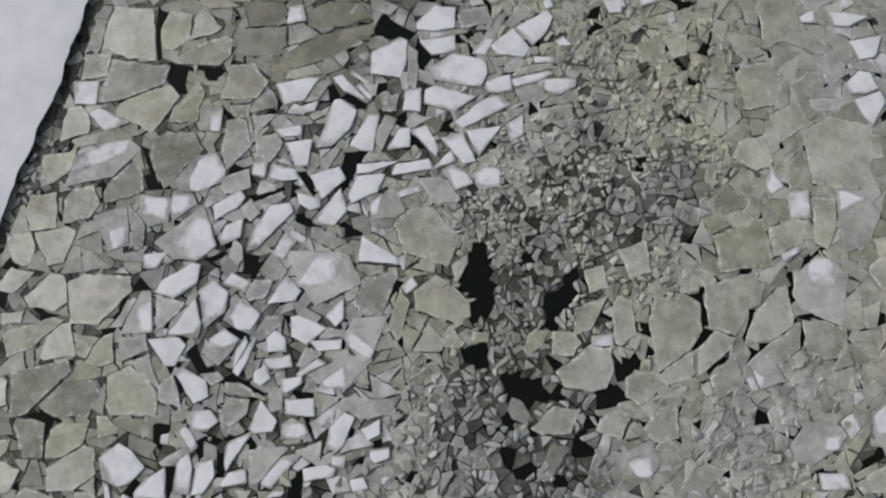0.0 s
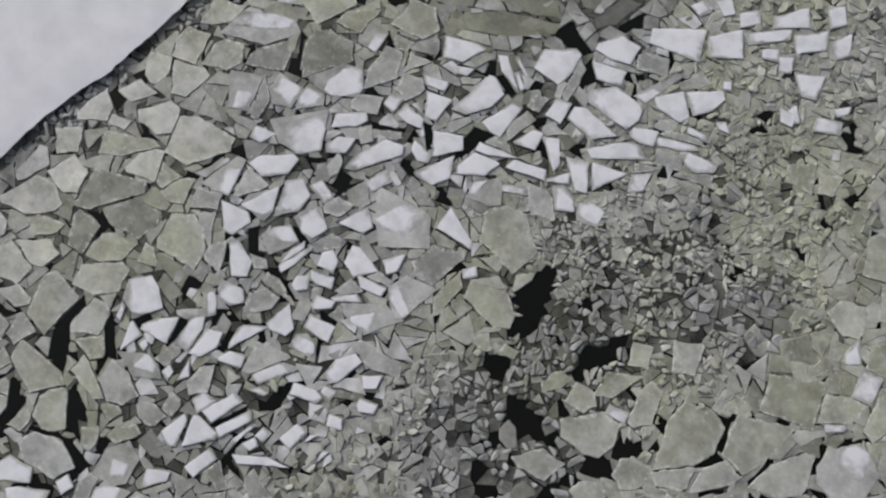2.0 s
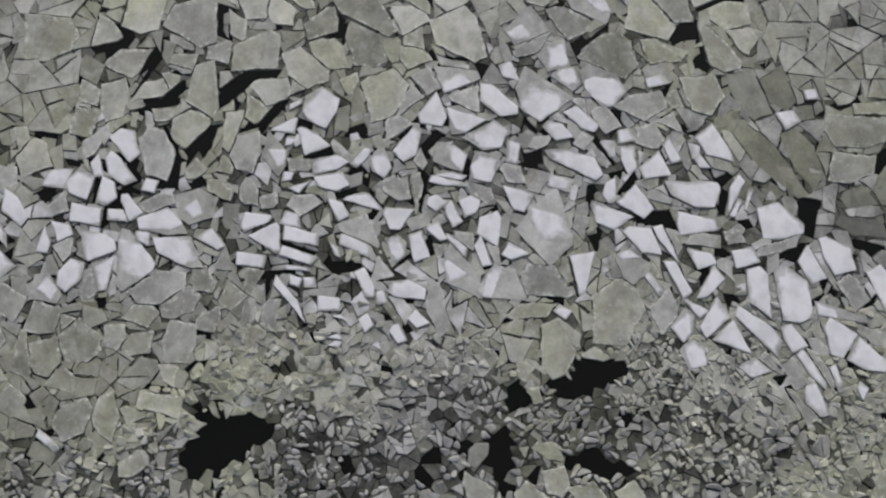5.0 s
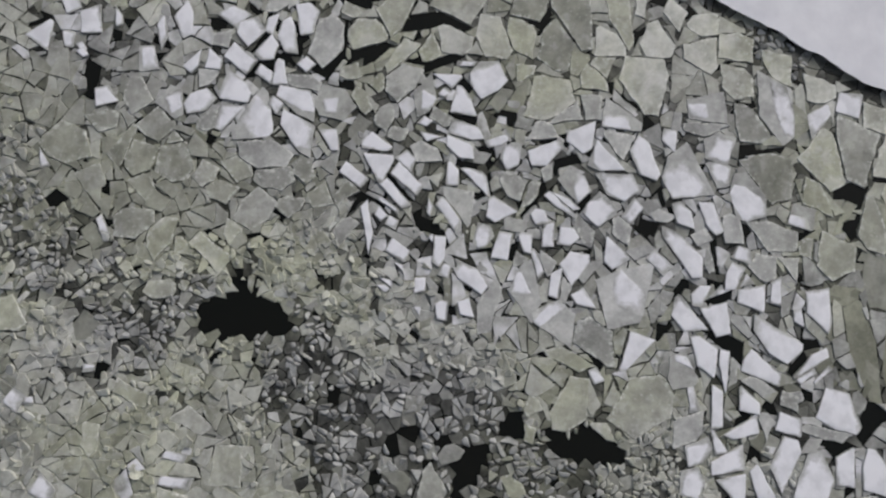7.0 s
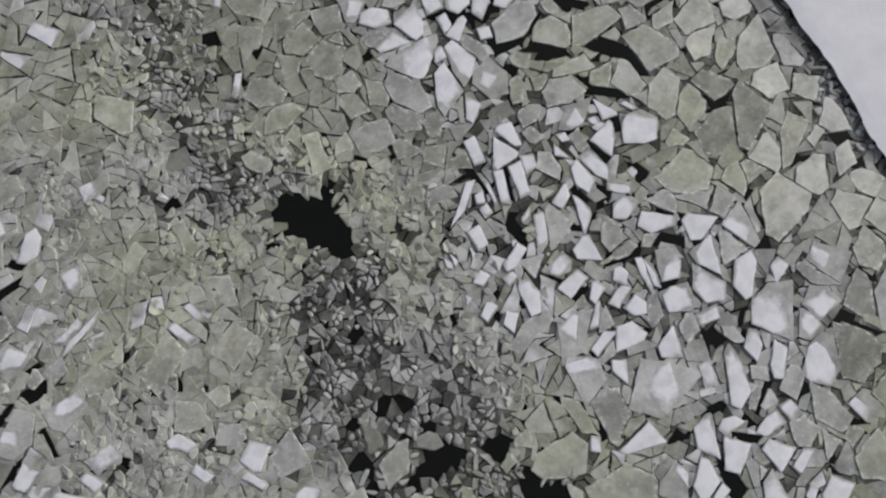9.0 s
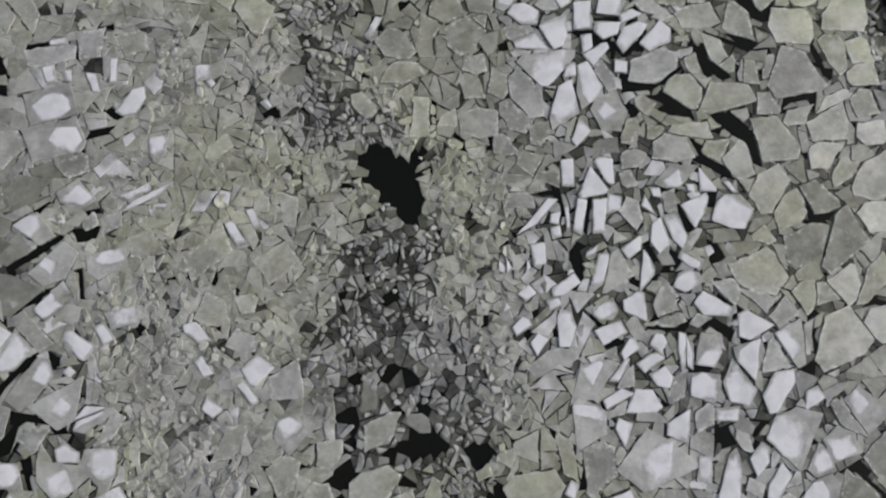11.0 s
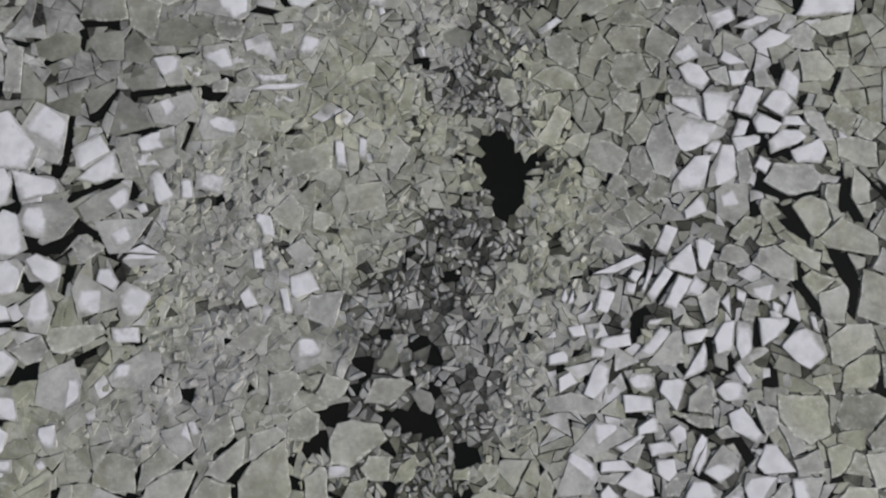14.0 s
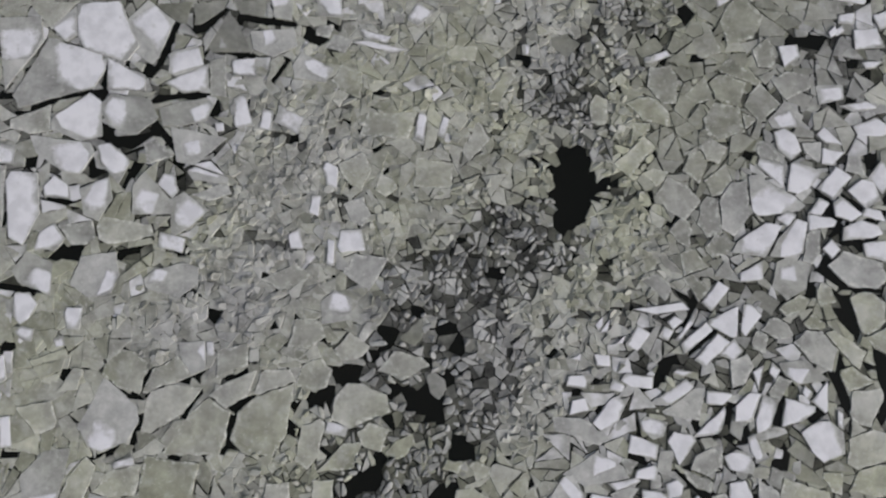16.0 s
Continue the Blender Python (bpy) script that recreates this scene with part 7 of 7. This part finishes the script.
def fill_ice(rng, rnd, plates, broken, brash, soaked, moist):
    """Broken pieces that fill the water between the plates and floes."""
    pieces = lumps = 0
    for (x, y, r, share, size), poly in cells(scatter(rng, 1.9, 60000, 1.7), rng, 0.065):
        wet = flooded(x, y) or awash(x, y)
        crushed = size < 0.98
        wet = wet or x - shelf_x(y) < 1.6 or (crushed and share > 0.14)
        grey = moist if damp(x, y) else None
        for p in shatter(poly, (rnd.uniform(0.75, 1.15) if crushed and share > 0.14 else 0.72 if crushed else 0.92) * size, 0.015 + 0.25 * share if crushed else 0.07, rnd):
            if crushed and (open_water_at(*middle(p)) or rnd.random() < (0.8 if share < 0.14 and area_of(p) < 0.6 and seam(*middle(p)) else 0.1)):
                continue
            p = carve(p, FLOE_SET, 0.05, rnd) if crushed else cut_back(p, rnd)
            p = off_shelf(p, 0.0 if crushed else 0.75)
            p = carve(p, plates, 0.05, rnd) if p else None
            if p and not crushed and area_of(p) < 0.9 and snowy(*middle(p)) > 2 and rnd.random() < 0.3:
                continue
            if not p or narrow(p) or rnd.random() < share * (1.4 if crushed else 0.5):
                continue
            if not crushed and area_of(p) > 2.4:
                plate_object(p, rnd, wet, 0.1)
            elif not crushed and not wet and not damp(x, y) and rnd.random() < min(0.1 * snowy(*middle(p)), 0.5):
                loose_piece("dusted_floe", p, rnd, DUSTED_ICE, "thin ice floe partly dusted with blown snow", "ice floe", "snow-dusted floes")
            elif not crushed and not wet and not damp(x, y) and area_of(p) > 0.55 and math.dist(middle(p), CENTRE) < 21 and pieces < 300:
                pieces += 1
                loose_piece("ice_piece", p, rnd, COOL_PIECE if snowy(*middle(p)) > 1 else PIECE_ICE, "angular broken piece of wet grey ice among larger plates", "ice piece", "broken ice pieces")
            elif crushed and lumps < 300 and area_of(p) > 0.16 and math.dist(middle(p), CENTRE) < 17:
                lumps += 1
                damped = wet and rnd.random() < 0.92
                loose_piece("brash_lump", p, rnd, SOAKED_LUMP if damped else LUMP_ICE, "dark waterlogged lump of brash ice in open water" if damped else "small crushed grey lump of brash ice", "brash ice", "brash lumps", 0.05)
            elif crushed:
                (soaked if wet and rnd.random() < 0.92 else brash if grey is None else grey).append(slab(worn(worn(p, rnd, 0.16, 0.04), rnd, 0.05, 0.0), rnd.uniform(0.02, 0.15), 0.35, 0.06, (rnd.gauss(0, 0.12), rnd.gauss(0, 0.12))))
            else:
                (soaked if wet else broken if grey is None else grey).append(slab(worn(p, rnd, 0.05, 0.06), rnd.uniform(0.03, 0.1), 0.3, 0.02, (rnd.gauss(0, 0.015), rnd.gauss(0, 0.015))))


def loose_pack(x, y):
    """East of the lead the pack is pressed tight and little water shows between the plates."""
    return x < 6 or (x > 19 and y < -4)


def bare_share(x, y, size, share):
    """How much of the water under the upper pieces holds no half-sunken ice."""
    bare = 0.02 + 1.3 * share
    if size < 0.56:
        bare += 0.35
    if share > 0.14 and size < 0.7:
        bare += 0.15
    if size > 0.98 and loose_pack(x, y):
        bare += 0.4
    if flooded(x, y):
        bare += 0.2
    if snowy(x, y) > 2:
        bare += 0.2
    return bare


def sunken_ice(rng, rnd, plates, sunk, drowned, slush, snowed):
    """Half-sunken pieces that fill the gaps under the upper ones."""
    for (x, y, r, share, size), poly in cells(scatter(rng, 1.0, 30000, 1.6), rng, 0.04):
        for p in shatter(poly, 0.8, 0.04, rnd):
            if size > 0.98:
                p = carve(p, LEAD_SET, 0.0)
            elif open_water_at(*middle(p)):
                continue
            p = off_shelf(p, -0.15)
            if not p:
                continue
            pressed = share < 0.12 and (size < 0.98 or not loose_pack(x, y)) and not flooded(x, y) and not damp(x, y)
            if pressed and rnd.random() < (0.05 if seam(*middle(p)) else 0.95):
                # slush fills the cracks and half buries the pieces
                cx, cy = middle(p)
                p = carve([(cx + 1.12 * (u - cx), cy + 1.12 * (v - cy)) for u, v in p], plates, -0.06)
                if p:
                    slush.append(slab(worn(p, rnd, 0.1, 0.05), rnd.uniform(0.02, 0.068), 0.3, 0.06, (rnd.gauss(0, 0.02), rnd.gauss(0, 0.02))))
            elif not pressed and size > 0.98 and snowy(*middle(p)) > 1 and not flooded(x, y) and rnd.random() < 0.34:
                snowed.append(slab(worn(p, rnd, 0.12, 0.05), rnd.uniform(0.01, 0.06), 0.3, 0.05, (rnd.gauss(0, 0.02), rnd.gauss(0, 0.02))))
            elif not (pressed and seam(*middle(p))) and rnd.random() > bare_share(x, y, size, share):
                sunk.append(slab(p, rnd.uniform(0.004, 0.03), 0.3, 0.02))
            elif rnd.random() < (0.95 if share > 0.12 else 0.85):
                # this dark ice also shows along the seams, as the shade of ridges
                drowned.append(slab(p, rnd.uniform(0.002, 0.01), 0.3, 0.02))


def chips(rng, rnd, plates, loose):
    """Tumbled lumps and shards that lie on and between the crushed ice."""
    n = 30000
    r, a = REACH * np.sqrt(rng.random(n)), rng.random(n) * 2 * np.pi
    pts = np.stack([CENTRE[0] + r * np.cos(a), CENTRE[1] + r * np.sin(a)], 1)
    size, share = field_at(pts)
    for (x, y), s, o in zip(pts, size, share):
        if x - shelf_x(y) < 0.7 or seam(x, y) or o > 0.14 or rnd.random() > (1.2 - s) / 0.5 or rnd.random() < 5.0 * o or (flooded(x, y) and rnd.random() < 0.7) or open_water_at(x, y) or within(FLOE_SET, x, y, 0.25) or within(plates, x, y, 0.1):
            continue
        k = rnd.choice((3, 4, 4, 5, 5, 6))
        turn, length = rnd.uniform(0, 6.28), (0.1 + 0.32 * rnd.random() ** 1.6) * (0.55 + 0.45 * s)
        wide = rnd.uniform(0.5, 1.0)
        poly = []
        for q in range(k):
            t = 6.2832 * (q + rnd.uniform(-0.3, 0.3)) / k
            g = length * rnd.uniform(0.8, 1.15)
            u, v = g * math.cos(t), wide * g * math.sin(t)
            poly.append((x + u * math.cos(turn) - v * math.sin(turn), y + u * math.sin(turn) + v * math.cos(turn)))
        top = rnd.uniform(0.07, 0.2)
        loose.append(slab(poly, top, top + 0.05, 0.02, (rnd.gauss(0, 0.16), rnd.gauss(0, 0.16))))


def lay_ice():
    rng, rnd = np.random.default_rng(11), random.Random(12)
    broken, brash, sunk, loose, soaked, drowned, moist, slush, snowed = [], [], [], [], [], [], [], [], []
    plates = lay_plates(rnd)
    fill_ice(rng, rnd, plates, broken, brash, soaked, moist)
    sunken_ice(rng, rnd, plates, sunk, drowned, slush, snowed)
    chips(rng, rnd, plates, loose)
    joined("broken_ice", broken, BROKEN_ICE, "jumble of cracked wet grey ice pieces afloat", "broken ice")
    joined("brash_ice", brash, BRASH_ICE, "crushed grey brash ice packed between larger floes", "brash ice")
    joined("waterlogged_ice", soaked, SOAKED_ICE, "dark waterlogged ice rubble around open water", "ice rubble")
    joined("damp_ice", moist, DAMP_RUBBLE, "damp darker grey ice pieces frozen together", "ice rubble")
    joined("sunken_ice", sunk, SUNK_ICE, "dark half-sunken ice between the upper floes", "sunken ice")
    joined("packed_slush", slush, SLUSH_ICE, "grey slush packed between the crushed ice", "slush")
    joined("snow_slush", snowed, SNOW_SLUSH, "snow-soaked grey slush between the snowy floes", "slush")
    joined("drowned_ice", drowned, DROWNED_ICE, "very dark slush and drowned ice awash", "slush")
    joined("ice_chips", loose, CHIP_ICE, "small ice shards strewn over crushed ice", "ice chips")


def lay_snow_floes():
    rnd = random.Random(21)
    for outline, snow, body in FLOES:
        cx, cy = middle(outline)
        bare = area_of(body) > 1.4 * area_of(outline)
        reach = 1.28 if bare else 1.03 if snow > 0.85 else 1.2
        flat = [(cx + reach * (x - cx), cy + reach * (y - cy)) for x, y in outline]
        flat = clipped(flat, body, 0.012)
        flat = flat if len(flat) > 2 and area_of(flat) > 0.02 else body
        cx, cy = middle(flat)
        flat = [(x - cx, y - cy) for x, y in flat]
        wide = math.sqrt(area_of(flat))
        crisp = snow > 0.85
        top = rnd.uniform(0.1, 0.14) if crisp else rnd.uniform(0.09, 0.115)
        tilt = (rnd.uniform(-0.012, 0.012), rnd.uniform(-0.012, 0.012)) if crisp else (0.0, 0.0)
        v, f = slab(worn([(x - cx, y - cy) for x, y in body], rnd, 0.05, 0.05), top, 0.4, 0.012, tilt)
        ob = new("ice_floe")
        ob.location = (cx, cy, 0)
        part("slab", v, f, FLOE_ICE, ob)
        sides = sorted(math.dist(p, q) for p, q in zip(flat, flat[1:] + flat[:1]))
        kind = "long narrow" if sides[-1] > 3 * sides[0] + 0.2 and sides[-2] > 2 * sides[1] else "large" if wide > 1.35 else "small" if wide < 0.7 else "angular"
        tagged(ob, kind + (" ice floe covered with clean white snow" if crisp else " grey ice floe with a ragged patch of snow"), "ice floe", "snow-covered ice floes")
        # the snow lies on it in a ragged patch
        if crisp:
            shape = worn(knocked(flat, rnd, 0.06), rnd, 0.05, 0.05)
        else:
            shape = worn(worn(flat, rnd, 0.13 * wide, 0.05), rnd, 0.06 * wide, 0.05)
        deep = 1.2 if crisp else 0.45 + 0.85 * snow
        # blown against one side, where it ends sharply; it thins out towards the other
        lee = rnd.uniform(0, 6.2832)
        fade = (0.1, 0.3, 0.5, 0.6)[rnd.randrange(4)] if crisp else 0.62
        n = len(shape)
        verts, depth = [], []
        for k, h, d in ((0.0, 0.003, 0.0), (0.35, 0.01, 0.45), (0.7, 0.016, 0.85), (1.0, 0.02, 1.0)):
            for x, y in shape:
                thin = 0.5 + 0.5 * math.cos(math.atan2(y, x) - lee)
                thin *= thin
                inner = 1 - (0.12 + fade * thin + (0.12 if bare else 0.0))
                m = 1 + (inner - 1) * k
                verts.append((x * m, y * m, top + h + tilt[0] * x * m + tilt[1] * y * m))
                edge = (0.7 if crisp else 0.25 if bare else 0.45) * (1 - thin)
                depth.append(deep * (edge + (1 - edge) * d))
        faces = []
        for i in range(n):
            j = (i + 1) % n
            faces += [(k * n + i, k * n + j, (k + 1) * n + j, (k + 1) * n + i) for k in range(3)]
        faces.append(tuple(range(3 * n, 4 * n)))
        part("snow_cover", verts, faces, SNOW, ob, "white snow cover", depth)


lay_snow_floes()
lay_ice()
